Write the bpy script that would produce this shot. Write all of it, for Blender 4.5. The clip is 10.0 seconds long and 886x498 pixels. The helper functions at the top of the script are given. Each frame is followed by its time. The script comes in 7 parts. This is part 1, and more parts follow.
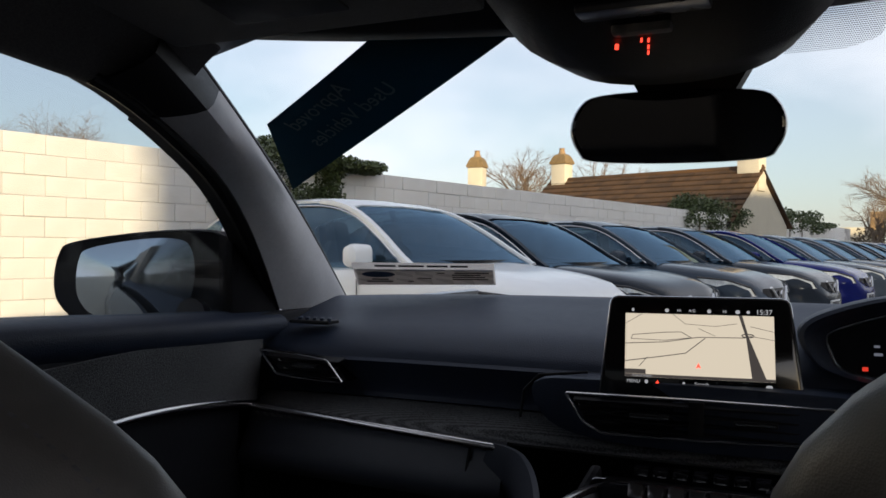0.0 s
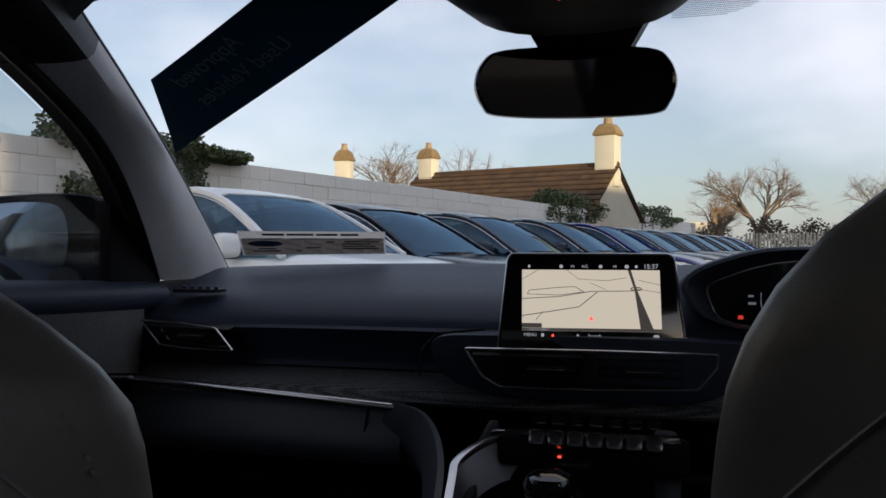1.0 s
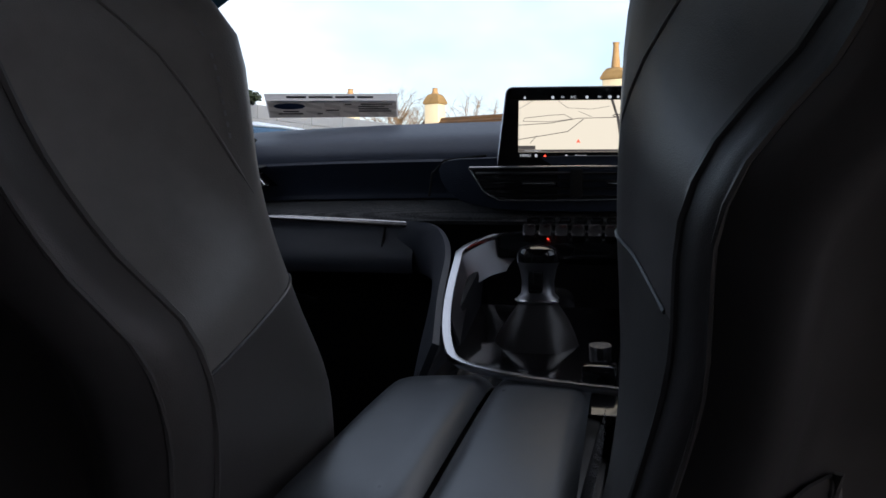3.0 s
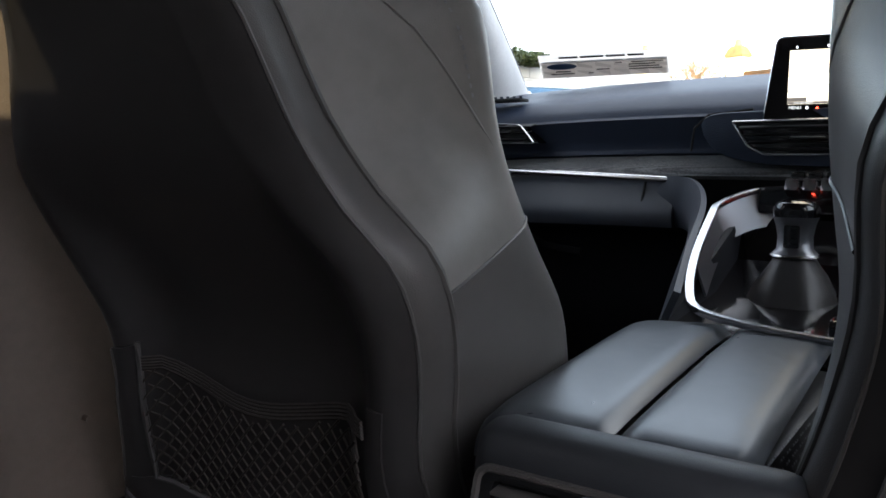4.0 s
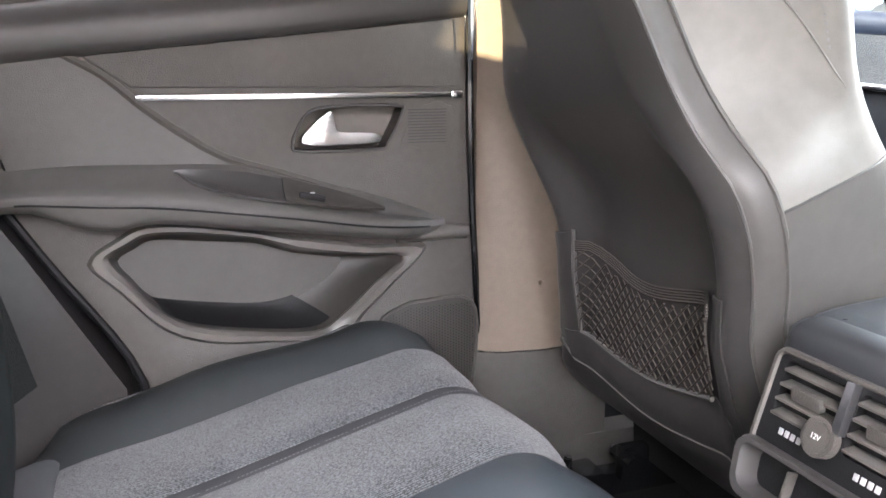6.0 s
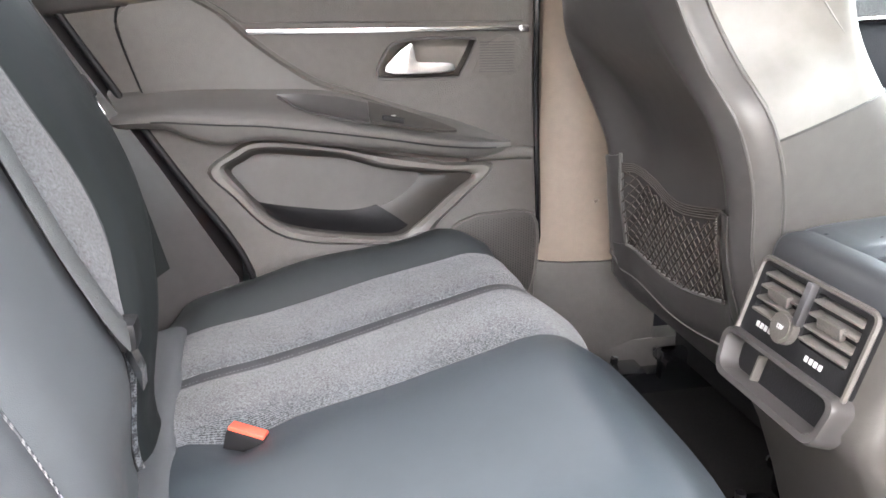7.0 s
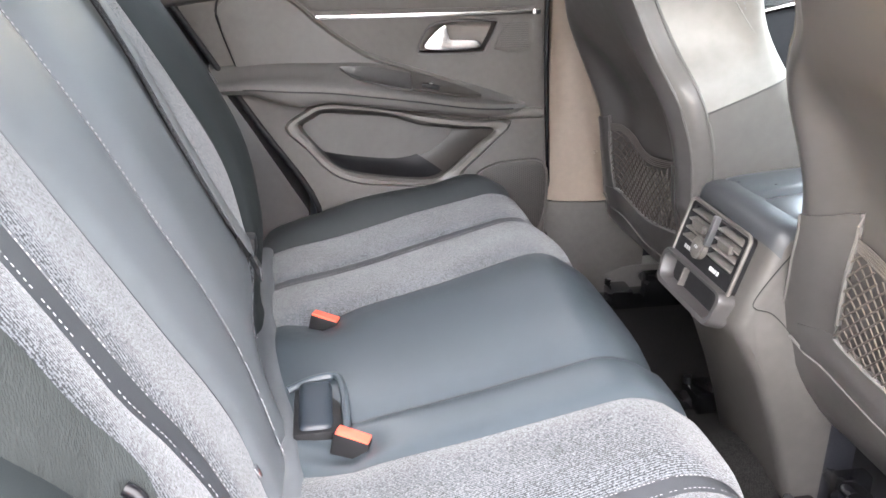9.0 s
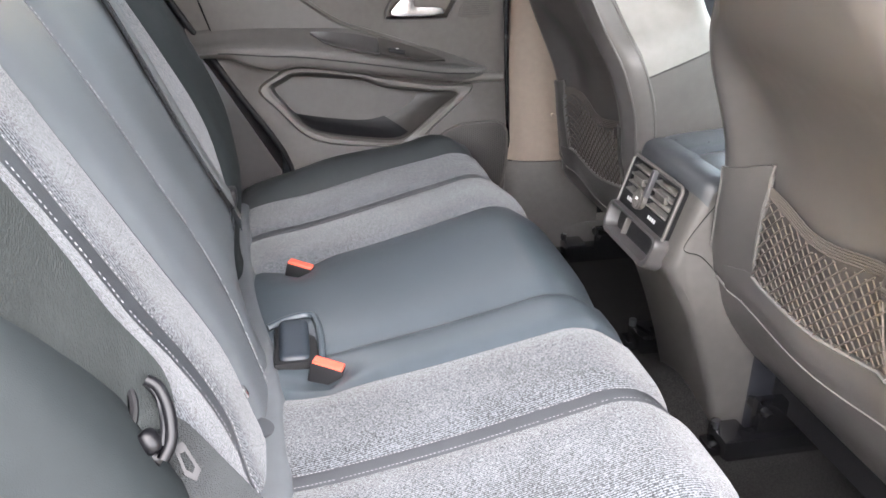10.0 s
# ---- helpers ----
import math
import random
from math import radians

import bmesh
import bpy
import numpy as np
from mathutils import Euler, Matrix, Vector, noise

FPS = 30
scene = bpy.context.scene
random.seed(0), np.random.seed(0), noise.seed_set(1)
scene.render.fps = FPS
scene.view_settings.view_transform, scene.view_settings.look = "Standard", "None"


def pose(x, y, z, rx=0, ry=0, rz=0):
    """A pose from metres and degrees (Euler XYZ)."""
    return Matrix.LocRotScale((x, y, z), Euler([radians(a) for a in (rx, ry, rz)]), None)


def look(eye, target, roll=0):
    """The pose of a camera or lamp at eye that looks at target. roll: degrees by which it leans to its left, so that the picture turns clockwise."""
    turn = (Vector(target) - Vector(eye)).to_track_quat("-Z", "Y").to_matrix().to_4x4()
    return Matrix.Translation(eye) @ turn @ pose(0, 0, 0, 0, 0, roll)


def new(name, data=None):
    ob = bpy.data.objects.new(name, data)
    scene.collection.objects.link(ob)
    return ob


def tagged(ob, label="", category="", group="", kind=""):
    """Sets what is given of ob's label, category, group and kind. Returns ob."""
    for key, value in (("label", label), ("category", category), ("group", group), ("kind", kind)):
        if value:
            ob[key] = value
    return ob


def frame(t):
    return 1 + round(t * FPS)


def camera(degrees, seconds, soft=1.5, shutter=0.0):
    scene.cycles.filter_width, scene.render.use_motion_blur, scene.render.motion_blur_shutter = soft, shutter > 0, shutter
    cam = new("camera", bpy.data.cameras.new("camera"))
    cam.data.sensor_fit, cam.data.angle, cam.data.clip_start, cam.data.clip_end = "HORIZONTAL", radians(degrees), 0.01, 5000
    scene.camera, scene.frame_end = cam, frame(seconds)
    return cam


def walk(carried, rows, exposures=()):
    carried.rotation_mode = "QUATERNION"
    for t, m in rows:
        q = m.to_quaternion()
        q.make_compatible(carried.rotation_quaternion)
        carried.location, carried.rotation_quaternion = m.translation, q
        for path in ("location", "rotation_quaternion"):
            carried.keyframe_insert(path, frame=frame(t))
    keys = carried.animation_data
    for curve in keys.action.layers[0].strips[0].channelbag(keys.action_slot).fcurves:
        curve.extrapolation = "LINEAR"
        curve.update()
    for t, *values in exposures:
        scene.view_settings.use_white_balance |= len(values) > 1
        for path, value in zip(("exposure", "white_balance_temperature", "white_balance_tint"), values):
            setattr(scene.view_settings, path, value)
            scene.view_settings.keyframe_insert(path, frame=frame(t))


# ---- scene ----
cam = camera(57.8, 10.0, soft=1.6)
PATH = [
    (0, (0.111, 0.092, 1.204), (-0.703, 1.919, 1.207), 0.4),
    (0.5, (0.089, 0.101, 1.186), (-0.543, 1.999, 1.18), 0.2),
    (1, (0.071, 0.08, 1.157), (-0.43, 2.016, 1.149), 0.2),
    (1.5, (0.065, 0.053, 1.123), (-0.354, 2.008, 1.108), -0.0),
    (2, (0.061, 0.017, 1.082), (-0.334, 1.978, 1.069), -0.0),
    (2.2, (0.067, -0.006, 1.06), (-0.323, 1.955, 1.051), 0.1),
    (3.3, (0.133, -0.097, 0.968), (-0.531, 1.781, 0.795), -0.2),
    (3.5, (0.147, -0.106, 0.962), (-0.654, 1.719, 0.789), -0.4),
    (4, (0.185, -0.13, 0.978), (-0.969, 1.488, 0.75), -0.2),
    (4.5, (0.246, -0.136, 0.988), (-1.214, 1.203, 0.716), -0.4),
    (5, (0.307, -0.15, 0.987), (-1.354, 0.927, 0.704), -0.3),
    (5.5, (0.359, -0.175, 1.002), (-1.413, 0.672, 0.622), -0.2),
    (5.7, (0.382, -0.182, 1.001), (-1.425, 0.574, 0.599), -0.2),
    (6.8, (0.559, -0.169, 1.026), (-1.319, 0.235, 0.469), -0.4),
    (7, (0.594, -0.17, 1.031), (-1.271, 0.207, 0.416), -0.3),
    (7.5, (0.685, -0.183, 1.042), (-1.157, 0.149, 0.337), -0.1),
    (8, (0.777, -0.2, 1.058), (-1.06, 0.111, 0.331), -0.2),
    (8.5, (0.854, -0.204, 1.107), (-0.991, 0.061, 0.38), -0.9),
    (9, (0.918, -0.203, 1.136), (-0.916, 0.062, 0.384), -0.8),
    (9.5, (0.989, -0.21, 1.153), (-0.828, 0.128, 0.388), 0.0),
    (10, (1.027, -0.215, 1.155), (-0.762, 0.122, 0.328), 0.0),
]
EXPOSURES = [(0.0, 0.50, 6250, 12), (0.5, 0.30, 6050, 12), (1.5, 0.24, 6000, 14), (2.2, 0.24, 5950, 14), (3.3, 1.42, 5900, 10), (4.0, 2.68, 6150, 7), (4.5, 3.80, 6200, 8), (5.0, 4.55, 6450, 8), (5.7, 5.28, 6500, 8), (6.8, 5.92, 6750, 6), (7.5, 5.97, 6700, 5), (8.5, 5.80, 6650, 5), (9.5, 5.68, 6600, 5), (10.0, 5.50, 6600, 5)]
walk(cam, [(t, look(eye, target, roll)) for t, eye, target, roll in PATH], EXPOSURES)

# ---- world and sun ----
SUN_AZ, SUN_EL = 138.0, 6.0      # degrees clockwise from +y, and above the horizon
world = bpy.data.worlds.new("sky")
scene.world = world
world.use_nodes = True
wn, wl = world.node_tree.nodes, world.node_tree.links
wn.clear()
sky = wn.new("ShaderNodeTexSky")
sky.sky_type, sky.sun_disc = "NISHITA", False
sky.sun_elevation, sky.sun_rotation = radians(SUN_EL), radians(SUN_AZ)
sky.altitude, sky.air_density, sky.dust_density, sky.ozone_density = 50, 1.0, 1.0, 2.5
wtc = wn.new("ShaderNodeTexCoord")
wmap = wn.new("ShaderNodeMapping")
wmap.inputs["Scale"].default_value = (1.0, 1.0, 2.4)
wmap.inputs["Location"].default_value = (1.9, 0.4, 0.3)
wnoise = wn.new("ShaderNodeTexNoise")
wnoise.inputs["Scale"].default_value, wnoise.inputs["Detail"].default_value = 1.5, 5
wramp = wn.new("ShaderNodeValToRGB")
wramp.color_ramp.elements[0].position, wramp.color_ramp.elements[1].position = 0.47, 0.70
wramp.color_ramp.elements[0].color, wramp.color_ramp.elements[1].color = (0.34, 0.34, 0.34, 1), (0.90, 0.90, 0.90, 1)
wmix = wn.new("ShaderNodeMixRGB")
wmix.inputs[2].default_value = (8.0, 7.15, 7.3, 1)
wbg = wn.new("ShaderNodeBackground")
wbg.inputs["Strength"].default_value = 0.14
wout = wn.new("ShaderNodeOutputWorld")
wl.new(wtc.outputs["Generated"], wmap.inputs["Vector"])
wl.new(wmap.outputs["Vector"], wnoise.inputs["Vector"])
wl.new(wnoise.outputs["Fac"], wramp.inputs["Fac"])
wl.new(wramp.outputs["Color"], wmix.inputs[0])
wl.new(sky.outputs["Color"], wmix.inputs[1])
wl.new(wmix.outputs["Color"], wbg.inputs["Color"])
wl.new(wbg.outputs["Background"], wout.inputs["Surface"])
sun = new("sun", bpy.data.lights.new("sun", "SUN"))
sun.data.energy, sun.data.angle, sun.data.color = 5.0, radians(0.6), (1.0, 0.74, 0.45)
a, e = radians(SUN_AZ), radians(SUN_EL)
sun.matrix_world = look((30 * math.sin(a) * math.cos(e), 30 * math.cos(a) * math.cos(e), 30 * math.sin(e)), (0, 0, 0))

# ---- materials ----
MATS = {}


def mat(name, base, rough=0.5, metal=0.0, vary=0.15, scale=40.0, bump=0.0, bump_scale=300.0, spec=0.5, coat=0.0, second=None, stretch=(1, 1, 1), emit=None, power=0.0, per_piece=0.0):
    """A procedural surface: base colour, patchy variation at two scales, fine relief."""
    if name in MATS:
        return MATS[name]
    m = bpy.data.materials.new(name)
    m.use_nodes = True
    n, l = m.node_tree.nodes, m.node_tree.links
    p = n["Principled BSDF"]
    p.inputs["Roughness"].default_value = rough
    p.inputs["Metallic"].default_value = metal
    p.inputs["Specular IOR Level"].default_value = spec
    p.inputs["Coat Weight"].default_value = coat
    tc = n.new("ShaderNodeTexCoord")
    mp = n.new("ShaderNodeMapping")
    mp.inputs["Scale"].default_value = stretch
    l.new(tc.outputs["Object"], mp.inputs["Vector"])
    big = n.new("ShaderNodeTexNoise")
    big.inputs["Scale"].default_value, big.inputs["Detail"].default_value = scale * 0.12, 3
    small = n.new("ShaderNodeTexNoise")
    small.inputs["Scale"].default_value, small.inputs["Detail"].default_value = scale, 4
    add = n.new("ShaderNodeMath")
    add.operation = "ADD"
    for node, k in ((big, 0), (small, 1)):
        l.new(mp.outputs["Vector"], node.inputs["Vector"])
        l.new(node.outputs["Fac"], add.inputs[k])
    rng = n.new("ShaderNodeMapRange")
    rng.inputs["From Min"].default_value, rng.inputs["From Max"].default_value = 0.65, 1.35
    l.new(add.outputs[0], rng.inputs["Value"])
    mix = n.new("ShaderNodeMixRGB")
    other = second or tuple(c * (1 + vary) for c in base)
    first = base if second else tuple(c * (1 - vary) for c in base)
    mix.inputs[1].default_value, mix.inputs[2].default_value = (*first, 1), (*other, 1)
    l.new(rng.outputs["Result"], mix.inputs[0])
    colour = mix.outputs["Color"]
    if per_piece:
        info = n.new("ShaderNodeObjectInfo")
        hsv = n.new("ShaderNodeHueSaturation")
        r2 = n.new("ShaderNodeMapRange")
        r2.inputs["To Min"].default_value, r2.inputs["To Max"].default_value = 1 - per_piece, 1 + per_piece
        l.new(info.outputs["Random"], r2.inputs["Value"])
        l.new(r2.outputs["Result"], hsv.inputs["Value"])
        l.new(colour, hsv.inputs["Color"])
        colour = hsv.outputs["Color"]
    l.new(colour, p.inputs["Base Color"])
    rr = n.new("ShaderNodeMapRange")
    rr.inputs["To Min"].default_value, rr.inputs["To Max"].default_value = max(0.02, rough - 0.06), min(1, rough + 0.06)
    l.new(small.outputs["Fac"], rr.inputs["Value"])
    l.new(rr.outputs["Result"], p.inputs["Roughness"])
    if bump:
        bt = n.new("ShaderNodeTexVoronoi")
        bt.inputs["Scale"].default_value = bump_scale
        l.new(mp.outputs["Vector"], bt.inputs["Vector"])
        b = n.new("ShaderNodeBump")
        b.inputs["Strength"].default_value, b.inputs["Distance"].default_value = bump, 0.002
        l.new(bt.outputs["Distance"], b.inputs["Height"])
        l.new(b.outputs["Normal"], p.inputs["Normal"])
    if emit:
        p.inputs["Emission Color"].default_value = (*emit, 1)
        p.inputs["Emission Strength"].default_value = power
    MATS[name] = m
    return m


def fabric(name, dark, light, scale=420.0, stretch=(1, 1, 1), ribs=(0.03, 1.0, -1.0), sheen=0.25):
    """Melange cloth: speckled yarns with a fine weave relief."""
    m = bpy.data.materials.new(name)
    m.use_nodes = True
    n, l = m.node_tree.nodes, m.node_tree.links
    p = n["Principled BSDF"]
    p.inputs["Roughness"].default_value = 0.95
    p.inputs["Specular IOR Level"].default_value = 0.15
    p.inputs["Sheen Weight"].default_value = sheen
    tc = n.new("ShaderNodeTexCoord")
    mp = n.new("ShaderNodeMapping")
    mp.inputs["Scale"].default_value = stretch
    l.new(tc.outputs["Object"], mp.inputs["Vector"])
    a = n.new("ShaderNodeTexNoise")
    a.inputs["Scale"].default_value, a.inputs["Detail"].default_value, a.inputs["Roughness"].default_value = scale, 3, 0.7
    b = n.new("ShaderNodeTexNoise")
    b.inputs["Scale"].default_value, b.inputs["Detail"].default_value = 14, 4
    mul = n.new("ShaderNodeMath")
    mul.operation, mul.inputs[1].default_value = "MULTIPLY_ADD", 0.16
    for node in (a, b):
        l.new(mp.outputs["Vector"], node.inputs["Vector"])
    l.new(b.outputs["Fac"], mul.inputs[0])
    l.new(a.outputs["Fac"], mul.inputs[2])
    rib_map = n.new("ShaderNodeMapping")
    rib_map.inputs["Scale"].default_value = ribs
    rib = n.new("ShaderNodeTexWave")
    rib.wave_type, rib.bands_direction = "BANDS", "DIAGONAL"
    rib.inputs["Scale"].default_value, rib.inputs["Distortion"].default_value = 250.0, 0.35
    rib.inputs["Detail"].default_value, rib.inputs["Detail Scale"].default_value = 1, 3.0
    l.new(tc.outputs["Object"], rib_map.inputs["Vector"])
    l.new(rib_map.outputs["Vector"], rib.inputs["Vector"])
    ribbed = n.new("ShaderNodeMath")
    ribbed.operation, ribbed.inputs[1].default_value = "MULTIPLY_ADD", 0.17
    l.new(rib.outputs["Fac"], ribbed.inputs[0])
    l.new(mul.outputs[0], ribbed.inputs[2])
    ramp = n.new("ShaderNodeValToRGB")
    ramp.color_ramp.elements[0].position, ramp.color_ramp.elements[1].position = 0.59, 0.745
    ramp.color_ramp.elements[0].color, ramp.color_ramp.elements[1].color = (*dark, 1), (*light, 1)
    l.new(ribbed.outputs[0], ramp.inputs["Fac"])
    l.new(ramp.outputs["Color"], p.inputs["Base Color"])
    bmp = n.new("ShaderNodeBump")
    bmp.inputs["Strength"].default_value, bmp.inputs["Distance"].default_value = 0.6, 0.002
    l.new(a.outputs["Fac"], bmp.inputs["Height"])
    l.new(bmp.outputs["Normal"], p.inputs["Normal"])
    MATS[name] = m
    return m


def slant_gloss(n, l, socket, least, edge):
    """Gloss that grows towards a grazing view, alike on both sides of a thin pane."""
    if not edge:
        socket.default_value = least
        return
    lw, power, scale = n.new("ShaderNodeLayerWeight"), n.new("ShaderNodeMath"), n.new("ShaderNodeMath")
    lw.inputs["Blend"].default_value = 0.5
    power.operation, power.inputs[1].default_value = "POWER", 3.0
    scale.operation, scale.inputs[1].default_value, scale.inputs[2].default_value = "MULTIPLY_ADD", edge, least
    l.new(lw.outputs["Facing"], power.inputs[0])
    l.new(power.outputs[0], scale.inputs[0])
    l.new(scale.outputs[0], socket)


def pane_glass(name, tint=(0.93, 0.97, 0.96), gloss=0.03, edge=0.0):
    """Thin clear pane: lets the light straight through, with a slight gloss."""
    m = bpy.data.materials.new(name)
    m.use_nodes = True
    n, l = m.node_tree.nodes, m.node_tree.links
    n.clear()
    out, mix = n.new("ShaderNodeOutputMaterial"), n.new("ShaderNodeMixShader")
    tr, gl = n.new("ShaderNodeBsdfTransparent"), n.new("ShaderNodeBsdfGlossy")
    tr.inputs["Color"].default_value = (*tint, 1)
    gl.inputs["Roughness"].default_value = gloss
    slant_gloss(n, l, mix.inputs[0], 0.02, edge)
    l.new(tr.outputs[0], mix.inputs[1])
    l.new(gl.outputs[0], mix.inputs[2])
    l.new(mix.outputs[0], out.inputs["Surface"])
    MATS[name] = m
    return m


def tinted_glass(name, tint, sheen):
    """Car glass: a dim tinted view through it under a reflection coloured blue for the sky overhead."""
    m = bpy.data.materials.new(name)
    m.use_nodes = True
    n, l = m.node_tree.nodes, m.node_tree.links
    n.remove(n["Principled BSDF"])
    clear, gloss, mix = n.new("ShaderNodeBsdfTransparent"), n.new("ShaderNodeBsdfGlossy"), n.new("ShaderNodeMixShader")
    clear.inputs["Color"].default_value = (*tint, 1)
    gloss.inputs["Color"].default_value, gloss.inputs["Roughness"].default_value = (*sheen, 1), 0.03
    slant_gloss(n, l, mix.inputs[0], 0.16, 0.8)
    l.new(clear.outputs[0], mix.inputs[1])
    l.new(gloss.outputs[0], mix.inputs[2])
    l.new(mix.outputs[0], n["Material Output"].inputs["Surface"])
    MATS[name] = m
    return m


def paper(name, base, through_it=0.5):
    """Thin printed film or card that lets some daylight through."""
    m = bpy.data.materials.new(name)
    m.use_nodes = True
    n, l = m.node_tree.nodes, m.node_tree.links
    p = n["Principled BSDF"]
    p.inputs["Base Color"].default_value, p.inputs["Roughness"].default_value = (*base, 1), 0.7
    tr, mix = n.new("ShaderNodeBsdfTranslucent"), n.new("ShaderNodeMixShader")
    noise_t, ramp = n.new("ShaderNodeTexNoise"), n.new("ShaderNodeMixRGB")
    noise_t.inputs["Scale"].default_value = 18
    ramp.inputs[1].default_value, ramp.inputs[2].default_value = (*[c * 0.9 for c in base], 1), (*[c * 1.1 for c in base], 1)
    l.new(noise_t.outputs["Fac"], ramp.inputs[0])
    l.new(ramp.outputs["Color"], tr.inputs["Color"])
    l.new(ramp.outputs["Color"], p.inputs["Base Color"])
    mix.inputs[0].default_value = through_it
    l.new(p.outputs[0], mix.inputs[1])
    l.new(tr.outputs[0], mix.inputs[2])
    l.new(mix.outputs[0], n["Material Output"].inputs["Surface"])
    MATS[name] = m
    return m


leather = mat("dark_leather", (0.078, 0.085, 0.092), 0.48, vary=0.12, scale=60, bump=0.10, bump_scale=1100)
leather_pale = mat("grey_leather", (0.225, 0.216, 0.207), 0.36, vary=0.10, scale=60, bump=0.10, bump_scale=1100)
leather_dark = mat("black_leatherette", (0.054, 0.051, 0.050), 0.36, vary=0.12, scale=60, bump=0.05, bump_scale=1300)
leather_strip = mat("slate_leather", (0.036, 0.039, 0.044), 0.5, vary=0.1, scale=60, bump=0.08, bump_scale=1100)
leather_bench = mat("blue_grey_leather", (0.043, 0.054, 0.063), 0.38, spec=0.5, vary=0.10, scale=60, bump=0.08, bump_scale=1100)
# leather lightened in colour to stand for sheen and edge highlights
leather_mid = mat("sheen_lightened_leather", (0.108, 0.103, 0.099), 0.40, vary=0.10, scale=60, bump=0.10, bump_scale=1100)
soft_trim = mat("soft_door_trim", (0.094, 0.089, 0.084), 0.46, vary=0.10, scale=70, bump=0.2, bump_scale=900)
cloth = fabric("melange_cloth", (0.013, 0.015, 0.018), (0.116, 0.125, 0.136), 560, (1.0, 0.72, 0.72), (1.0, 0.04, 0.04))
# bolster leather darkened in colour to stand for weaker light there
bolster_skin = mat("darkened_bolster_leather", (0.014, 0.017, 0.018), 0.6, spec=0.12, vary=0.12, scale=60, bump=0.1, bump_scale=1100)
dash_cloth = fabric("dark_dash_cloth", (0.03, 0.031, 0.034), (0.15, 0.156, 0.162), 500)
plastic = mat("charcoal_plastic", (0.090, 0.083, 0.076), 0.46, vary=0.12, scale=80, bump=0.3, bump_scale=700)
plastic_grey = mat("grey_plastic", (0.20, 0.185, 0.165), 0.55, vary=0.08, scale=80, bump=0.25, bump_scale=700)
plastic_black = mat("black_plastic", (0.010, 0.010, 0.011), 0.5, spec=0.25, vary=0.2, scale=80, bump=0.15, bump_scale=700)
gloss_black = mat("gloss_black", (0.006, 0.006, 0.007), 0.12, vary=0.2, coat=0.6)
dash_skin = mat("navy_soft_dash", (0.022, 0.031, 0.054), 0.5, spec=0.32, vary=0.12, scale=60, bump=0.25, bump_scale=600)
slate_skin = mat("slate_soft_trim", (0.062, 0.070, 0.088), 0.48, vary=0.1, scale=60, bump=0.15, bump_scale=700)
lid_leather = mat("satin_lid_leather", (0.060, 0.068, 0.078), 0.30, spec=0.6, vary=0.10, scale=60, bump=0.06, bump_scale=1100)
dash_low = mat("black_dash_face", (0.016, 0.017, 0.021), 0.6, spec=0.22, vary=0.2, scale=60, bump=0.2, bump_scale=600)
chrome = mat("satin_chrome", (0.62, 0.62, 0.63), 0.22, 1.0, vary=0.06, scale=30)
chrome_dark = mat("dark_chrome", (0.20, 0.20, 0.21), 0.28, 1.0, vary=0.08, scale=30)
satin = mat("satin_metal", (0.30, 0.30, 0.315), 0.42, 1.0, vary=0.06, scale=30)
carpet = fabric("black_carpet", (0.007, 0.007, 0.007), (0.022, 0.021, 0.020), 380, sheen=0.0)
thread = mat("grey_thread", (0.22, 0.22, 0.23), 0.8, vary=0.2, scale=300)
# lighter copy of the webbing, with the light on it in the colour
webbing_grey = mat("lit_belt_webbing", (0.085, 0.090, 0.092), 0.6, vary=0.15, scale=300, bump=0.4, bump_scale=900, stretch=(1, 1, 0.2))
webbing = mat("belt_webbing", (0.021, 0.024, 0.024), 0.7, spec=0.10, vary=0.15, scale=300, bump=0.4, bump_scale=900, stretch=(1, 1, 0.2))
webbing_dark = mat("dark_webbing", (0.018, 0.020, 0.021), 0.75, spec=0.2, vary=0.15, scale=300, bump=0.4, bump_scale=900)
headlining = fabric("headlining", (0.09, 0.09, 0.092), (0.14, 0.14, 0.142), 500)
pillar_cloth = mat("pale_pillar_trim", (0.54, 0.545, 0.56), 0.8, vary=0.08, scale=200, bump=0.2, bump_scale=900)
pillar_tan = mat("grey_beige_trim", (0.235, 0.188, 0.150), 0.42, vary=0.08, scale=80, bump=0.25, bump_scale=700)
pillar_cream = mat("cream_upper_trim", (0.40, 0.345, 0.29), 0.6, vary=0.06, scale=120, bump=0.2, bump_scale=900)
frame_plastic = mat("satin_door_moulding", (0.13, 0.122, 0.112), 0.36, vary=0.08, scale=80, bump=0.12, bump_scale=900)
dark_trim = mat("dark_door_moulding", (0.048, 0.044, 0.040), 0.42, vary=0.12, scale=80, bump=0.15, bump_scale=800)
red_plastic = mat("red_button", (0.75, 0.10, 0.06), 0.4, vary=0.08, scale=60)
white_print = mat("white_print", (0.75, 0.75, 0.75), 0.6, vary=0.04)
pale_mark = mat("dial_glow", (0.2, 0.2, 0.22), 0.5, emit=(0.8, 0.85, 1.0), power=0.10)
dim_red = mat("dim_red_light", (0.2, 0.01, 0.01), 0.5, emit=(1.0, 0.06, 0.03), power=0.5)
glow_red = mat("red_indicator", (0.3, 0.01, 0.01), 0.5, emit=(1.0, 0.06, 0.03), power=1.6)
window_glass = pane_glass("window_glass")
side_glass = pane_glass("side_glass", (0.80, 0.84, 0.84), edge=0.7)
mirror_glass = mat("mirror_glass", (0.36, 0.43, 0.50), 0.02, 1.0, vary=0.01)


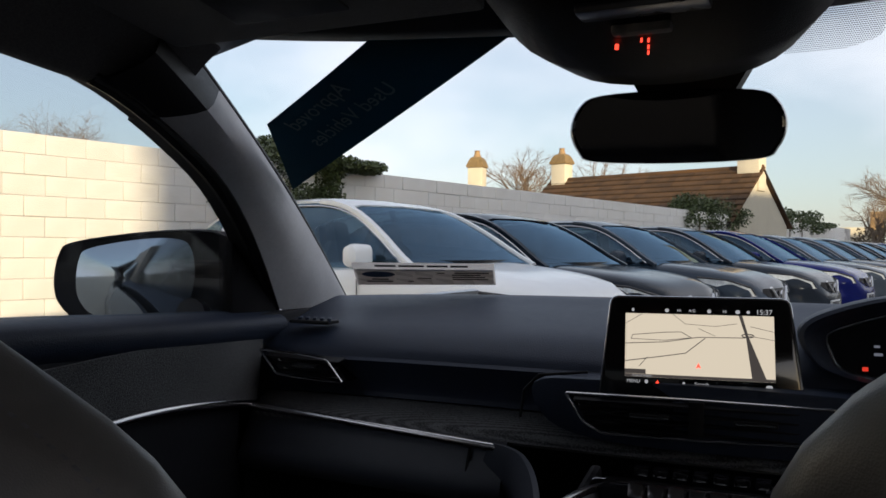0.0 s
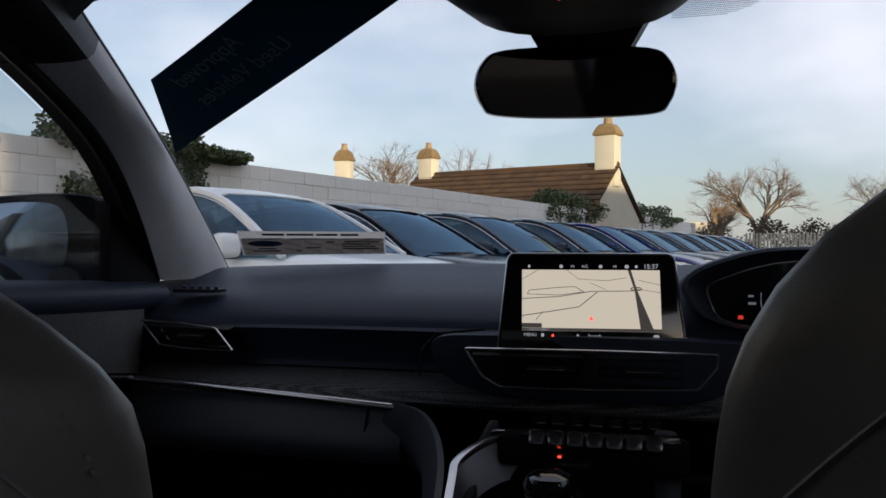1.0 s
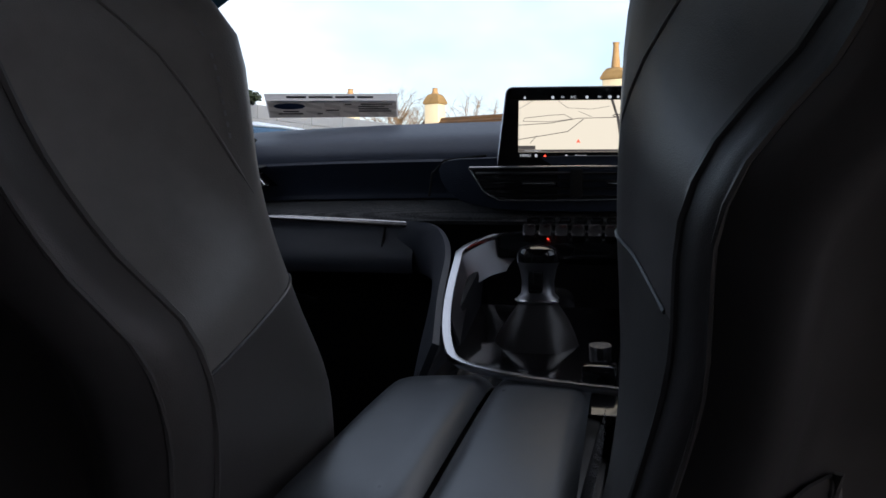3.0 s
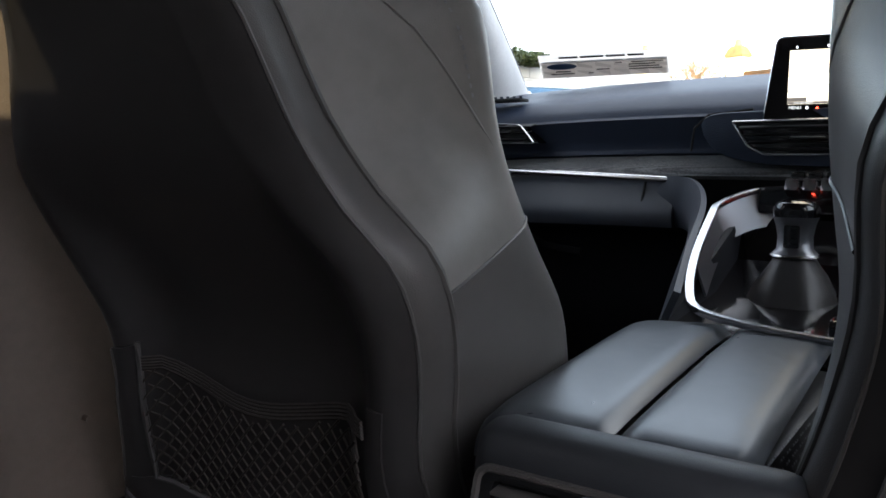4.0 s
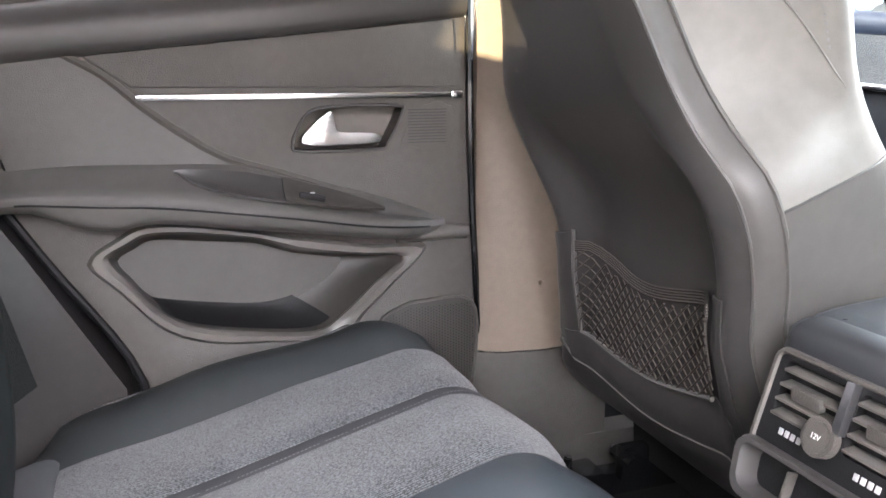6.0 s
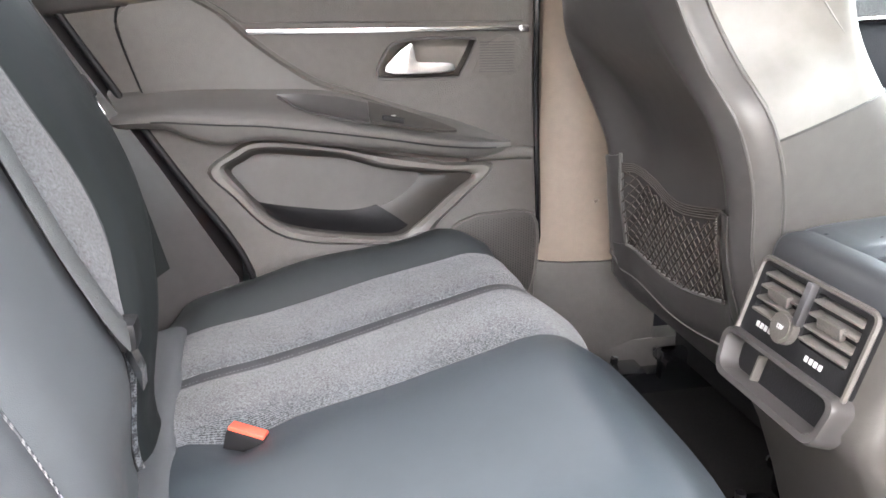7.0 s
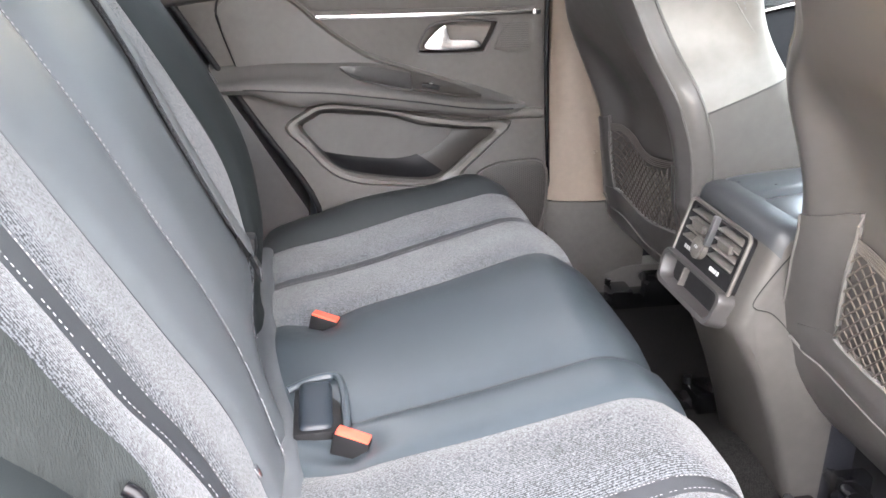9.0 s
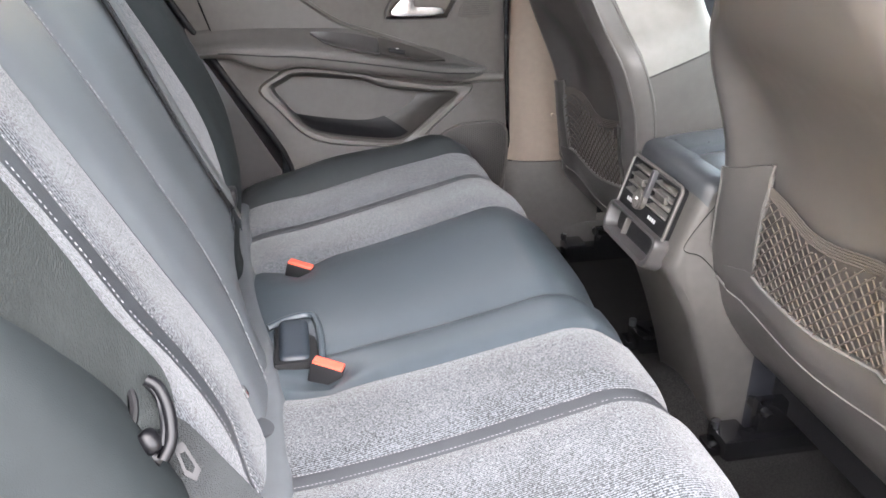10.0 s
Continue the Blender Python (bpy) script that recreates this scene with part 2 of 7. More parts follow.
# ---- mesh helpers ----
def curve1(table):
    """Smooth curve through (x, value) pairs."""
    xs = np.array([p[0] for p in table], float)
    vs = np.array([p[1] for p in table], float)
    d = np.diff(vs) / np.diff(xs)
    m = np.concatenate([[d[0]], (d[:-1] + d[1:]) / 2, [d[-1]]])
    for k in range(len(d)):
        if d[k] == 0:
            m[k] = m[k + 1] = 0

    def f(x):
        x = min(max(x, xs[0]), xs[-1])
        k = min(max(int(np.searchsorted(xs, x)) - 1, 0), len(d) - 1)
        h = xs[k + 1] - xs[k]
        s = (x - xs[k]) / h
        return float((2 * s**3 - 3 * s**2 + 1) * vs[k] + (s**3 - 2 * s**2 + s) * h * m[k] + (3 * s**2 - 2 * s**3) * vs[k + 1] + (s**3 - s**2) * h * m[k + 1])
    return f


def smooth(points, per=6, closed=False):
    """Catmull-Rom through points."""
    pts = [Vector(p) for p in points]
    n, out = len(pts), []
    for k in range(n if closed else n - 1):
        a, b = pts[(k - 1) % n if closed else max(k - 1, 0)], pts[k]
        c, d = pts[(k + 1) % n], pts[(k + 2) % n if closed else min(k + 2, n - 1)]
        for j in range(per):
            t = j / per
            out.append(0.5 * (2 * b + (c - a) * t + (2 * a - 5 * b + 4 * c - d) * t * t + (3 * b - a - 3 * c + d) * t**3))
    if not closed:
        out.append(pts[-1])
    return out


def sheet(rows, closed_u=False, closed_v=False, caps=False):
    """A surface through rows of points."""
    bm = bmesh.new()
    vs = [[bm.verts.new(p) for p in r] for r in rows]
    nr, nc = len(rows), len(rows[0])
    for i in range(nr if closed_v else nr - 1):
        for j in range(nc if closed_u else nc - 1):
            a, b = vs[i], vs[(i + 1) % nr]
            bm.faces.new((a[j], a[(j + 1) % nc], b[(j + 1) % nc], b[j]))
    if caps:
        bm.faces.new(list(reversed(vs[0])))
        bm.faces.new(vs[-1])
    bmesh.ops.recalc_face_normals(bm, faces=bm.faces)
    return bm


def thicken(bm, depth):
    """Gives an open surface thickness, against its normals."""
    bm.normal_update()
    top = list(bm.verts)
    low = {v: bm.verts.new(v.co - v.normal * depth) for v in top}
    edges = [e for e in bm.edges if e.is_boundary]
    for f in list(bm.faces):
        bm.faces.new([low[v] for v in reversed(f.verts)])
    for e in edges:
        a, b = e.verts
        bm.faces.new((a, b, low[b], low[a]))
    bmesh.ops.recalc_face_normals(bm, faces=bm.faces)
    return bm


def box(x0, x1, y0, y1, z0, z1, bev=0.004, seg=2, turn=None):
    bm = bmesh.new()
    bmesh.ops.create_cube(bm, size=1.0)
    bmesh.ops.scale(bm, vec=(x1 - x0, y1 - y0, z1 - z0), verts=bm.verts)
    if bev:
        bmesh.ops.bevel(bm, geom=list(bm.edges), offset=bev, segments=seg, profile=0.6, affect="EDGES", clamp_overlap=True)
    if turn is not None:
        bmesh.ops.transform(bm, matrix=turn, verts=bm.verts)
    bmesh.ops.translate(bm, vec=((x0 + x1) / 2, (y0 + y1) / 2, (z0 + z1) / 2), verts=bm.verts)
    return bm


AXES = {"x": lambda p, d: (d, p[0], p[1]), "y": lambda p, d: (p[0], d, p[1]), "z": lambda p, d: (p[0], p[1], d)}


def plate(outer, axis, a, b, holes=(), bev=0.0):
    """A flat plate of that outline, from a to b along the axis, with holes through it."""
    bm = bmesh.new()
    put = AXES[axis]
    for loop in (outer, *holes):
        vs = [bm.verts.new(put(p, a)) for p in loop]
        for k in range(len(vs)):
            bm.edges.new((vs[k], vs[(k + 1) % len(vs)]))
    bmesh.ops.triangle_fill(bm, use_beauty=True, use_dissolve=False, edges=list(bm.edges))
    out = bmesh.ops.extrude_face_region(bm, geom=list(bm.faces))
    step = Vector(put((0, 0), b)) - Vector(put((0, 0), a))
    bmesh.ops.translate(bm, vec=step, verts=[g for g in out["geom"] if isinstance(g, bmesh.types.BMVert)])
    bmesh.ops.recalc_face_normals(bm, faces=bm.faces)
    if bev:
        rim = [e for e in bm.edges if len(e.link_faces) == 2 and e.calc_face_angle(0) > 0.9]
        bmesh.ops.bevel(bm, geom=rim, offset=bev, segments=2, profile=0.6, affect="EDGES", clamp_overlap=True)
    return bm


def sweep(path, radius, n=8, closed=False, flat=None, up=(0, 0, 1)):
    """A tube along a path; radius a number or one per point; flat=(w, h) gives a rounded strap."""
    pts = [Vector(p) for p in path]
    rows = []
    for k, p in enumerate(pts):
        a = pts[k - 1] if (closed or k) else p
        b = pts[(k + 1) % len(pts)] if (closed or k < len(pts) - 1) else p
        d = (b - a).normalized()
        side = d.cross(Vector(up))
        side = side.normalized() if side.length > 1e-4 else Vector((1, 0, 0))
        top = side.cross(d)
        r = radius[k] if isinstance(radius, (list, tuple)) else radius
        w, h = flat if flat else (r, r)
        row = []
        for j in range(n):
            t = 2 * math.pi * j / n
            c, s = math.cos(t), math.sin(t)
            if flat:
                c, s = math.copysign(abs(c) ** 0.4, c), math.copysign(abs(s) ** 0.4, s)
            row.append(p + side * (w * c) + top * (h * s))
        rows.append(row)
    return sheet(rows, True, closed, not closed)


def joined(*bms):
    """Several pieces of one part in one mesh."""
    out = bmesh.new()
    for bm in bms:
        me = bpy.data.meshes.new("tmp")
        bm.to_mesh(me)
        bm.free()
        out.from_mesh(me)
        bpy.data.meshes.remove(me)
    return out


def mesh_of(name, bm, material, flat=False):
    me = bpy.data.meshes.new(name)
    bm.normal_update()
    if not flat:
        for f in bm.faces:
            f.smooth = True
        for e in bm.edges:
            if len(e.link_faces) == 2 and e.calc_face_angle(0) > 0.7:
                e.smooth = False
    bm.to_mesh(me)
    bm.free()
    me.materials.append(material)
    return me


def part(name, bm, material, parent, label="", flat=False):
    """One mesh object, under a thing or a part, at its place in the world."""
    ob = new(name, mesh_of(name, bm, material, flat))
    if parent is not None:
        ob.parent = parent
        base = parent
        m = Matrix()
        while base is not None:
            m = base.matrix_basis @ m if base.parent is None else base.matrix_parent_inverse @ base.matrix_basis @ m
            base = base.parent
        ob.matrix_parent_inverse = m.inverted()
    if label:
        ob["label"] = label
    return ob


def thing(name, at, label, category, group="", kind=""):
    ob = new(name)
    ob.empty_display_size = 0.05
    ob.matrix_basis = Matrix.Translation(at)
    return tagged(ob, label, category, group, kind)


def solid(name, bm, material, label, category, group="", kind="", flat=False):
    return tagged(part(name, bm, material, None, "", flat), label, category, group, kind)


def stitches(path, lift, gap=0.008, size=0.0012):
    """A row of small thread stitches along a path."""
    pts = [Vector(p) for p in path]
    run = 0.0
    bm = bmesh.new()
    for a, b in zip(pts, pts[1:]):
        d = b - a
        if d.length < 1e-6:
            continue
        u = d.normalized()
        side = u.cross(Vector(lift)).normalized() * size
        top = Vector(lift).normalized() * size
        s = -run
        while s + gap * 0.5 < d.length:
            if s >= 0:
                p, q = a + u * s, a + u * (s + gap * 0.5)
                r1 = [bm.verts.new(p + o) for o in (-side, top, side)]
                r2 = [bm.verts.new(q + o) for o in (-side, top, side)]
                bm.faces.new((r1[0], r1[1], r2[1], r2[0]))
                bm.faces.new((r1[1], r1[2], r2[2], r2[1]))
            s += gap
        run = (run + d.length) % gap
    return bm


def words(text, size, material, m, parent, name="lettering", mirror=False, label=""):
    """Flat lettering in the built-in font, turned into a mesh."""
    c = bpy.data.curves.new(name, "FONT")
    c.body, c.size, c.align_x, c.align_y, c.extrude = text, size, "CENTER", "CENTER", 0.0002
    tmp = bpy.data.objects.new("tmp", c)
    scene.collection.objects.link(tmp)
    bpy.context.view_layer.update()
    me = bpy.data.meshes.new_from_object(tmp.evaluated_get(bpy.context.evaluated_depsgraph_get()))
    bpy.data.objects.remove(tmp)
    me.transform(m @ Matrix.Diagonal((-1 if mirror else 1, 1, 1, 1)))
    me.materials.clear()
    me.materials.append(material)
    bm = bmesh.new()
    bm.from_mesh(me)
    bpy.data.meshes.remove(me)
    return part(name, bm, material, parent, label, True)


def rounded(w, h, r, n=5, cx=0.0, cy=0.0):
    """Outline of a rounded rectangle."""
    out = []
    for k, (sx, sy) in enumerate(((1, 1), (-1, 1), (-1, -1), (1, -1))):
        for j in range(n + 1):
            t = math.pi / 2 * (k + j / n)
            out.append((cx + sx * (w / 2 - r) + r * math.cos(t), cy + sy * (h / 2 - r) + r * math.sin(t)))
    return out

# ---- cabin shell ----
solid("floor", box(-0.80, 0.80, -0.45, 1.60, 0.25, 0.355, 0.01), carpet, "black carpeted cabin floor", "floor", kind="structure")
tunnel = sheet([[(x, y, 0.34 + 0.075 * math.exp(-(x / 0.13) ** 2)) for x in np.linspace(-0.45, 0.45, 25)] for y in (-0.10, 0.30, 1.0)])
solid("floor_tunnel", thicken(tunnel, 0.02), carpet, "black carpet hump along the cabin floor", "carpet", kind="structure")
roof_rows = []
for y in np.linspace(-1.6, 0.87, 16):
    zc = 1.515 - 0.035 * max(0.0, (y - 0.35) / 0.58) ** 2 - 0.05 * max(0, -y / 1.6) ** 2
    roof_rows.append([(x, y, zc - 0.05 * abs(x / 0.66) ** 3.0) for x in np.linspace(-0.66, 0.66, 17)])
solid("ceiling", thicken(sheet(roof_rows), -0.03), headlining, "dark cloth headlining of the car", "headlining", kind="structure")

# ---- front seats ----
LIFT = [0.0]


def shifted(table):
    f = curve1(table)
    return lambda z: f(z - LIFT[0] * min(1.0, max(0.0, (z - 0.92) / 0.10)))


OUTBOARD = shifted([(0.42, 0.275), (0.52, 0.268), (0.575, 0.252), (0.655, 0.218), (0.70, 0.203), (0.78, 0.186), (0.83, 0.185), (0.89, 0.204), (0.93, 0.218), (0.97, 0.222), (1.02, 0.190), (1.06, 0.150), (1.10, 0.115), (1.15, 0.090)])
INBOARD = shifted([(0.42, 0.275), (0.52, 0.265), (0.60, 0.240), (0.70, 0.210), (0.756, 0.204), (0.80, 0.212), (0.865, 0.222), (0.90, 0.216), (0.94, 0.186), (0.99, 0.163), (1.03, 0.155), (1.08, 0.148), (1.15, 0.110)])
INBOARD_DRIVER = shifted([(0.42, 0.292), (0.506, 0.285), (0.632, 0.243), (0.70, 0.215), (0.79, 0.186), (0.87, 0.172), (0.916, 0.172), (0.958, 0.160), (1.0, 0.128), (1.06, 0.110), (1.15, 0.085)])
SIDES = [OUTBOARD, INBOARD]
WING = shifted([(0.42, 0.225), (0.70, 0.218), (0.95, 0.216), (1.02, 0.213), (1.055, 0.190), (1.08, 0.158), (1.105, 0.135), (1.15, 0.115)])
WING_WIDE = shifted([(0.42, 0.228), (0.70, 0.224), (0.85, 0.229), (0.94, 0.229), (1.0, 0.228), (1.03, 0.225), (1.055, 0.207), (1.08, 0.177), (1.105, 0.146), (1.13, 0.116), (1.15, 0.100)])
WING_SLIM = shifted([(0.42, 0.215), (0.70, 0.212), (0.88, 0.215), (0.95, 0.212), (0.99, 0.209), (1.02, 0.203), (1.05, 0.189), (1.065, 0.177), (1.08, 0.160), (1.105, 0.141), (1.15, 0.112)])
WINGS = [WING, WING_WIDE]
YF = shifted([(0.42, 0.60), (0.60, 0.58), (0.69, 0.560), (0.76, 0.540), (0.85, 0.478), (0.94, 0.424), (1.03, 0.399), (1.10, 0.362), (1.15, 0.326)])
RECESS = shifted([(0.42, -0.004), (0.53, -0.006), (0.57, 0.004), (0.70, 0.020), (0.82, 0.034), (0.90, 0.020), (0.97, -0.004), (1.05, -0.010), (1.14, 0.0)])
LEAN_BACK = 0.39


def y_rear(z):
    low = max(0.0, 0.84 - z)
    return 0.305 + LEAN_BACK * (0.84 - z) - 0.02 * max(0.0, (z - 1.0) / 0.14) ** 2 - 0.16 * low * min(1.0, low / 0.10)


def seat_ring(z, k=1.0, under=0.0):
    yf, rc = YF(z), RECESS(z)
    yr = y_rear(z) + under
    tp = min(1.0, max(0.0, (z - 0.90) / 0.12))
    half = lambda wr, wf: [(0.58 * wr, yr + rc * 0.92), (wr - 0.036, yr - 0.006), (wr - 0.003, yr + 0.008), (wr + 0.011 - 0.008 * tp, yr + 0.034), ((wr + wf) / 2 + 0.010, (yr + yf) / 2 + 0.02),
            (wf + 0.002, yf - 0.028), (wf - 0.016, yf - 0.014), (wf - 0.072, yf - 0.045), (0.4 * wf, yf - 0.075)]
    ctl = [(0, yr + rc)] + half(SIDES[1](z) * k, WINGS[1](z) * k) + [(0, yf - 0.082)] + [(-x, y) for x, y in reversed(half(SIDES[0](z) * k, WINGS[0](z) * k))]
    return smooth([(x, y, z + LEAN_BACK * (y - yr)) for x, y in ctl], 4, True)


def cut(rows, r0, r1, c0, c1):
    n = len(rows[0])
    return [[rows[r][c % n] for c in range(c0, c1 + 1)] for r in range(r0, r1 + 1)]


def rear_point(x, z, off=0.0):
    """A point on the rear face of the passenger seat's back, x from its middle."""
    wr, rc = SIDES[1 if x > 0 else 0](z), RECESS(z)
    f = curve1([(0, rc), (0.58 * wr, rc * 0.92), (wr - 0.036, -0.006), (wr - 0.003, 0.008), (wr + 0.011, 0.042)])(abs(x))
    return Vector((x, y_rear(z) + f - off, z + LEAN_BACK * f - off * 0.3))


def front_seat(cx, name, label, dz, lift=0.0, sides=(OUTBOARD, INBOARD), wings=(WING, WING_WIDE)):
    s = thing(name, (cx, 0.45, 0.36), label, "car seat", "front seats")
    T = Matrix.Translation((cx, 0, dz))
    LIFT[0] = lift
    SIDES[:] = sides
    WINGS[:] = wings
    zs = [0.515, 0.521, 0.536, 0.554, 0.568, 0.582, 0.597, 0.615] + list(np.linspace(0.635, 1.10, 27)) + [z + lift for z in (1.115, 1.13, 1.145)]
    rows = [seat_ring(z, k, u) for z, k, u in zip(zs, [0.94, 0.955, 0.965, 0.98, 0.992] + [1.0] * 40, [0.060, 0.046, 0.030, 0.015, 0.005] + [0.0] * 40)] + [seat_ring(1.150 + lift, 0.85), seat_ring(1.153 + lift, 0.5)]
    rows = [[T @ p for p in r] for r in rows]
    if cx > 0:
        rows = [[p - Vector((0, 0.39 * -0.05, 0.055)) * max(0.0, 1 - i / 6) for p in r] for i, r in enumerate(rows)]
    last = len(rows) - 1
    seam = min(range(len(zs)), key=lambda k: abs(zs[k] - 0.872))
    n = len(rows[0])
    part("back_panel", sheet(cut(rows, 0, last, n - 12, n + 12)), leather_dark, s, "smooth black leather seat back panel")
    for side in (0, 1):
        c = (lambda k: 4 * k) if side == 0 else (lambda k: n - 4 * k)
        rng = lambda a, b: sorted((c(a), c(b)))
        # gusset and bolster tones hold sheen put into the leather colour
        part("gusset", sheet(cut(rows, 0, last, *rng(3, 4))), leather_mid, s)
        part("upper_bolster", sheet(cut(rows, seam, last, *rng(4, 7))), leather_pale, s, "leather upper side bolster, paler than the lower")
        part("lower_bolster", sheet(cut(rows, 0, seam, *rng(4, 7))), leather_mid, s, "dark leather lower side bolster, lightened for sheen")
        sgn = 1 if side == 0 else -1
        # lighter piping stands for the highlight along the seat edge
        for k, r in ((3, 0.0019), (4, 0.0026)):
            line = [rows[i][c(k) % n] for i in range(0, last - 1)]
            part("piping", sweep(line, r, 6), leather_mid, s)
        edge = [rows[i][(22 if side == 0 else n - 22) % n] for i in range(seam + 6, last - 1)]
        fold = []
        for i in range(seam + 4, last - 1):
            f = (i - seam - 4) / (last - seam - 6)
            col = 23.0 - 5.5 * min(1.0, f * 1.15) ** 0.8
            j0 = int(col)
            pick = lambda j: rows[i][(j if side == 0 else n - j) % n]
            fold.append(pick(j0).lerp(pick(j0 + 1), col - j0))
        part("shoulder_fold", sweep(fold, [0.0003] + [0.0012] * (len(fold) - 2) + [0.0003], 6), leather_pale, s, "creased shoulder seam")
        if cx < 0:
            part("stitching", stitches([p + Vector((sgn * 0.0008, 0, 0)) for p in edge], (sgn, 0.4, 0), 0.007, 0.0014), thread, s, "pale grey edge stitching")
        part("seam", sweep([rows[seam][j % n] for j in range(*rng(4, 7))], 0.0017, 6), leather_dark, s)
    part("front_cushion", sheet(cut(rows, 0, last, 28, n - 28)), cloth, s, "grey melange cloth backrest facing")
    top = bmesh.new()
    top.faces.new([top.verts.new(p) for p in rows[-1]])
    part("top_cap", top, leather, s)
    under = bmesh.new()
    under.faces.new([under.verts.new(p) for p in reversed(rows[0])])
    part("bottom_cap", under, plastic_black, s)
    # headrest
    hr = []
    for k, (z, w, d) in enumerate([(1.175, 0.085, 0.035), (1.185, 0.105, 0.055), (1.22, 0.116, 0.062), (1.30, 0.118, 0.062), (1.355, 0.110, 0.056), (1.375, 0.085, 0.036), (1.38, 0.05, 0.015)]):
        yc = 0.30 - 0.30 * (z - 1.17)
        hr.append([T @ Vector((w * math.copysign(abs(math.cos(t)) ** 0.6, math.cos(t)), yc + d * math.copysign(abs(math.sin(t)) ** 0.7, math.sin(t)), z)) for t in np.linspace(0, 2 * math.pi, 28, endpoint=False)])
    part("headrest", sheet(hr, True, False, True), leather, s)
    for x in (-0.055, 0.055):
        part("headrest_post", sweep([(cx + x, 0.315, 1.10), (cx + x, 0.30, 1.19)], 0.006, 10), chrome, s)
    # seat cushion and its base
    cr = []
    for y, zt, w in [(0.475, 0.55, 0.20), (0.52, 0.585, 0.235), (0.65, 0.58, 0.25), (0.82, 0.60, 0.25), (0.93, 0.605, 0.24), (0.975, 0.575, 0.22), (0.985, 0.50, 0.20)]:
        cr.append([(cx + x * w, y, z) for x, z in ((-1, 0.43), (-1.03, zt - 0.03), (-0.92, zt + 0.028), (-0.7, zt + 0.02), (-0.55, zt), (0, zt - 0.005), (0.55, zt), (0.7, zt + 0.02), (0.92, zt + 0.028), (1.03, zt - 0.03), (1, 0.43))])
    part("seat_cushion", sheet([smooth(r, 3) for r in cr], True, False, True), plastic_black, s)
    part("seat_base", box(cx - 0.20, cx + 0.20, 0.54, 0.94, 0.395, 0.45, 0.01), plastic_black, s)
    part("seat_frame", box(cx - 0.19, cx + 0.19, 0.50, 0.56, 0.41, 0.52 + dz, 0.01), plastic_black, s)
    for x in (-0.17, 0.17):
        part("frame_bracket", joined(box(cx + x - 0.012, cx + x + 0.012, 0.43, 0.52, 0.40, 0.455, 0.006), sweep([(cx + x - 0.025, 0.44, 0.435), (cx + x + 0.025, 0.44, 0.435)], 0.010, 10)), gloss_black, s, "black steel seat bracket")
        part("bracket_bolt", sweep([(cx + x - 0.03, 0.438, 0.437), (cx + x - 0.024, 0.438, 0.437)], 0.006, 8), chrome_dark, s)
    for x in ((-0.215, 0.19) if cx < 0 else (-0.170, 0.19)):
        rail = part("rail", joined(box(cx + x - 0.016, cx + x + 0.016, 0.385, 0.95, 0.356, 0.395, 0.004), box(cx + x - 0.028, cx + x + 0.028, 0.372, 0.42, 0.372, 0.405, 0.006), box(cx + x - 0.03, cx + x + 0.005, 0.36, 0.385, 0.36, 0.38, 0.004)), gloss_black, s, "black steel seat rail with end cap")
        part("rail_bolt", sweep([(cx + x - 0.012, 0.375, 0.405), (cx + x - 0.012, 0.375, 0.418)], 0.007, 8), chrome_dark, rail)
    # map pocket: moulded surround, elastic rim and diamond net
    low, hi = 0.640, 0.785
    lt, lb, rt, rb = (-0.131, -0.148, 0.167, 0.132) if cx < 0 else (-0.104, -0.126, 0.160, 0.140)
    at_z = lambda z: min(1.0, max(0.0, (z - low) / (hi - low)))
    left = lambda z: lb + (lt - lb) * at_z(z)
    right = lambda z: rb + (rt - rb) * at_z(z)
    bottom = curve1([(-0.20, low + 0.010), (-0.15, low + 0.012), (-0.10, low - 0.001), (0.0, low - 0.004), (0.10, low + 0.010), (0.14, low + 0.022), (0.20, low + 0.024)])
    rim = curve1([(-0.20, hi), (-0.135, hi), (-0.09, hi - 0.020), (0.0, hi - 0.034), (0.08, hi - 0.026), (0.167, hi)])
    lip_z = curve1([(-0.20, 0.612), (-0.17, 0.600), (-0.10, 0.586), (0.0, 0.581), (0.10, 0.590), (0.17, 0.606), (0.20, 0.615)])
    out = lambda x, z, o: T @ rear_point(x, z, o)
    surround = [out(lt, hi + 0.014, 0.006)] + [out(left(z), z, 0.009) for z in np.linspace(hi, bottom(lb), 8)] + [out(x, bottom(x), 0.010) for x in np.linspace(lb, rb, 14)[1:]]
    pocket = part("map_pocket", sweep(surround, 0.0030, 6), leather_mid, s, "moulded map pocket surround")
    lower = [[out(x, zz, 0.0015 + 0.006 * math.sin(math.pi * f) * max(0.0, 1 - abs(x / 0.185) ** 4)) for f, zz in [(f, lip_z(x) + (bottom(min(max(x, lb), rb)) - 0.002 - lip_z(x)) * f) for f in np.linspace(0, 1, 8)]] for x in np.linspace(-0.182, 0.182, 26)]
    part("pocket_panel", thicken(sheet(lower), 0.003), leather_dark, s, "moulded lower back panel")
    # hem colour carries the bright rim highlight
    hem = [out(-SIDES[0](z) + 0.026, z, 0.003) for z in np.linspace(hi + 0.01, 0.625, 9)] + [out(x, lip_z(x), 0.004) for x in np.linspace(-0.175, 0.175, 24)]
    part("panel_hem", sweep(hem, 0.0020, 6), leather_mid, s, "rolled edge of the pocket panel, highlight in its colour")
    for side in (0, 1):
        wing = []
        for f in np.linspace(0, 1, 5):
            col = []
            for z in np.linspace(bottom(lb if side == 0 else rb) - 0.02, hi + 0.012 - 0.004 * side, 9):
                edge = SIDES[side](z) - 0.026
                x0, x1 = (-edge, left(z) - 0.002) if side == 0 else (right(z) + 0.002, max(edge, right(z) + 0.012))
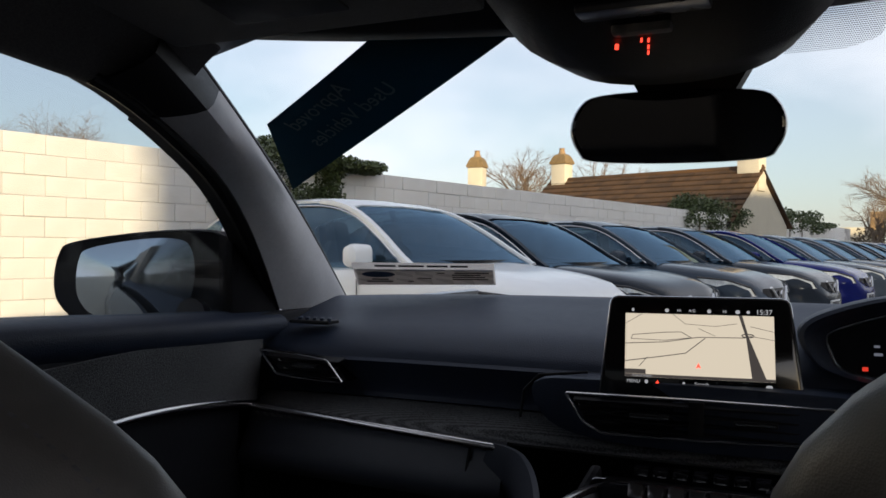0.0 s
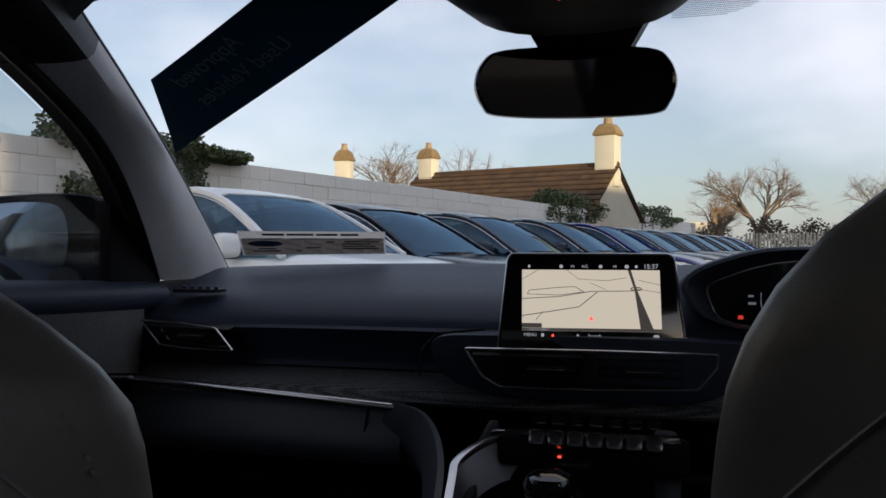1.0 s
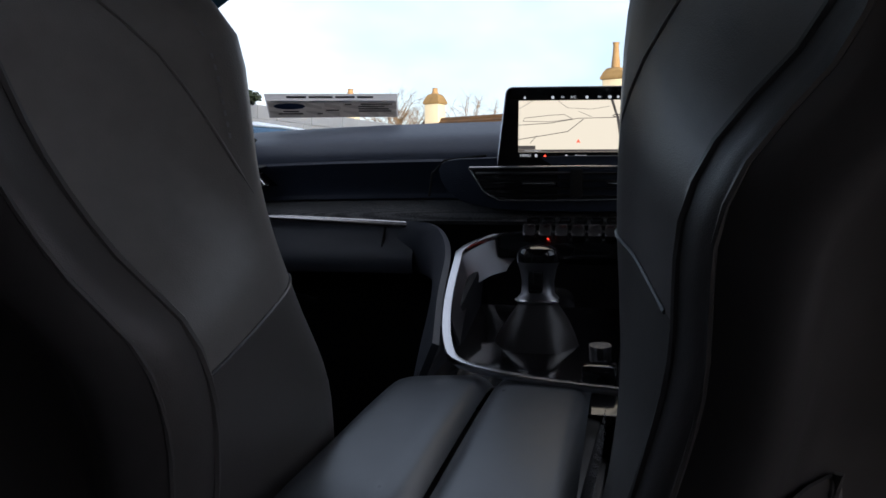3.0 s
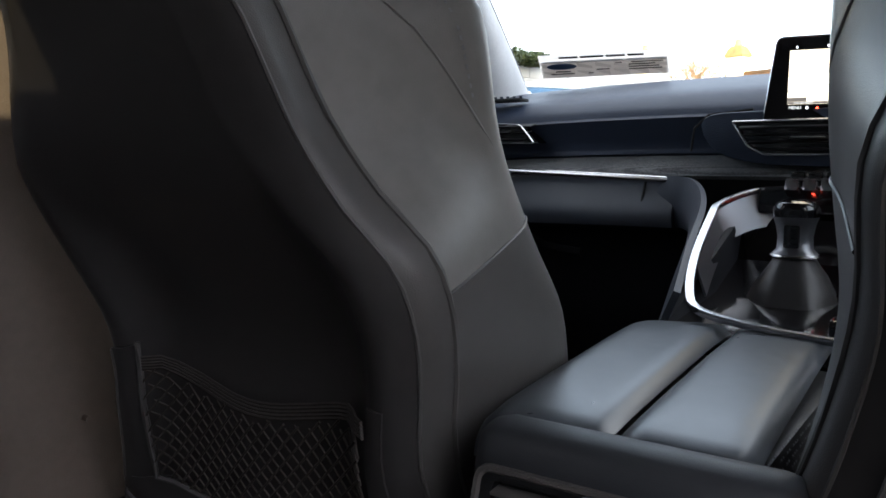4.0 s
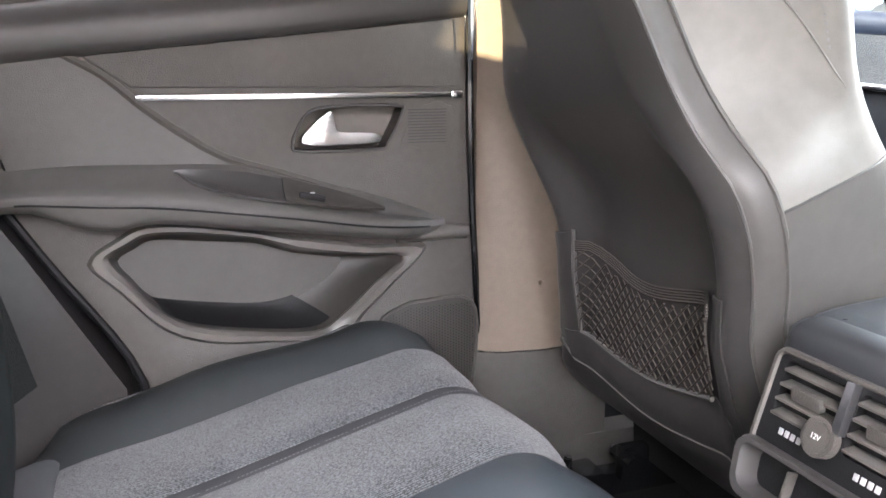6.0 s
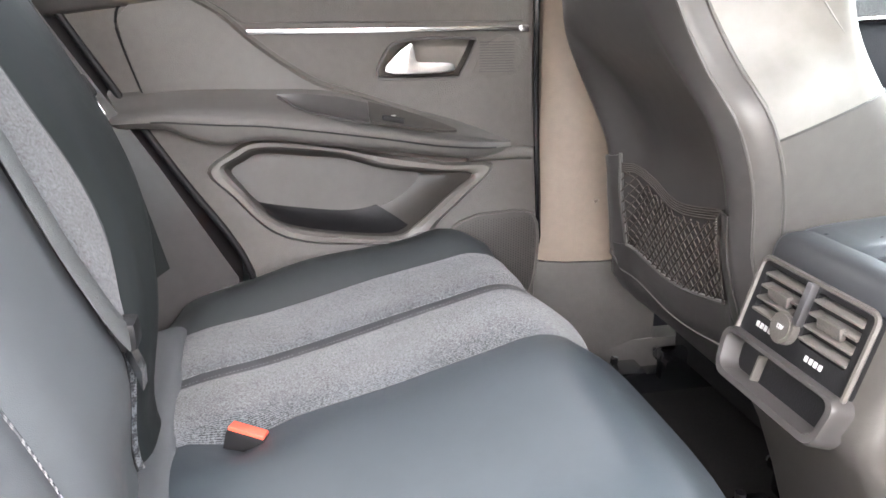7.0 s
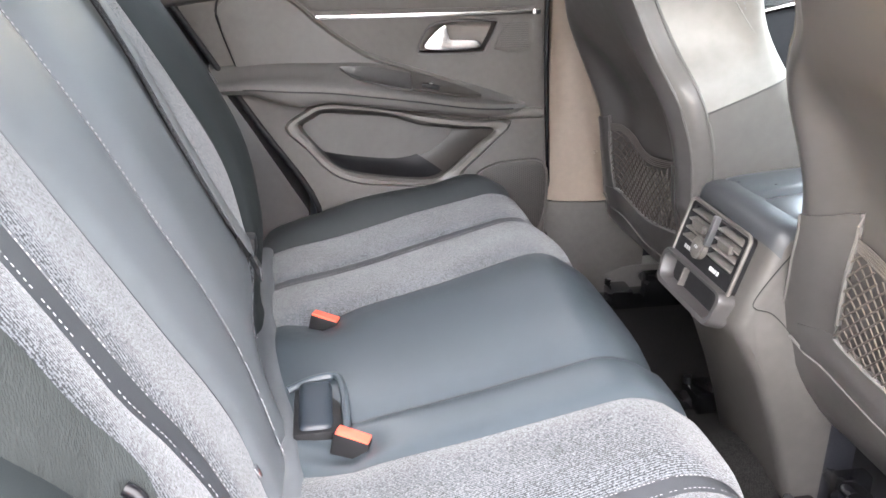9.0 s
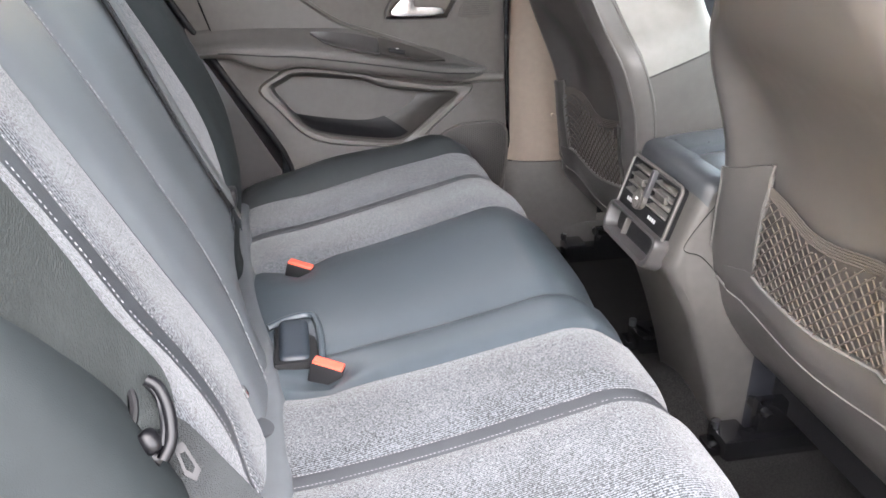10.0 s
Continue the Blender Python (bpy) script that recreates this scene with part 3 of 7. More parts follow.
                col.append(out(x0 + (x1 - x0) * f, z, 0.0016))
            wing.append(col)
        part("pocket_side", thicken(sheet(wing), 0.002), leather_dark, s)
    part("elastic_rim", joined(*[sweep([out(x, rim(x) - o, 0.010) for x in np.linspace(lt, rt, 22)], 0.0015, 5) for o in (0, 0.003, 0.006, 0.009, 0.012)]), MATS["rim_cord"], pocket, "ribbed black elastic rim")
    cords = []
    step = 0.0165
    for sgn in (1, -1):
        for k in range(-14, 36):
            run = []
            for f in np.linspace(0, 1, 40):
                z = low - 0.02 + (hi - low + 0.03) * f
                x = lb - 0.01 + k * step + sgn * (z - low) * 1.05
                if left(z) < x < right(z) and bottom(x) < z < rim(x) - 0.012:
                    run.append(out(x, z, 0.010 + 0.0006 * sgn))
            if len(run) > 2:
                cords.append(sweep(run[::2] if len(run) > 6 else run, 0.0012, 5))
    part("net", joined(*cords), MATS["net_cord"], pocket, "brown-black diamond cord net")
    return s


mat("rim_cord", (0.052, 0.045, 0.040), 0.7, vary=0.3, scale=300)
mat("net_cord", (0.060, 0.051, 0.044), 0.75, vary=0.3, scale=300)
front_seat(-0.37, "passenger_seat", "dark leather passenger seat with a net pocket on its back", 0.0)
front_seat(0.305, "driver_seat", "dark leather driving seat with a net pocket on its back", 0.040, sides=(INBOARD_DRIVER, OUTBOARD), wings=(WING_SLIM, WING))

# ---- rear bench ----
bench = thing("rear_bench", (0, -0.05, 0.36), "rear bench seat in blue-grey leather and grey melange cloth", "car seat")
CUSH = smooth([(-0.40, 0.40), (-0.37, 0.53), (-0.31, 0.574), (-0.20, 0.592), (-0.08, 0.617), (0.04, 0.648), (0.10, 0.661), (0.145, 0.645), (0.172, 0.60), (0.172, 0.52), (0.150, 0.43), (0.12, 0.36)], 4)
CUSH = [(p.x, p.y) for p in (Vector((a[0], a[1], 0)) for a in CUSH)]
BANDS = [(-0.685, -0.700, "b"), (-0.490, -0.550, "f"), (-0.345, -0.393, "s"), (-0.318, -0.368, "f"), (-0.182, -0.200, "c"), (0.105, 0.130, "m"), (0.190, 0.220, "f"), (0.335, 0.349, "s"), (0.360, 0.374, "f"), (0.500, 0.525, "b"), (0.670, 0.690, "")]
bolster_leather = mat("dark_bolster_leather", (0.030, 0.035, 0.037), 0.50, spec=0.3, vary=0.12, scale=60, bump=0.03, bump_scale=1100)
KIND = {"b": ("side_bolster", bolster_leather, "dark leather side bolster", 0.012), "f": ("cloth_panel", cloth, "grey melange cloth panel", 0.007), "s": ("leather_strip", leather_strip, "dark slate leather strip", 0.001),
        "c": ("centre_panel", leather_bench, "smooth blue-grey leather centre cushion", 0.010), "m": ("leather_margin", leather_bench, "blue-grey leather margin", 0.007)}


def cushion_point(u, v, puff=0.0):
    """u: band number with its fraction, v: index along the profile."""
    k = min(int(u), len(BANDS) - 2)
    f = u - k
    y, z = CUSH[v]
    g = min(1.0, max(0.0, (y + 0.30) / 0.45))
    ends = [BANDS[j][0] + (BANDS[j][1] - BANDS[j][0]) * g for j in (k, k + 1)]
    x = ends[0] + (ends[1] - ends[0]) * f
    droop = max(0.0, (abs(x) - 0.52) / 0.17)
    lift = puff * (1 - (2 * f - 1) ** 4)
    if BANDS[k][2] == "b":
        outer = 1 - f if k == 0 else f
        lift = 0.026 * math.sin(math.pi * min(1, (1 - outer) * 1.0)) * (0.4 + 0.6 * g)
    far = min(1.0, max(0.0, (-x - 0.26) / 0.22))
    lift -= 0.014 * far * min(1.0, max(0.0, (y + 0.06) / 0.14))
    if k == 0:
        lift += 0.020 * min(1.0, f * 3.0) * (1 - f**2) * math.exp(-((y + 0.15) / 0.10) ** 2)
    y2 = y - 0.10 * droop**2 * max(0.0, (y - 0.0) / 0.17)
    for bx, by in ((-0.168, -0.232), (0.158, -0.206)):
        lift -= 0.022 * math.exp(-((x - bx) / 0.034) ** 2 - ((y - by) / 0.034) ** 2)
    return Vector((x, y2 + (lift if y > 0.15 else 0), z - 0.020 * droop**2 + (lift if z > 0.56 else 0)))


for k in range(len(BANDS) - 1):
    nm, mt, lb, puff = KIND[BANDS[k][2]]
    steps = 3 if BANDS[k][2] == "s" else 11
    part(nm, sheet([[cushion_point(min(k + f, k + 0.9999), v, puff) for v in range(len(CUSH))] for f in np.linspace(0, 1, steps)]), mt, bench, lb)
for k in (1, 2, 3, 4, 5, 6, 7, 8, 9):
    line = [cushion_point(k, v) + Vector((0, 0, -0.0015)) for v in range(4, len(CUSH))]
    part("seam", sweep(line, 0.0018 if k != 5 else 0.0024, 6), leather_strip, bench)
    if k in (2, 3, 7, 8):
        f = k - 0.14 if k in (3, 8) else k + 0.14
        inner = [cushion_point(f, v, KIND["s"][3]) + Vector((0, 0.0004, 0.0012)) for v in range(6, 38)]
        part("stitching", stitches(inner, (0, -0.2, 1), 0.0045, 0.00042), thread, bench)

part("piping", sweep([cushion_point(0.16, v, 0.0) + Vector((0, 0, 0.001)) for v in range(4, len(CUSH) - 4)], 0.0026, 6), leather_dark, bench)
part("stitching", stitches([cushion_point(0.20, v, 0.0) + Vector((0, 0, 0.0008)) for v in range(6, len(CUSH) - 6)], (0, -0.2, 1), 0.0055, 0.0006), thread, bench)
# backrest
BACK_BANDS = [((0.56, -0.25), (0.70, -0.26), (0.78, -0.34), (0.85, -0.415), (0.93, -0.485), (1.02, -0.53), (1.12, -0.58), "b"), ((0.56, -0.141), (0.68, -0.130), (0.735, -0.148), (0.78, -0.205), (0.82, -0.235), (0.93, -0.248), (1.12, -0.265), "f"), ((0.56, -0.135), (0.70, -0.122), (0.80, -0.106), (0.90, -0.125), (1.0, -0.168), (1.12, -0.200), "c"), ((0.56, 0.165), (0.62, 0.142), (0.68, 0.116), (0.76, 0.108), (0.86, 0.111), (0.94, 0.100), (1.03, 0.088), (1.12, 0.080), "m"),
              ((0.56, 0.268), (0.624, 0.243), (0.672, 0.222), (0.80, 0.237), (0.92, 0.250), (1.12, 0.255), "f"), ((0.56, 0.384), (0.626, 0.354), (0.645, 0.327), (0.69, 0.317), (0.743, 0.325), (0.80, 0.343), (0.856, 0.351), (0.95, 0.352), (1.12, 0.350), "s"), ((0.56, 0.412), (0.626, 0.386), (0.655, 0.360), (0.70, 0.355), (0.765, 0.371), (0.83, 0.392), (0.945, 0.392), (1.12, 0.388), "f"), ((0.56, 0.445), (0.67, 0.437), (0.72, 0.434), (0.80, 0.450), (0.90, 0.462), (1.12, 0.468), "b"), ((0.56, 0.640), (0.85, 0.650), (1.12, 0.640), "")]
EDGE = [curve1(b[:-1]) for b in BACK_BANDS]
ZB = np.linspace(0.555, 1.12, 30)


def ease(f):
    f = min(1.0, max(0.0, f))
    return f * f * (3 - 2 * f)


def back_y(x, z):
    y = -0.287 - 0.47 * (z - 0.60)
    bolster = 0.004 * math.exp(-((x - 0.57) / 0.05) ** 2) - 0.026 * math.exp(-((x - 0.480) / 0.022) ** 2)
    hollow = (-0.012 if x > 0 else 0.0) * math.exp(-((abs(x) - 0.26) / 0.10) ** 2) * math.sin(math.pi * min(1, max(0, (z - 0.56) / 0.5)))
    high = ease((z - 0.60) / 0.20)
    y += 0.07 * min(0.13, max(0.0, -0.12 - x)) * high - 0.055 * ease((0.15 - x) / 0.22) * (1 - ease((z - 0.57) / 0.17))
    return y + bolster + hollow + 0.025 * math.sin(math.pi * (z - 0.56) / 0.56) - 0.16 * max(0, (x - 0.57) / 0.1) ** 2 + 0.012 * high * math.exp(-((x + 0.36) / 0.08) ** 2) - 0.10 * max(0.0, (-x - 0.44) / 0.15) ** 2


def back_point(u, z, puff=0.0, off=0.0):
    k = min(int(u), len(BACK_BANDS) - 2)
    f = u - k
    x = EDGE[k](z) + (EDGE[k + 1](z) - EDGE[k](z)) * f
    d = puff * (1 - (2 * f - 1) ** 4) + off
    return Vector((x, back_y(x, z) + d, z + 0.47 * d))


for k in range(len(BACK_BANDS) - 1):
    nm, mt, lb, puff = KIND[BACK_BANDS[k][-1]]
    nm = {"c": "centre_backrest", "m": "leather_backrest", "f": "backrest_cloth_panel", "s": "backrest_strip", "b": "backrest_bolster"}[BACK_BANDS[k][-1]]
    mt = leather if BACK_BANDS[k][-1] in "mc" else mt
    lb = lb.replace("cushion", "backrest")
    rows = [[back_point(min(k + f, k + 0.9999), z, puff) for z in ZB] for f in np.linspace(0, 1, 3 if BACK_BANDS[k][-1] == "s" else 11)]
    for r in rows:
        r.append(r[-1] + Vector((0, -0.02, 0.018)))
        r.append(r[-2] + Vector((0, -0.06, 0.022)))
        r.append(Vector((r[0].x, -0.66, 1.10)))
        r.append(Vector((r[0].x, -0.52, 0.50)))
    part(nm, sheet(rows), bolster_skin if nm == "backrest_bolster" else mt, bench, lb)
for k in range(1, len(BACK_BANDS) - 1):
    line = [back_point(k, z, 0, 0.0) for z in ZB]
    part("seam", sweep(line, 0.0022 if k == 2 else 0.0016, 6), plastic_black if k == 2 else leather_strip, bench)
for off in (0.002, 0.007):
    part("stitching", stitches([back_point(3 + (off + 0.003) / (EDGE[4](z) - EDGE[3](z)), z, KIND["m"][3], 0.0014) for z in ZB], (0, 1, 0.4), 0.0064, 0.00060), thread, bench, "pale twin stitching")
for f in (5.14, 5.86):
    part("stitching", stitches([back_point(f, z, KIND["s"][3], 0.0016) for z in ZB], (0, 1, 0.4), 0.0062, 0.00060), thread, bench)

margin = []
rear_edge = curve1([(-0.50, -0.318), (-0.46, -0.315), (-0.16, -0.297), (0.03, -0.268), (0.16, -0.256), (0.30, -0.248), (0.66, -0.246)])
seat_z = curve1([(-0.40, 0.545), (-0.37, 0.560), (-0.31, 0.577), (-0.20, 0.592)])
for x in np.linspace(-0.50, 0.66, 44):
    e = rear_edge(x)
    margin.append([(x, y, seat_z(y) + dz) for y, dz in ((e - 0.085, 0.012), (e - 0.05, 0.012), (e - 0.02, 0.011), (e - 0.006, 0.007), (e, 0.0))])
part("rear_margin", thicken(sheet([smooth(r, 3) for r in margin]), 0.004), leather, bench, "leather margin behind the cushion")
part("anchor_dimple", sweep([(0.262, -0.286, 0.585), (0.262, -0.282, 0.600)], 0.018, 16), leather_strip, bench)

# ---- body of the car itself, round the cabin ----
own_paint = mat("own_grey_paint", (0.16, 0.18, 0.21), 0.30, 0.5, vary=0.05, scale=4, coat=1.0)
shell = thing("car_body", (0, 0.1, 0), "grey crossover body round the cabin with one rear door open", "car")
part("roof", thicken(sheet([[(x, y, 1.60 - 0.10 * max(0, (y - 0.3) / 0.7) ** 2 - 0.06 * max(0, -y / 1.7) ** 2 - 0.085 * abs(x / 0.70) ** 3) for x in np.linspace(-0.70, 0.70, 15)] for y in np.linspace(-1.75, 0.93, 14)]), 0.012), own_paint, shell)
part("bonnet", thicken(sheet([[(x, y, z - 0.10 * abs(x / 0.85) ** 3) for x in np.linspace(-0.86 * w, 0.86 * w, 13)] for y, z, w in ((1.64, 1.03, 1.0), (1.9, 1.01, 1.0), (2.2, 0.96, 0.97), (2.42, 0.88, 0.92), (2.5, 0.76, 0.86), (2.52, 0.40, 0.84))]), 0.012), own_paint, shell)
part("bulkhead", box(-0.84, 0.84, 1.62, 1.66, 0.25, 1.00, 0.005), plastic_black, shell)


def skin(s, y0, y1, name):
    rows = []
    for y in np.linspace(y0, y1, 10):
        w = 0.905 - 0.05 * max(0, (abs(y - 0.1) - 1.3) / 1.1) ** 2
        rows.append([(s * (w - d), y, z) for d, z in ((0.05, 0.28), (0.01, 0.40), (0.02, 0.62), (0.0, 0.80), (0.01, 0.95), (0.06, 1.085))])
    return part(name, thicken(sheet([smooth(r, 3) for r in rows]), 0.01), own_paint, shell)


skin(-1, -1.75, 2.40, "left_flank")
skin(1, 0.27, 2.40, "right_front_flank")
skin(1, -1.75, -0.62, "right_rear_flank")
for y in (-1.28, 1.40):
    for s in (-1, 1):
        part("wheel", sweep([(s * 0.72, y, 0.345), (s * 0.925, y, 0.345)], 0.345, 28), plastic_black, shell)
for s in (-1, 1):
    part("centre_post", sweep([(s * 0.80, 0.36, 1.06), (s * 0.70, 0.32, 1.50)], 0.05, 8, flat=(0.06, 0.02), up=(1, 0, 0)), gloss_black, shell)
    part("rear_quarter", plate([(-1.75, 1.06), (-0.62, 1.06), (-0.80, 1.30), (-0.98, 1.50), (-1.45, 1.50), (-1.72, 1.30)], "x", s * 0.70, s * 0.80, [[(-1.55, 1.10), (-0.82, 1.10), (-0.98, 1.36), (-1.40, 1.36)]], 0.0), own_paint, shell)
part("tailgate", plate([(-0.84, 0.30), (0.84, 0.30), (0.86, 1.05), (-0.86, 1.05)], "y", -1.80, -1.74, (), 0.02), own_paint, shell)
part("tailgate_frame", plate([(-0.80, 1.05), (0.80, 1.05), (0.68, 1.52), (-0.68, 1.52)], "y", -1.78, -1.74, [[(-0.68, 1.09), (0.68, 1.09), (0.58, 1.43), (-0.58, 1.43)]], 0.01), own_paint, shell)
# dark tint added to the rear panes to lessen the cabin light
tint_glass = pane_glass("light_cutting_glass", (0.30, 0.31, 0.31))
for outline, axis, a, b in (([(-0.68, 1.09), (0.68, 1.09), (0.58, 1.43), (-0.58, 1.43)], "y", -1.764, -1.760), ([(-1.55, 1.10), (-0.82, 1.10), (-0.98, 1.36), (-1.40, 1.36)], "x", -0.752, -0.748), ([(-1.55, 1.10), (-0.82, 1.10), (-0.98, 1.36), (-1.40, 1.36)], "x", 0.748, 0.752)):
    part("rear_window", plate(outline, axis, a, b), tint_glass, shell, "rear glass, tinted to cut light into the cabin")
part("boot_floor", box(-0.80, 0.80, -1.74, -0.62, 0.30, 0.62, 0.01), carpet, shell)
part("parcel_shelf", box(-0.66, 0.66, -1.70, -0.67, 1.04, 1.06, 0.005), plastic_black, shell)
for s, y0 in ((-1, -0.45), (-1, 0.50), (1, 0.50)):
    pane = plate([(y0, 1.10), (y0 + 0.69, 1.10), (y0 + 0.62, 1.44 if y0 < 0 else 1.38), (y0 + (-0.12 if y0 < 0 else 0.0), 1.44)] if y0 < 0 else [(0.40, 1.08), (1.22, 1.08), (1.08, 1.30), (0.82, 1.44), (0.60, 1.49), (0.40, 1.49)], "x", 0.735 * s, 0.739 * s)
    g = part("side_window", pane, tint_glass if y0 < 0 else side_glass, shell, "side window pane")
    g.visible_shadow = y0 < 0
part("right_front_door", plate([(0.30, 0.36), (1.14, 0.36), (1.22, 0.90), (1.24, 1.09), (0.30, 1.11)], "x", 0.69, 0.80, (), 0.01), dash_low, shell)
part("right_post", sheet([[(x, y, z) for x, y in ((0.80, 0.262), (0.668, 0.264), (0.652, 0.36), (0.665, 0.47), (0.80, 0.48))] for z in (0.30, 0.80, 1.0, 1.2, 1.46)], True, False, True), pillar_tan, shell)
part("right_rear_post", sheet([[(x, y, z) for x, y in ((0.86, ys - 0.42), (0.66, ys - 0.42), (0.640, ys - 0.11), (0.668, ys - 0.06), (0.86, ys - 0.06))] for z, ys in ((0.30, -0.245), (0.59, -0.24), (0.78, -0.345), (0.98, -0.465), (1.12, -0.55), (1.48, -0.70))], True, False, True), plastic, shell)
part("right_sill", box(0.66, 0.88, -0.40, 1.30, 0.26, 0.40, 0.02), plastic, shell)

# ---- left rear door ----
door = thing("rear_door", (-0.74, 0.0, 0.40), "closed charcoal rear door with chrome handle, armrest and pocket", "car door", kind="structure")
OUT = smooth([(-0.24, 0.40, 0), (-0.225, 0.585, 0), (-0.335, 0.775, 0), (-0.452, 0.975, 0), (-0.52, 1.09, 0)], 5)
outer = [(p.x, p.y) for p in OUT] + [(0.0, 1.125), (0.236, 1.125), (0.240, 0.90), (0.252, 0.66), (0.262, 0.555), (0.245, 0.47), (0.20, 0.40)]
OUTER = [(-0.287, 0.761), (-0.25, 0.791), (-0.213, 0.808), (-0.153, 0.805), (-0.08, 0.792), (-0.03, 0.781), (0.02, 0.773), (0.097, 0.759), (0.175, 0.753), (0.13, 0.704), (0.085, 0.663), (0.048, 0.627), (-0.047, 0.628), (-0.136, 0.636), (-0.198, 0.661), (-0.249, 0.717)]
INNER = [(-0.261, 0.765), (-0.235, 0.783), (-0.207, 0.794), (-0.147, 0.791), (-0.08, 0.782), (-0.046, 0.772), (-0.012, 0.759), (0.078, 0.746), (0.14, 0.738), (0.097, 0.702), (0.045, 0.657), (0.006, 0.637), (-0.085, 0.646), (-0.166, 0.664), (-0.208, 0.693), (-0.236, 0.729)]
LINER = [(-0.253, 0.751), (-0.231, 0.766), (-0.205, 0.777), (-0.14, 0.771), (-0.07, 0.763), (-0.041, 0.754), (-0.012, 0.745), (0.034, 0.736), (0.057, 0.731), (0.04, 0.707), (0.0, 0.682), (-0.053, 0.67), (-0.131, 0.678), (-0.195, 0.69), (-0.217, 0.7), (-0.237, 0.725)]
loop_of = lambda pts: [(p.x, p.y) for p in smooth([(a, b, 0) for a, b in pts], 4, True)]
outer_loop, inner_loop, liner_loop = loop_of(OUTER), loop_of(INNER), loop_of(LINER)
pocket_loop = [((a[0] + b[0]) / 2, (a[1] + b[1]) / 2) for a, b in zip(outer_loop, inner_loop)]
HANDLE = [(-0.010, 0.922), (0.010, 0.950), (0.052, 0.958), (0.135, 0.957), (0.142, 0.948), (0.120, 0.905), (0.105, 0.897), (-0.002, 0.897), (-0.014, 0.905)]
handle_loop = [(p.x, p.y) for p in smooth([(a, b, 0) for a, b in HANDLE], 3, True)]
part("inner_panel", plate(outer, "x", -0.712, -0.690, [pocket_loop, handle_loop], 0.003), plastic, door, "charcoal moulded inner door panel")
part("door_shell", plate(outer, "x", -0.86, -0.745), plastic_black, door)
ring = lambda loop, x: [(x, a, b) for a, b in loop]
mix_loop = lambda a, b, f: [(p[0] + (q[0] - p[0]) * f, p[1] + (q[1] - p[1]) * f) for p, q in zip(a, b)]
# surround lighter than the panel, standing for its edge highlights
part("pocket_frame", sheet([ring(outer_loop, -0.694), ring(outer_loop, -0.684), ring(mix_loop(outer_loop, inner_loop, 0.25), -0.677), ring(mix_loop(outer_loop, inner_loop, 0.7), -0.677), ring(inner_loop, -0.683), ring(inner_loop, -0.694)], True), frame_plastic, door, "raised moulded pocket surround, lightened for its highlights")
# pocket sides darkened in colour to stand for the recess shade
part("pocket_wall", sheet([ring(inner_loop, -0.690), ring(mix_loop(inner_loop, liner_loop, 0.12), -0.704), ring(mix_loop(inner_loop, liner_loop, 0.45), -0.722), ring(mix_loop(inner_loop, liner_loop, 0.85), -0.733), ring(liner_loop, -0.736)], True), dark_trim, door, "sloping pocket sides, darkened for the recess shade")
part("pocket_liner", plate(liner_loop, "x", -0.7445, -0.7365), soft_trim, door, "flat grey pocket lining")
# black strip stands for the shade inside the bin
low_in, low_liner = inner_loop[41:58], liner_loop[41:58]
part("bin_mouth", thicken(sheet([ring(mix_loop(low_in, low_liner, f), x) for f, x in ((0.10, -0.699), (0.45, -0.716), (0.9, -0.730), (1.15, -0.733))]), 0.002), plastic_black, door, "door bin mouth with its shade put in the colour")
# upper insert, waist seam and sill
ins = [(-0.215, 0.985), (0.222, 0.982), (0.218, 1.076), (-0.270, 1.024)]
part("upper_insert", plate(ins, "x", -0.6905, -0.684, (), 0.003), plastic, door, "soft grey upper door insert")
sill = [[(-0.690 + dx, y, z0 + dz) for dx, dz in ((-0.02, -0.004), (0.008, 0.0), (0.016, 0.02), (0.012, 0.05), (-0.01, 0.075), (-0.06, 0.085), (-0.14, 0.08))] for y, z0 in ((-0.50, 0.998), (-0.27, 1.026), (0.0, 1.054), (0.236, 1.082))]
part("sill", thicken(sheet([smooth(r, 3) for r in sill]), 0.008), leather_dark, door, "dark soft window sill trim")
strip = part("trim_strip", box(-0.692, -0.681, -0.212, 0.228, 0.9680, 0.9762, 0.0025), chrome, door, "brushed chrome trim strip")
part("trim_end", box(-0.690, -0.6795, 0.214, 0.231, 0.9665, 0.9777, 0.003), chrome, strip)
# arm rest
rest_a = curve1([(-0.42, 0.882), (-0.3, 0.888), (-0.2, 0.886), (-0.088, 0.880), (0.015, 0.852), (0.11, 0.825), (0.205, 0.790)])
rest_b = curve1([(-0.42, 0.848), (-0.336, 0.853), (-0.238, 0.850), (-0.142, 0.839), (-0.024, 0.821), (0.073, 0.803), (0.15, 0.793), (0.205, 0.786)])
rest_d = curve1([(-0.42, 0.838), (-0.345, 0.838), (-0.305, 0.824), (-0.254, 0.812), (-0.2, 0.817), (-0.106, 0.805), (0.016, 0.789), (0.143, 0.772), (0.205, 0.780)])
rest_out = curve1([(-0.42, 0.030), (-0.3, 0.058), (-0.15, 0.064), (0.0, 0.062), (0.12, 0.046), (0.185, 0.020), (0.205, 0.003)])


def rest_section(y):
    a, b, d, o = rest_a(y), rest_b(y), rest_d(y), rest_out(y)
    return [(-0.702, y, a + 0.008), (-0.688 + 0.08 * o, y, a), (-0.688 + 0.45 * o, y, a - 0.62 * (a - b)), (-0.688 + 0.86 * o, y, b + 0.004), (-0.688 + o, y, b - 0.003), (-0.688 + 1.02 * o, y, b - 0.38 * (b - d)), (-0.688 + 0.94 * o, y, d + 0.005), (-0.688 + 0.66 * o, y, d - 0.002), (-0.702, y, d - 0.002)]


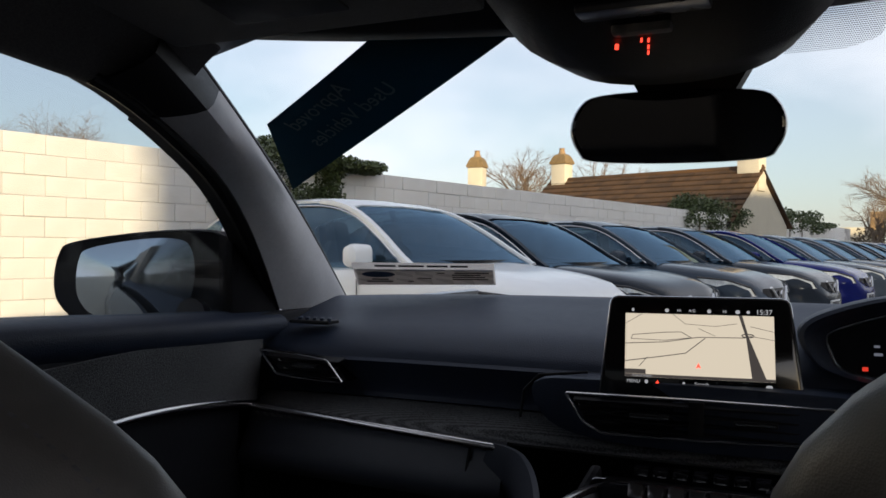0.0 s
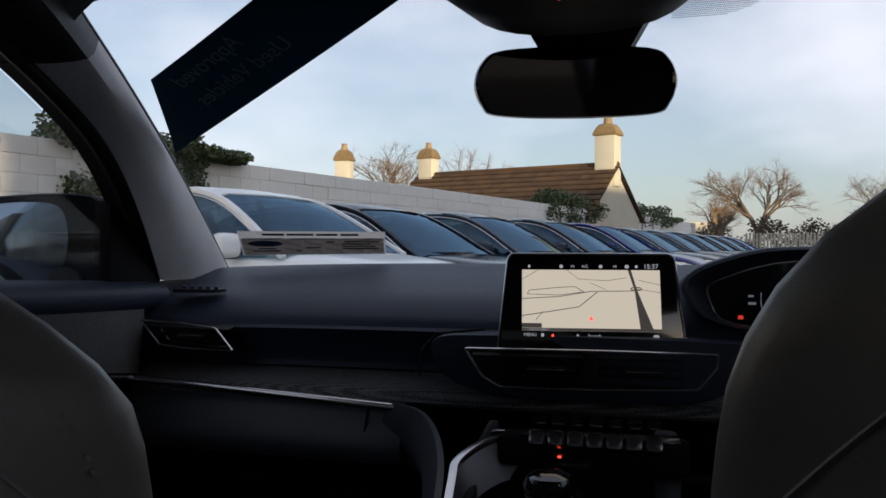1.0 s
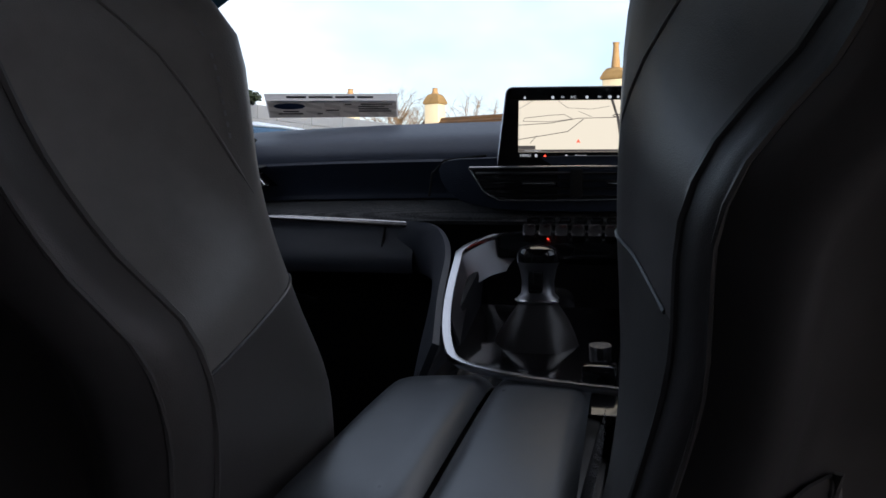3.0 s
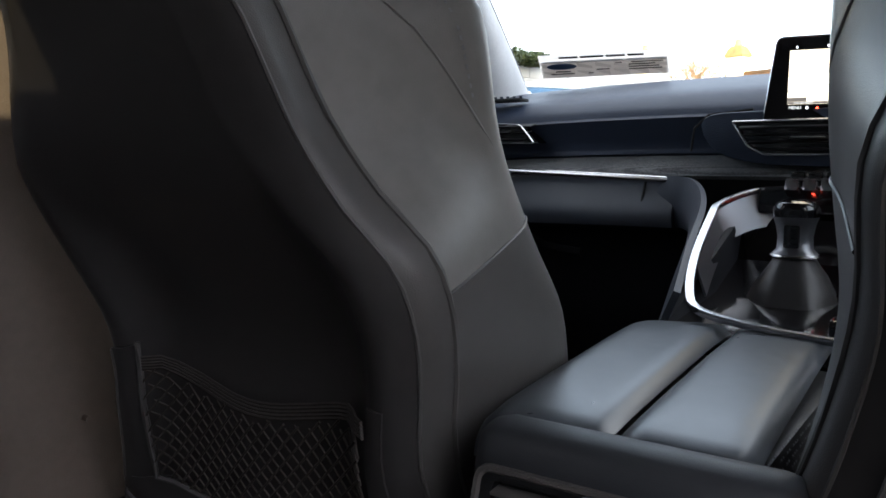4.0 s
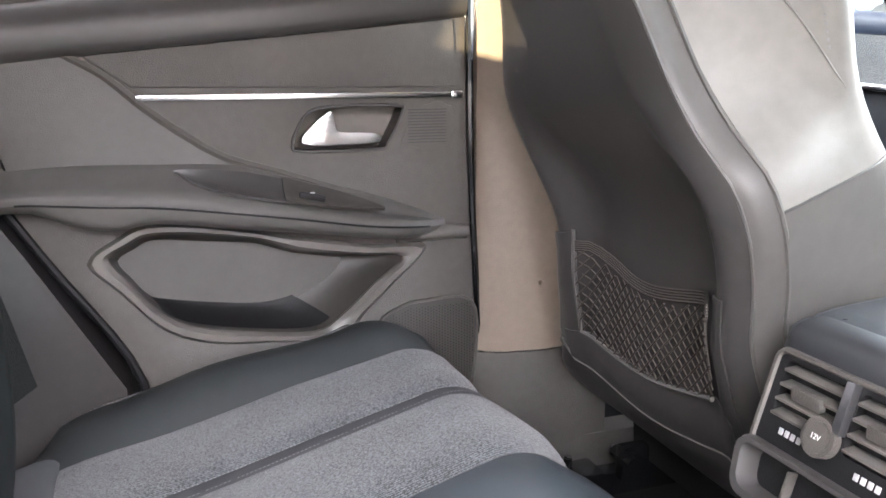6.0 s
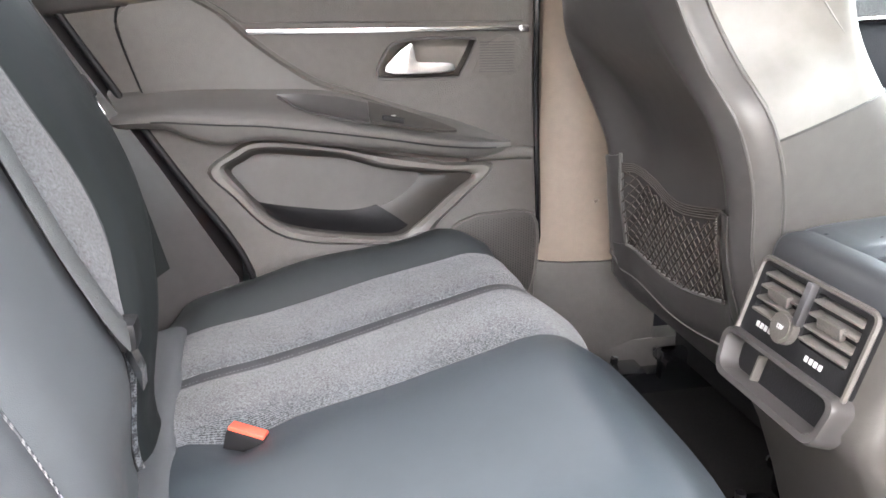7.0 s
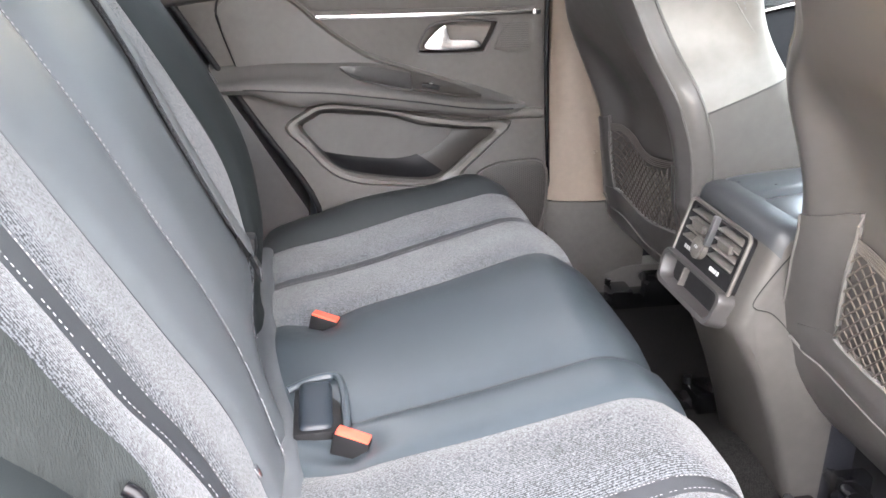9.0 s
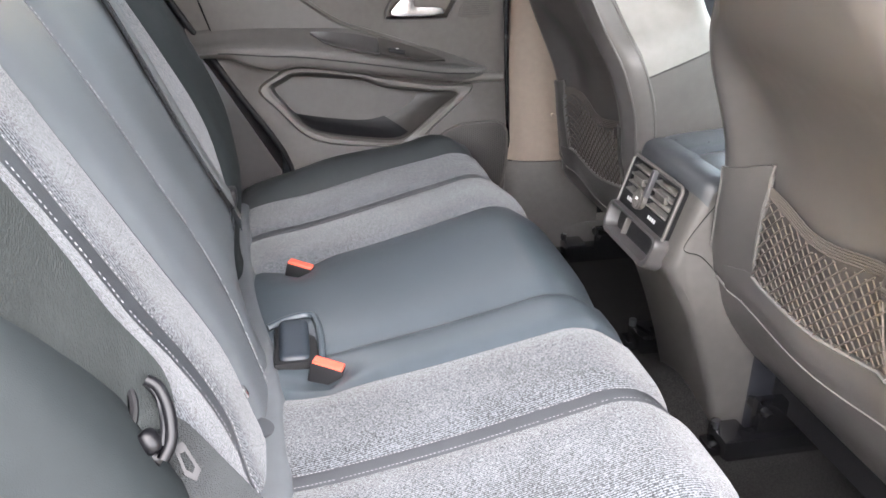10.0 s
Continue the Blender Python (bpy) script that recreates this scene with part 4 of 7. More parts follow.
rr = [smooth(rest_section(y), 4) for y in np.linspace(-0.42, 0.205, 40)]
arm = part("armrest", sheet(rr), soft_trim, door, "padded soft armrest with stitched edge")
part("seam", sweep([Vector(r[18]) for r in rr[4:-2]], 0.0014, 5), plastic_black, arm)
part("stitching", stitches([Vector(r[17]) + Vector((0.0005, 0, 0.0008)) for r in rr[4:-3]], (1, 0, 0.5), 0.0055, 0.0006), leather_dark, arm)


def rest_top(y, g, off):
    r = smooth(rest_section(y), 4)
    p = r[4] .lerp(r[12], g)
    q = r[min(12, 4 + int(g * 8))].lerp(r[min(12, 5 + int(g * 8))], g * 8 - int(g * 8))
    return Vector((q.x + 0.3 * off, q.y, q.z + off))


tray = [[rest_top(y, 0.16 + (0.80 - 0.16) * f * w, 0.0025 - 0.004 * math.sin(math.pi * f)) for f in np.linspace(0, 1, 6)] for y, w in ((-0.172, 0.08), (-0.15, 0.5), (-0.127, 0.75), (-0.08, 0.95), (-0.034, 1.0))]
part("grab_cup", thicken(sheet(tray), 0.003), leather_dark, door, "moulded grip recess")
swp = [[rest_top(y, 0.16 + (0.80 - 0.16) * (f * w + 0.5 * (1 - w)), 0.004) for f in np.linspace(0, 1, 6)] for y, w in ((-0.034, 1.0), (0.0, 1.0), (0.04, 0.9), (0.08, 0.6), (0.107, 0.15))]
sw = part("switch_panel", thicken(sheet(swp), 0.004), dark_trim, door, "satin black window switch panel")
c0 = rest_top(0.004, 0.5, 0.008)
part("window_switch", box(c0.x - 0.009, c0.x + 0.009, -0.014, 0.022, c0.z - 0.005, c0.z + 0.004, 0.003, turn=Matrix.Rotation(radians(-12), 4, "X")), plastic_black, sw)
part("switch_mark", box(c0.x - 0.0025, c0.x + 0.0025, 0.002, 0.008, c0.z + 0.0038, c0.z + 0.0052, 0), white_print, sw, "white switch symbol")
swoop = smooth([(-0.688, -0.300, 1.030), (-0.688, -0.248, 1.000), (-0.687, -0.205, 0.962), (-0.687, -0.160, 0.927), (-0.687, -0.105, 0.893), (-0.687, -0.03, 0.868), (-0.687, 0.08, 0.830), (-0.687, 0.20, 0.784)], 5)
wing = [(p.y, p.z) for p in smooth([(0, -0.300, 1.028), (0, -0.248, 1.000), (0, -0.205, 0.962), (0, -0.160, 0.927), (0, -0.105, 0.893), (0, -0.03, 0.868), (0, 0.08, 0.830), (0, 0.19, 0.786)], 3)] + [(0.10, 0.80), (-0.05, 0.835), (-0.30, 0.84), (-0.36, 0.86), (-0.388, 0.955), (-0.392, 0.995), (-0.372, 1.015)]
part("armrest_wing", plate(wing, "x", -0.6895, -0.6845, (), 0.002), soft_trim, door, "dark soft panel sweeping into the armrest")
part("panel_seam", sweep(smooth([(-0.688, -0.29, 1.030), (-0.688, -0.375, 1.018), (-0.688, -0.394, 0.995), (-0.688, -0.390, 0.958), (-0.688, -0.363, 0.867)], 4), 0.0022, 6), plastic_black, door)
part("swoop_edge", sweep(swoop, 0.006, 6), plastic, door)
part("rest_tail", sweep(smooth([(-0.686, 0.13, 0.770), (-0.682, 0.18, 0.771), (-0.686, 0.215, 0.771), (-0.690, 0.240, 0.768)], 4), 0.011, 10), frame_plastic, door, "charcoal tail of the armrest")
# handle
part("handle_bowl", plate(handle_loop, "x", -0.7445, -0.732), plastic_grey, door, "grey handle recess")
part("handle_wall", sheet([[(x, a, b) for a, b in handle_loop] for x in (-0.735, -0.700)], True), plastic, door)
part("handle_rim", sweep([(-0.6885, a, b) for a, b in handle_loop], 0.0024, 6, True, up=(1, 0, 0)), leather_dark, door)
lever = part("door_handle", plate([(p.x, p.y) for p in smooth([(-0.002, 0.908, 0), (0.014, 0.932, 0), (0.034, 0.948, 0), (0.042, 0.949, 0), (0.046, 0.930, 0), (0.054, 0.922, 0), (0.100, 0.920, 0), (0.110, 0.913, 0), (0.102, 0.906, 0), (0.05, 0.904, 0)], 3, True)], "x", -0.706, -0.684, (), 0.005), chrome, door, "satin chrome pull lever")
patch = [(0.138, 0.902), (0.212, 0.900), (0.216, 0.955), (0.175, 0.957)]
part("mesh_patch", plate([(p.x, p.y) for p in smooth([(a, b, 0) for a, b in patch], 2, True)], "x", -0.6895, -0.6875, (), 0.0006), plastic, door, "ribbed speaker patch")
part("patch_rib", joined(*[box(-0.6876, -0.6868, 0.150 - 0.0 * k, 0.208, 0.904 + 0.0042 * k, 0.9056 + 0.0042 * k, 0) for k in range(12)]), leather_dark, door)
# speaker grille low at the front
grille = [(0.085, 0.585), (0.100, 0.640), (0.135, 0.662), (0.170, 0.668), (0.246, 0.662), (0.254, 0.575), (0.235, 0.505), (0.18, 0.46), (0.11, 0.49)]
gl = [(p.x, p.y) for p in smooth([(a, b, 0) for a, b in grille], 4, True)]
part("speaker_grille", plate(gl, "x", -0.690, -0.682, (), 0.002), dark_trim, door, "black perforated speaker grille")
part("grille_rim", sweep([(-0.683, a, b) for a, b in gl], 0.0030, 6, True, up=(1, 0, 0)), plastic, door)
dots = bmesh.new()
for i in range(34):
    for j in range(40):
        a, b = 0.10 + 0.0045 * i, 0.48 + 0.0045 * j + (0.00225 if i % 2 else 0)
        if all((a - c) ** 2 + (b - d) ** 2 > 6e-5 for c, d in gl) and sum(((d > b) != (gl[k - 1][1] > b)) and (a < (gl[k - 1][0] - c) * (b - d) / (gl[k - 1][1] - d) + c) for k, (c, d) in enumerate(gl)) % 2:
            dots.faces.new([dots.verts.new((-0.6815, a + 0.0012 * math.cos(t), b + 0.0012 * math.sin(t))) for t in (0, 1.57, 3.14, 4.71)])
tagged(part("perforation", dots, plastic_black, door), kind="stuff")
part("seal", sweep(smooth([(-0.688, -0.52, 1.09), (-0.688, -0.455, 0.972), (-0.688, -0.338, 0.772), (-0.688, -0.232, 0.590), (-0.688, -0.24, 0.42)], 5), 0.006, 8), plastic_black, door, "black rubber door seal")
part("front_seal", sweep(smooth([(-0.688, 0.244, 1.20), (-0.688, 0.246, 0.90), (-0.688, 0.258, 0.66), (-0.688, 0.268, 0.555), (-0.688, 0.250, 0.465), (-0.688, 0.19, 0.40)], 5), 0.0055, 8), gloss_black, door, "black rubber door seal")

# pillars and side trim
bp = [[(x, y, z) for x, y in ((-0.76, 0.256), (-0.688, 0.256), (-0.676, 0.268), (-0.664, 0.300), (-0.656, 0.36), (-0.665, 0.47), (-0.76, 0.48))] for z in (0.578, 0.70, 0.80, 0.90, 1.0, 1.128)]
upper_p = [[(x, y, z) for x, y in ((-0.76, 0.250), (-0.688, 0.250), (-0.674, 0.264), (-0.660, 0.300), (-0.650, 0.36), (-0.660, 0.47), (-0.76, 0.48))] for z in (1.131, 1.2, 1.46)]
solid("pillar_upper", sheet(upper_p, True, False, True), pillar_cream, "cream upper centre pillar trim", "pillar trim", kind="structure")
solid("pillar_middle", sheet(bp, True, False, True), pillar_tan, "grey-beige plastic centre pillar trim", "pillar trim", kind="structure")
low_p = [[(x, y, z) for x, y in ((-0.76, 0.252), (-0.688, 0.254), (-0.678, 0.266), (-0.666, 0.300), (-0.658, 0.36), (-0.668, 0.48), (-0.76, 0.50))] for z in (0.30, 0.45, 0.575)]
solid("pillar_foot", sheet(low_p, True, False, True), plastic, "charcoal lower centre pillar trim", "pillar trim", kind="structure")
solid("sill_step", box(-0.80, -0.66, -0.30, 1.30, 0.28, 0.42, 0.02), plastic, "charcoal plastic door sill trim", "sill", kind="structure")
cp = [[(x, y, z) for x, y in ((-0.80, ys - 0.35), (-0.50, ys - 0.35), (-0.520, ys - 0.16), (-0.640, ys - 0.07), (-0.668, ys - 0.012), (-0.80, ys - 0.012))] for z, ys in ((0.35, -0.245), (0.59, -0.24), (0.78, -0.345), (0.98, -0.465), (1.12, -0.55), (1.46, -0.70))]
solid("pillar_rear", sheet(cp, True, False, True), leather_dark, "charcoal rear side trim beside the bench", "pillar trim", kind="structure")
# small disc added in place of a highlight on the trim
solid("belt_bolt", sweep([(-0.655, 0.35, 0.687), (-0.645, 0.35, 0.687)], 0.004, 10), pillar_tan, "small raised spot standing for a highlight on the pillar", "bolt")

# ---- dashboard ----
dash = thing("dashboard", (0, 1.25, 0.60), "navy soft-touch dashboard with dark cloth ledge and chrome strip", "dashboard")
PADX = list(np.linspace(-0.72, 0.70, 40))


def bow(x):
    """The dash sweeps forward towards the doors."""
    return 0.05 * (abs(x) / 0.7) ** 2.2


def dash_rows(points):
    return [smooth([(x, y + bow(x) * (1.0 if y < 1.3 else 0.2), z - 0.012 * (abs(x) / 0.7) ** 3) for y, z in points], 4) for x in PADX]


part("dash_top", thicken(sheet(dash_rows([(1.60, 1.085), (1.46, 1.126), (1.36, 1.116), (1.25, 1.098), (1.185, 1.082), (1.150, 1.060), (1.140, 1.045)])), 0.01), dash_skin, dash, "navy soft dash top")
part("dash_face", thicken(sheet(dash_rows([(1.142, 1.046), (1.150, 1.035), (1.165, 1.010), (1.170, 0.990), (1.165, 0.978)])), 0.01), dash_skin, dash, "navy dash face")
part("cloth_ledge", thicken(sheet(dash_rows([(1.170, 0.982), (1.140, 0.972), (1.115, 0.960), (1.105, 0.948)])), 0.01), dash_cloth, dash, "dark grey cloth ledge")
part("dash_lower", thicken(sheet(dash_rows([(1.116, 0.948), (1.110, 0.930), (1.088, 0.890), (1.092, 0.872)])[: 14]), 0.01), slate_skin, dash, "slate-blue glovebox lid")
part("dash_under", thicken(sheet(dash_rows([(1.115, 0.875), (1.17, 0.84), (1.20, 0.70), (1.25, 0.55), (1.35, 0.40), (1.55, 0.34)])), 0.01), dash_low, dash)
part("knee_panel", thicken(sheet(dash_rows([(1.105, 0.948), (1.115, 0.90), (1.12, 0.80)])[24:]), 0.01), dash_low, dash)
strip_line = [(x, 1.094 + bow(x) - (0.0 if x < -0.3 else 0.0), 0.9415 + 0.022 * max(0, (-x - 0.26) / 0.42) - 0.012 * (abs(x) / 0.7) ** 3) for x in np.linspace(-0.70, -0.255, 24)]
part("chrome_strip", sweep(strip_line, 0.0062, 12), chrome, dash, "bright chrome trim strip")
part("glovebox_gap", sweep([(-0.298, 1.106, 0.940), (-0.300, 1.093, 0.90), (-0.300, 1.090, 0.875)], 0.0022, 6), plastic_black, dash)
part("glovebox_handle", sweep([(-0.54, 1.155, 0.835), (-0.50, 1.150, 0.820), (-0.43, 1.150, 0.812)], 0.006, 8, flat=(0.004, 0.006)), plastic_black, dash)
part("pad_seam", sweep([(-0.225, 1.10, 0.985), (-0.222, 1.105, 1.02), (-0.205, 1.115, 1.040), (-0.14, 1.12, 1.047)], 0.002, 6), plastic_black, dash)
# centre stack: surround under the screen with the twin vents
stack = plate([(p.x, p.y) for p in smooth([(-0.205, 1.034, 0), (-0.12, 1.043, 0), (0.12, 1.043, 0), (0.19, 1.034, 0), (0.165, 0.985, 0), (0.10, 0.965, 0), (-0.10, 0.965, 0), (-0.185, 0.985, 0)], 4, True)], "y", 1.094, 1.17, (), 0.018)
part("vent_surround", stack, dash_skin, dash)
VENT = [(-0.158, 1.027), (0.0, 1.028), (0.150, 1.027), (0.150, 1.012), (0.128, 0.984), (0.0, 0.980), (-0.112, 0.980), (-0.135, 0.992)]


def air_vent(loop, y, yaw, at, blades, name, label, split=None):
    """A slim dash vent: chrome rim, black well, horizontal blades and a tab."""
    m = Matrix.Translation(at) @ Matrix.Rotation(radians(yaw), 4, "Z")
    pts = [(p.x, p.y) for a, b, c in zip(loop[-1:] + loop[:-1], loop, loop[1:] + loop[:1]) for p in (Vector(b).lerp(Vector(a), 0.006 / (Vector(a) - Vector(b)).length), Vector(b).lerp(Vector(a), 0.002 / (Vector(a) - Vector(b)).length), Vector(b).lerp(Vector(c), 0.002 / (Vector(c) - Vector(b)).length), Vector(b).lerp(Vector(c), 0.006 / (Vector(c) - Vector(b)).length))]
    zs, xs = [p[1] for p in loop], [p[0] for p in loop]

    def at_place(bm):
        bmesh.ops.transform(bm, matrix=m, verts=bm.verts)
        return bm
    v = part(name, at_place(plate(pts, "y", y + 0.012, y + 0.05)), gloss_black, dash, label)
    part("rim", at_place(sweep([(a, y - 0.001, b) for a, b in pts], 0.0016, 6, True, up=(0, 1, 0))), chrome, v, "thin chrome rim")
    for k in range(blades):
        z = min(zs) + (max(zs) - min(zs)) * (k + 0.7) / (blades + 0.4)
        cut = 0.025 * (1 - (k + 0.7) / blades)
        part("blade", at_place(box(min(xs) + 0.008 + cut, max(xs) - 0.008 - cut, y + 0.002, y + 0.022, z - 0.0012, z + 0.0012, 0.0008, turn=Matrix.Rotation(radians(14), 4, "X"))), plastic_black, v)
    for x in (split if split else [(min(xs) + max(xs)) / 2 + 0.01]):
        z = (min(zs) + max(zs)) / 2
        part("tab", at_place(box(x - 0.024, x + 0.024, y - 0.004, y + 0.012, z - 0.003, z + 0.003, 0.002)), plastic_black, v)
        part("tab_line", at_place(box(x - 0.022, x + 0.022, y - 0.0052, y - 0.003, z - 0.0008, z + 0.0008, 0)), chrome, v, "thin chrome tab line")
    if split:
        part("divider", at_place(box(-0.010, 0.008, y + 0.001, y + 0.03, min(zs) + 0.004, max(zs) - 0.003, 0.002)), plastic_black, v)
    return v


air_vent(VENT, 0.0, 4, (0, 1.084, 0), 4, "centre_vent", "twin black centre air vent with chrome rim", (-0.055, 0.065))
air_vent([(-0.075, 0.020), (0.0, 0.017), (0.062, 0.012), (0.092, -0.020), (0.0, -0.019), (-0.04, -0.016)], 0.0, -6, (-0.612, 1.150, 1.022), 3, "side_vent", "black side air vent with chrome rim")
dv = part("demister_vent", box(-0.66, -0.585, 1.20, 1.235, 1.082, 1.088, 0.002), plastic_black, dash, "black demister slot")
for k in range(5):
    part("slat", box(-0.652 + 0.014 * k, -0.646 + 0.014 * k, 1.202, 1.233, 1.086, 1.092, 0.001, turn=Matrix.Rotation(0.5, 4, "Z")), dash_skin, dv)
part("end_cheek", plate([(1.14, 1.095), (1.60, 1.10), (1.60, 0.60), (1.16, 0.60), (1.12, 0.90), (1.13, 1.0)], "x", -0.735, -0.705, (), 0.006), dash_low, dash)
# instrument hood
HOOD = [(0.108, 1.105), (0.116, 1.124), (0.144, 1.139), (0.201, 1.155), (0.27, 1.158), (0.36, 1.158), (0.44, 1.153), (0.52, 1.136), (0.555, 1.110), (0.545, 1.080), (0.50, 1.062), (0.36, 1.052), (0.20, 1.054), (0.144, 1.065), (0.122, 1.078)]
DIAL = [(0.141, 1.100), (0.148, 1.112), (0.199, 1.131), (0.245, 1.139), (0.34, 1.142), (0.43, 1.138), (0.50, 1.122), (0.522, 1.100), (0.512, 1.075), (0.46, 1.055), (0.34, 1.046), (0.24, 1.048), (0.175, 1.060), (0.153, 1.070), (0.145, 1.085)]
hood_loop, dial_loop = ([(p.x, p.y) for p in smooth([(a, b, 0) for a, b in pts], 4, True)] for pts in (HOOD, DIAL))
step_in = lambda f: [(a[0] + (b[0] - a[0]) * f, a[1] + (b[1] - a[1]) * f) for a, b in zip(hood_loop, dial_loop)]
shelf = lambda f, dz: [(0.335 + (a - 0.335) * f, 1.06 + (b - 1.06) * f - dz) for a, b in hood_loop]
binnacle = part("instrument_hood", sheet([[(a, y, b) for a, b in loop] for loop, y in ((shelf(0.80, 0.030), 1.50), (shelf(0.95, 0.010), 1.32), (shelf(1.0, 0.002), 1.18), (hood_loop, 1.135), (step_in(0.06), 1.124), (step_in(0.22), 1.121), (step_in(0.40), 1.126), (step_in(0.50), 1.132), (step_in(0.62), 1.134), (step_in(1.0), 1.150))], True), dash_skin, dash, "hooded instrument binnacle")
part("hood_trim", sweep([(a, 1.1415, b) for a, b in step_in(0.97)], 0.0016, 6, True, up=(0, 1, 0)), chrome, binnacle, "thin satin dial surround")
cluster = part("cluster_screen", plate(dial_loop, "y", 1.152, 1.160), gloss_black, binnacle, "black digital dial screen")
part("warning_light", box(0.178, 0.184, 1.1495, 1.152, 1.066, 1.0705, 0), dim_red, cluster, "red warning light")
part("dial_mark", joined(box(0.190, 0.199, 1.1495, 1.152, 1.0845, 1.0875, 0), box(0.190, 0.196, 1.1495, 1.152, 1.094, 1.0965, 0)), pale_mark, cluster, "faint white gauge marks")
part("gauge_line", sweep(smooth([(0.205, 1.1505, 1.100), (0.205, 1.1505, 1.086), (0.208, 1.1505, 1.074), (0.214, 1.1505, 1.064)], 4), 0.0006, 5), pale_mark, cluster)
part("gear_mark", joined(box(0.232, 0.2335, 1.1495, 1.152, 1.081, 1.093, 0), box(0.242, 0.2435, 1.1495, 1.152, 1.081, 1.093, 0), box(0.232, 0.2435, 1.1495, 1.152, 1.0918, 1.093, 0)), pale_mark, cluster)
# touchscreen
SCR = Matrix.Translation((-0.002, 1.112, 1.080)) @ Matrix.Rotation(radians(9), 4, "Z") @ Matrix.Rotation(radians(-14), 4, "X")


def on_screen(bm):
    bmesh.ops.transform(bm, matrix=SCR, verts=bm.verts)
    return bm


tablet = part("touchscreen", on_screen(plate([(-0.117, -0.053), (-0.1045, 0.060), (-0.103, 0.0645), (-0.1005, 0.067), (-0.097, 0.068), (0.097, 0.068), (0.1005, 0.067), (0.1035, 0.0645), (0.105, 0.060), (0.117, -0.053), (0.115, -0.056), (-0.115, -0.056)], "y", 0.0, 0.016, (), 0.003)), gloss_black, dash, "gloss black tablet showing a map")
part("frame", on_screen(sweep([(x, 0.004, z) for x, z in ((-0.117, -0.055), (-0.1055, 0.060), (-0.104, 0.065), (-0.1015, 0.068), (-0.097, 0.0695), (0.097, 0.0695), (0.102, 0.068), (0.105, 0.065), (0.1065, 0.060), (0.118, -0.055))], 0.0020, 6, up=(0, 1, 0))), chrome, tablet, "silver tablet edge")
map_mat = mat("map_display", (0.02, 0.02, 0.02), 0.4, vary=0.05, emit=(1.0, 0.86, 0.64), power=0.50)
road_mat = mat("map_road", (0.02, 0.02, 0.02), 0.5, emit=(0.10, 0.085, 0.075), power=0.4)
part("map", on_screen(box(-0.087, 0.087, -0.0006, 0.0, -0.031, 0.048, 0)), map_mat, tablet, "cream navigation map")
ROADS = [([(-0.087, 0.010), (-0.04, 0.013), (0.0, 0.020), (0.054, 0.021)], 0.0008), ([(-0.08, 0.016), (-0.078, 0.021), (-0.04, 0.025), (-0.02, 0.026), (-0.008, 0.019)], 0.0007), ([(-0.08, 0.016), (-0.04, 0.015), (-0.01, 0.019)], 0.0006),
         ([(-0.087, -0.012), (-0.05, -0.006), (-0.015, 0.0), (0.008, 0.019)], 0.0009), ([(-0.087, 0.035), (-0.066, 0.048)], 0.0005), ([(-0.03, 0.048), (-0.015, 0.036), (0.02, 0.034), (0.045, 0.038)], 0.0005), ([(0.0, 0.031), (0.02, 0.022)], 0.0005), ([(0.06, 0.035), (0.087, 0.029)], 0.0005), ([(0.055, 0.024), (0.087, 0.019)], 0.0005), ([(-0.06, -0.006), (-0.07, -0.018)], 0.0006)]
for line, w in ROADS:
    part("map_road", on_screen(sweep([(x, -0.0008, z) for x, z in line], w * 0.6, 4)), road_mat, tablet)
part("main_road", on_screen(joined(plate([(0.047, 0.048), (0.051, 0.048), (0.058, 0.022), (0.077, -0.028), (0.061, -0.028), (0.055, 0.021)], "y", -0.0012, -0.0007), sweep([(0.057 + 0.007 * math.cos(t), -0.0012, 0.0235 + 0.002 * math.sin(t)) for t in np.linspace(0, 6.28, 13)[:-1]], 0.0007, 4, True))), road_mat, tablet, "dark main road on the map")
part("map_banner", on_screen(box(-0.087, 0.087, -0.0011, -0.0007, -0.031, -0.0275, 0)), road_mat, tablet)
part("scale_box", on_screen(box(-0.087, -0.062, -0.0012, -0.0007, -0.0272, -0.0215, 0)), road_mat, tablet)
part("position_arrow", on_screen(plate([(-0.003, -0.018), (0.0, -0.0115), (0.003, -0.018), (0.0, -0.0165)], "y", -0.0014, -0.0008)), glow_red, tablet, "red position arrow")
ui = mat("display_text", (0.02, 0.02, 0.02), 0.5, emit=(0.9, 0.9, 0.9), power=0.3)
face = SCR @ Matrix.Rotation(radians(90), 4, "X")
for text, x, z, size in (("15:37", 0.076, 0.0525, 0.0085), ("MENU", -0.0765, -0.0365, 0.0058), ("Search...", 0.006, -0.0372, 0.0062), ("Hi", -0.0225, 0.0525, 0.005), ("Hi", 0.031, 0.0525, 0.005), ("Area not mapped", -0.066, -0.0292, 0.0034), ("A/C", -0.007, 0.0525, 0.005)):
    words(text, size, ui, face @ Matrix.Translation((x, z, 0.0012)), tablet, "screen_text")
for x, z, w, h in ((-0.037, 0.0525, 0.006, 0.006), (0.013, 0.0525, 0.006, 0.006), (0.046, 0.0525, 0.007, 0.006), (0.058, 0.0525, 0.005, 0.005), (0.052, -0.038, 0.008, 0.0016), (0.080, -0.0375, 0.010, 0.007), (-0.061, -0.0365, 0.005, 0.006), (-0.078, 0.0525, 0.004, 0.005), (-0.017, -0.037, 0.004, 0.005)):
    part("screen_icon", on_screen(plate(rounded(w * 0.75, h * 0.75, min(w, h) * 0.33, 3, x, z), "y", -0.0012, -0.0002)), ui, tablet)
part("warning_icon", on_screen(plate([(-0.050, -0.038), (-0.048, -0.0345), (-0.046, -0.038)], "y", -0.0012, -0.0002)), glow_red, tablet)

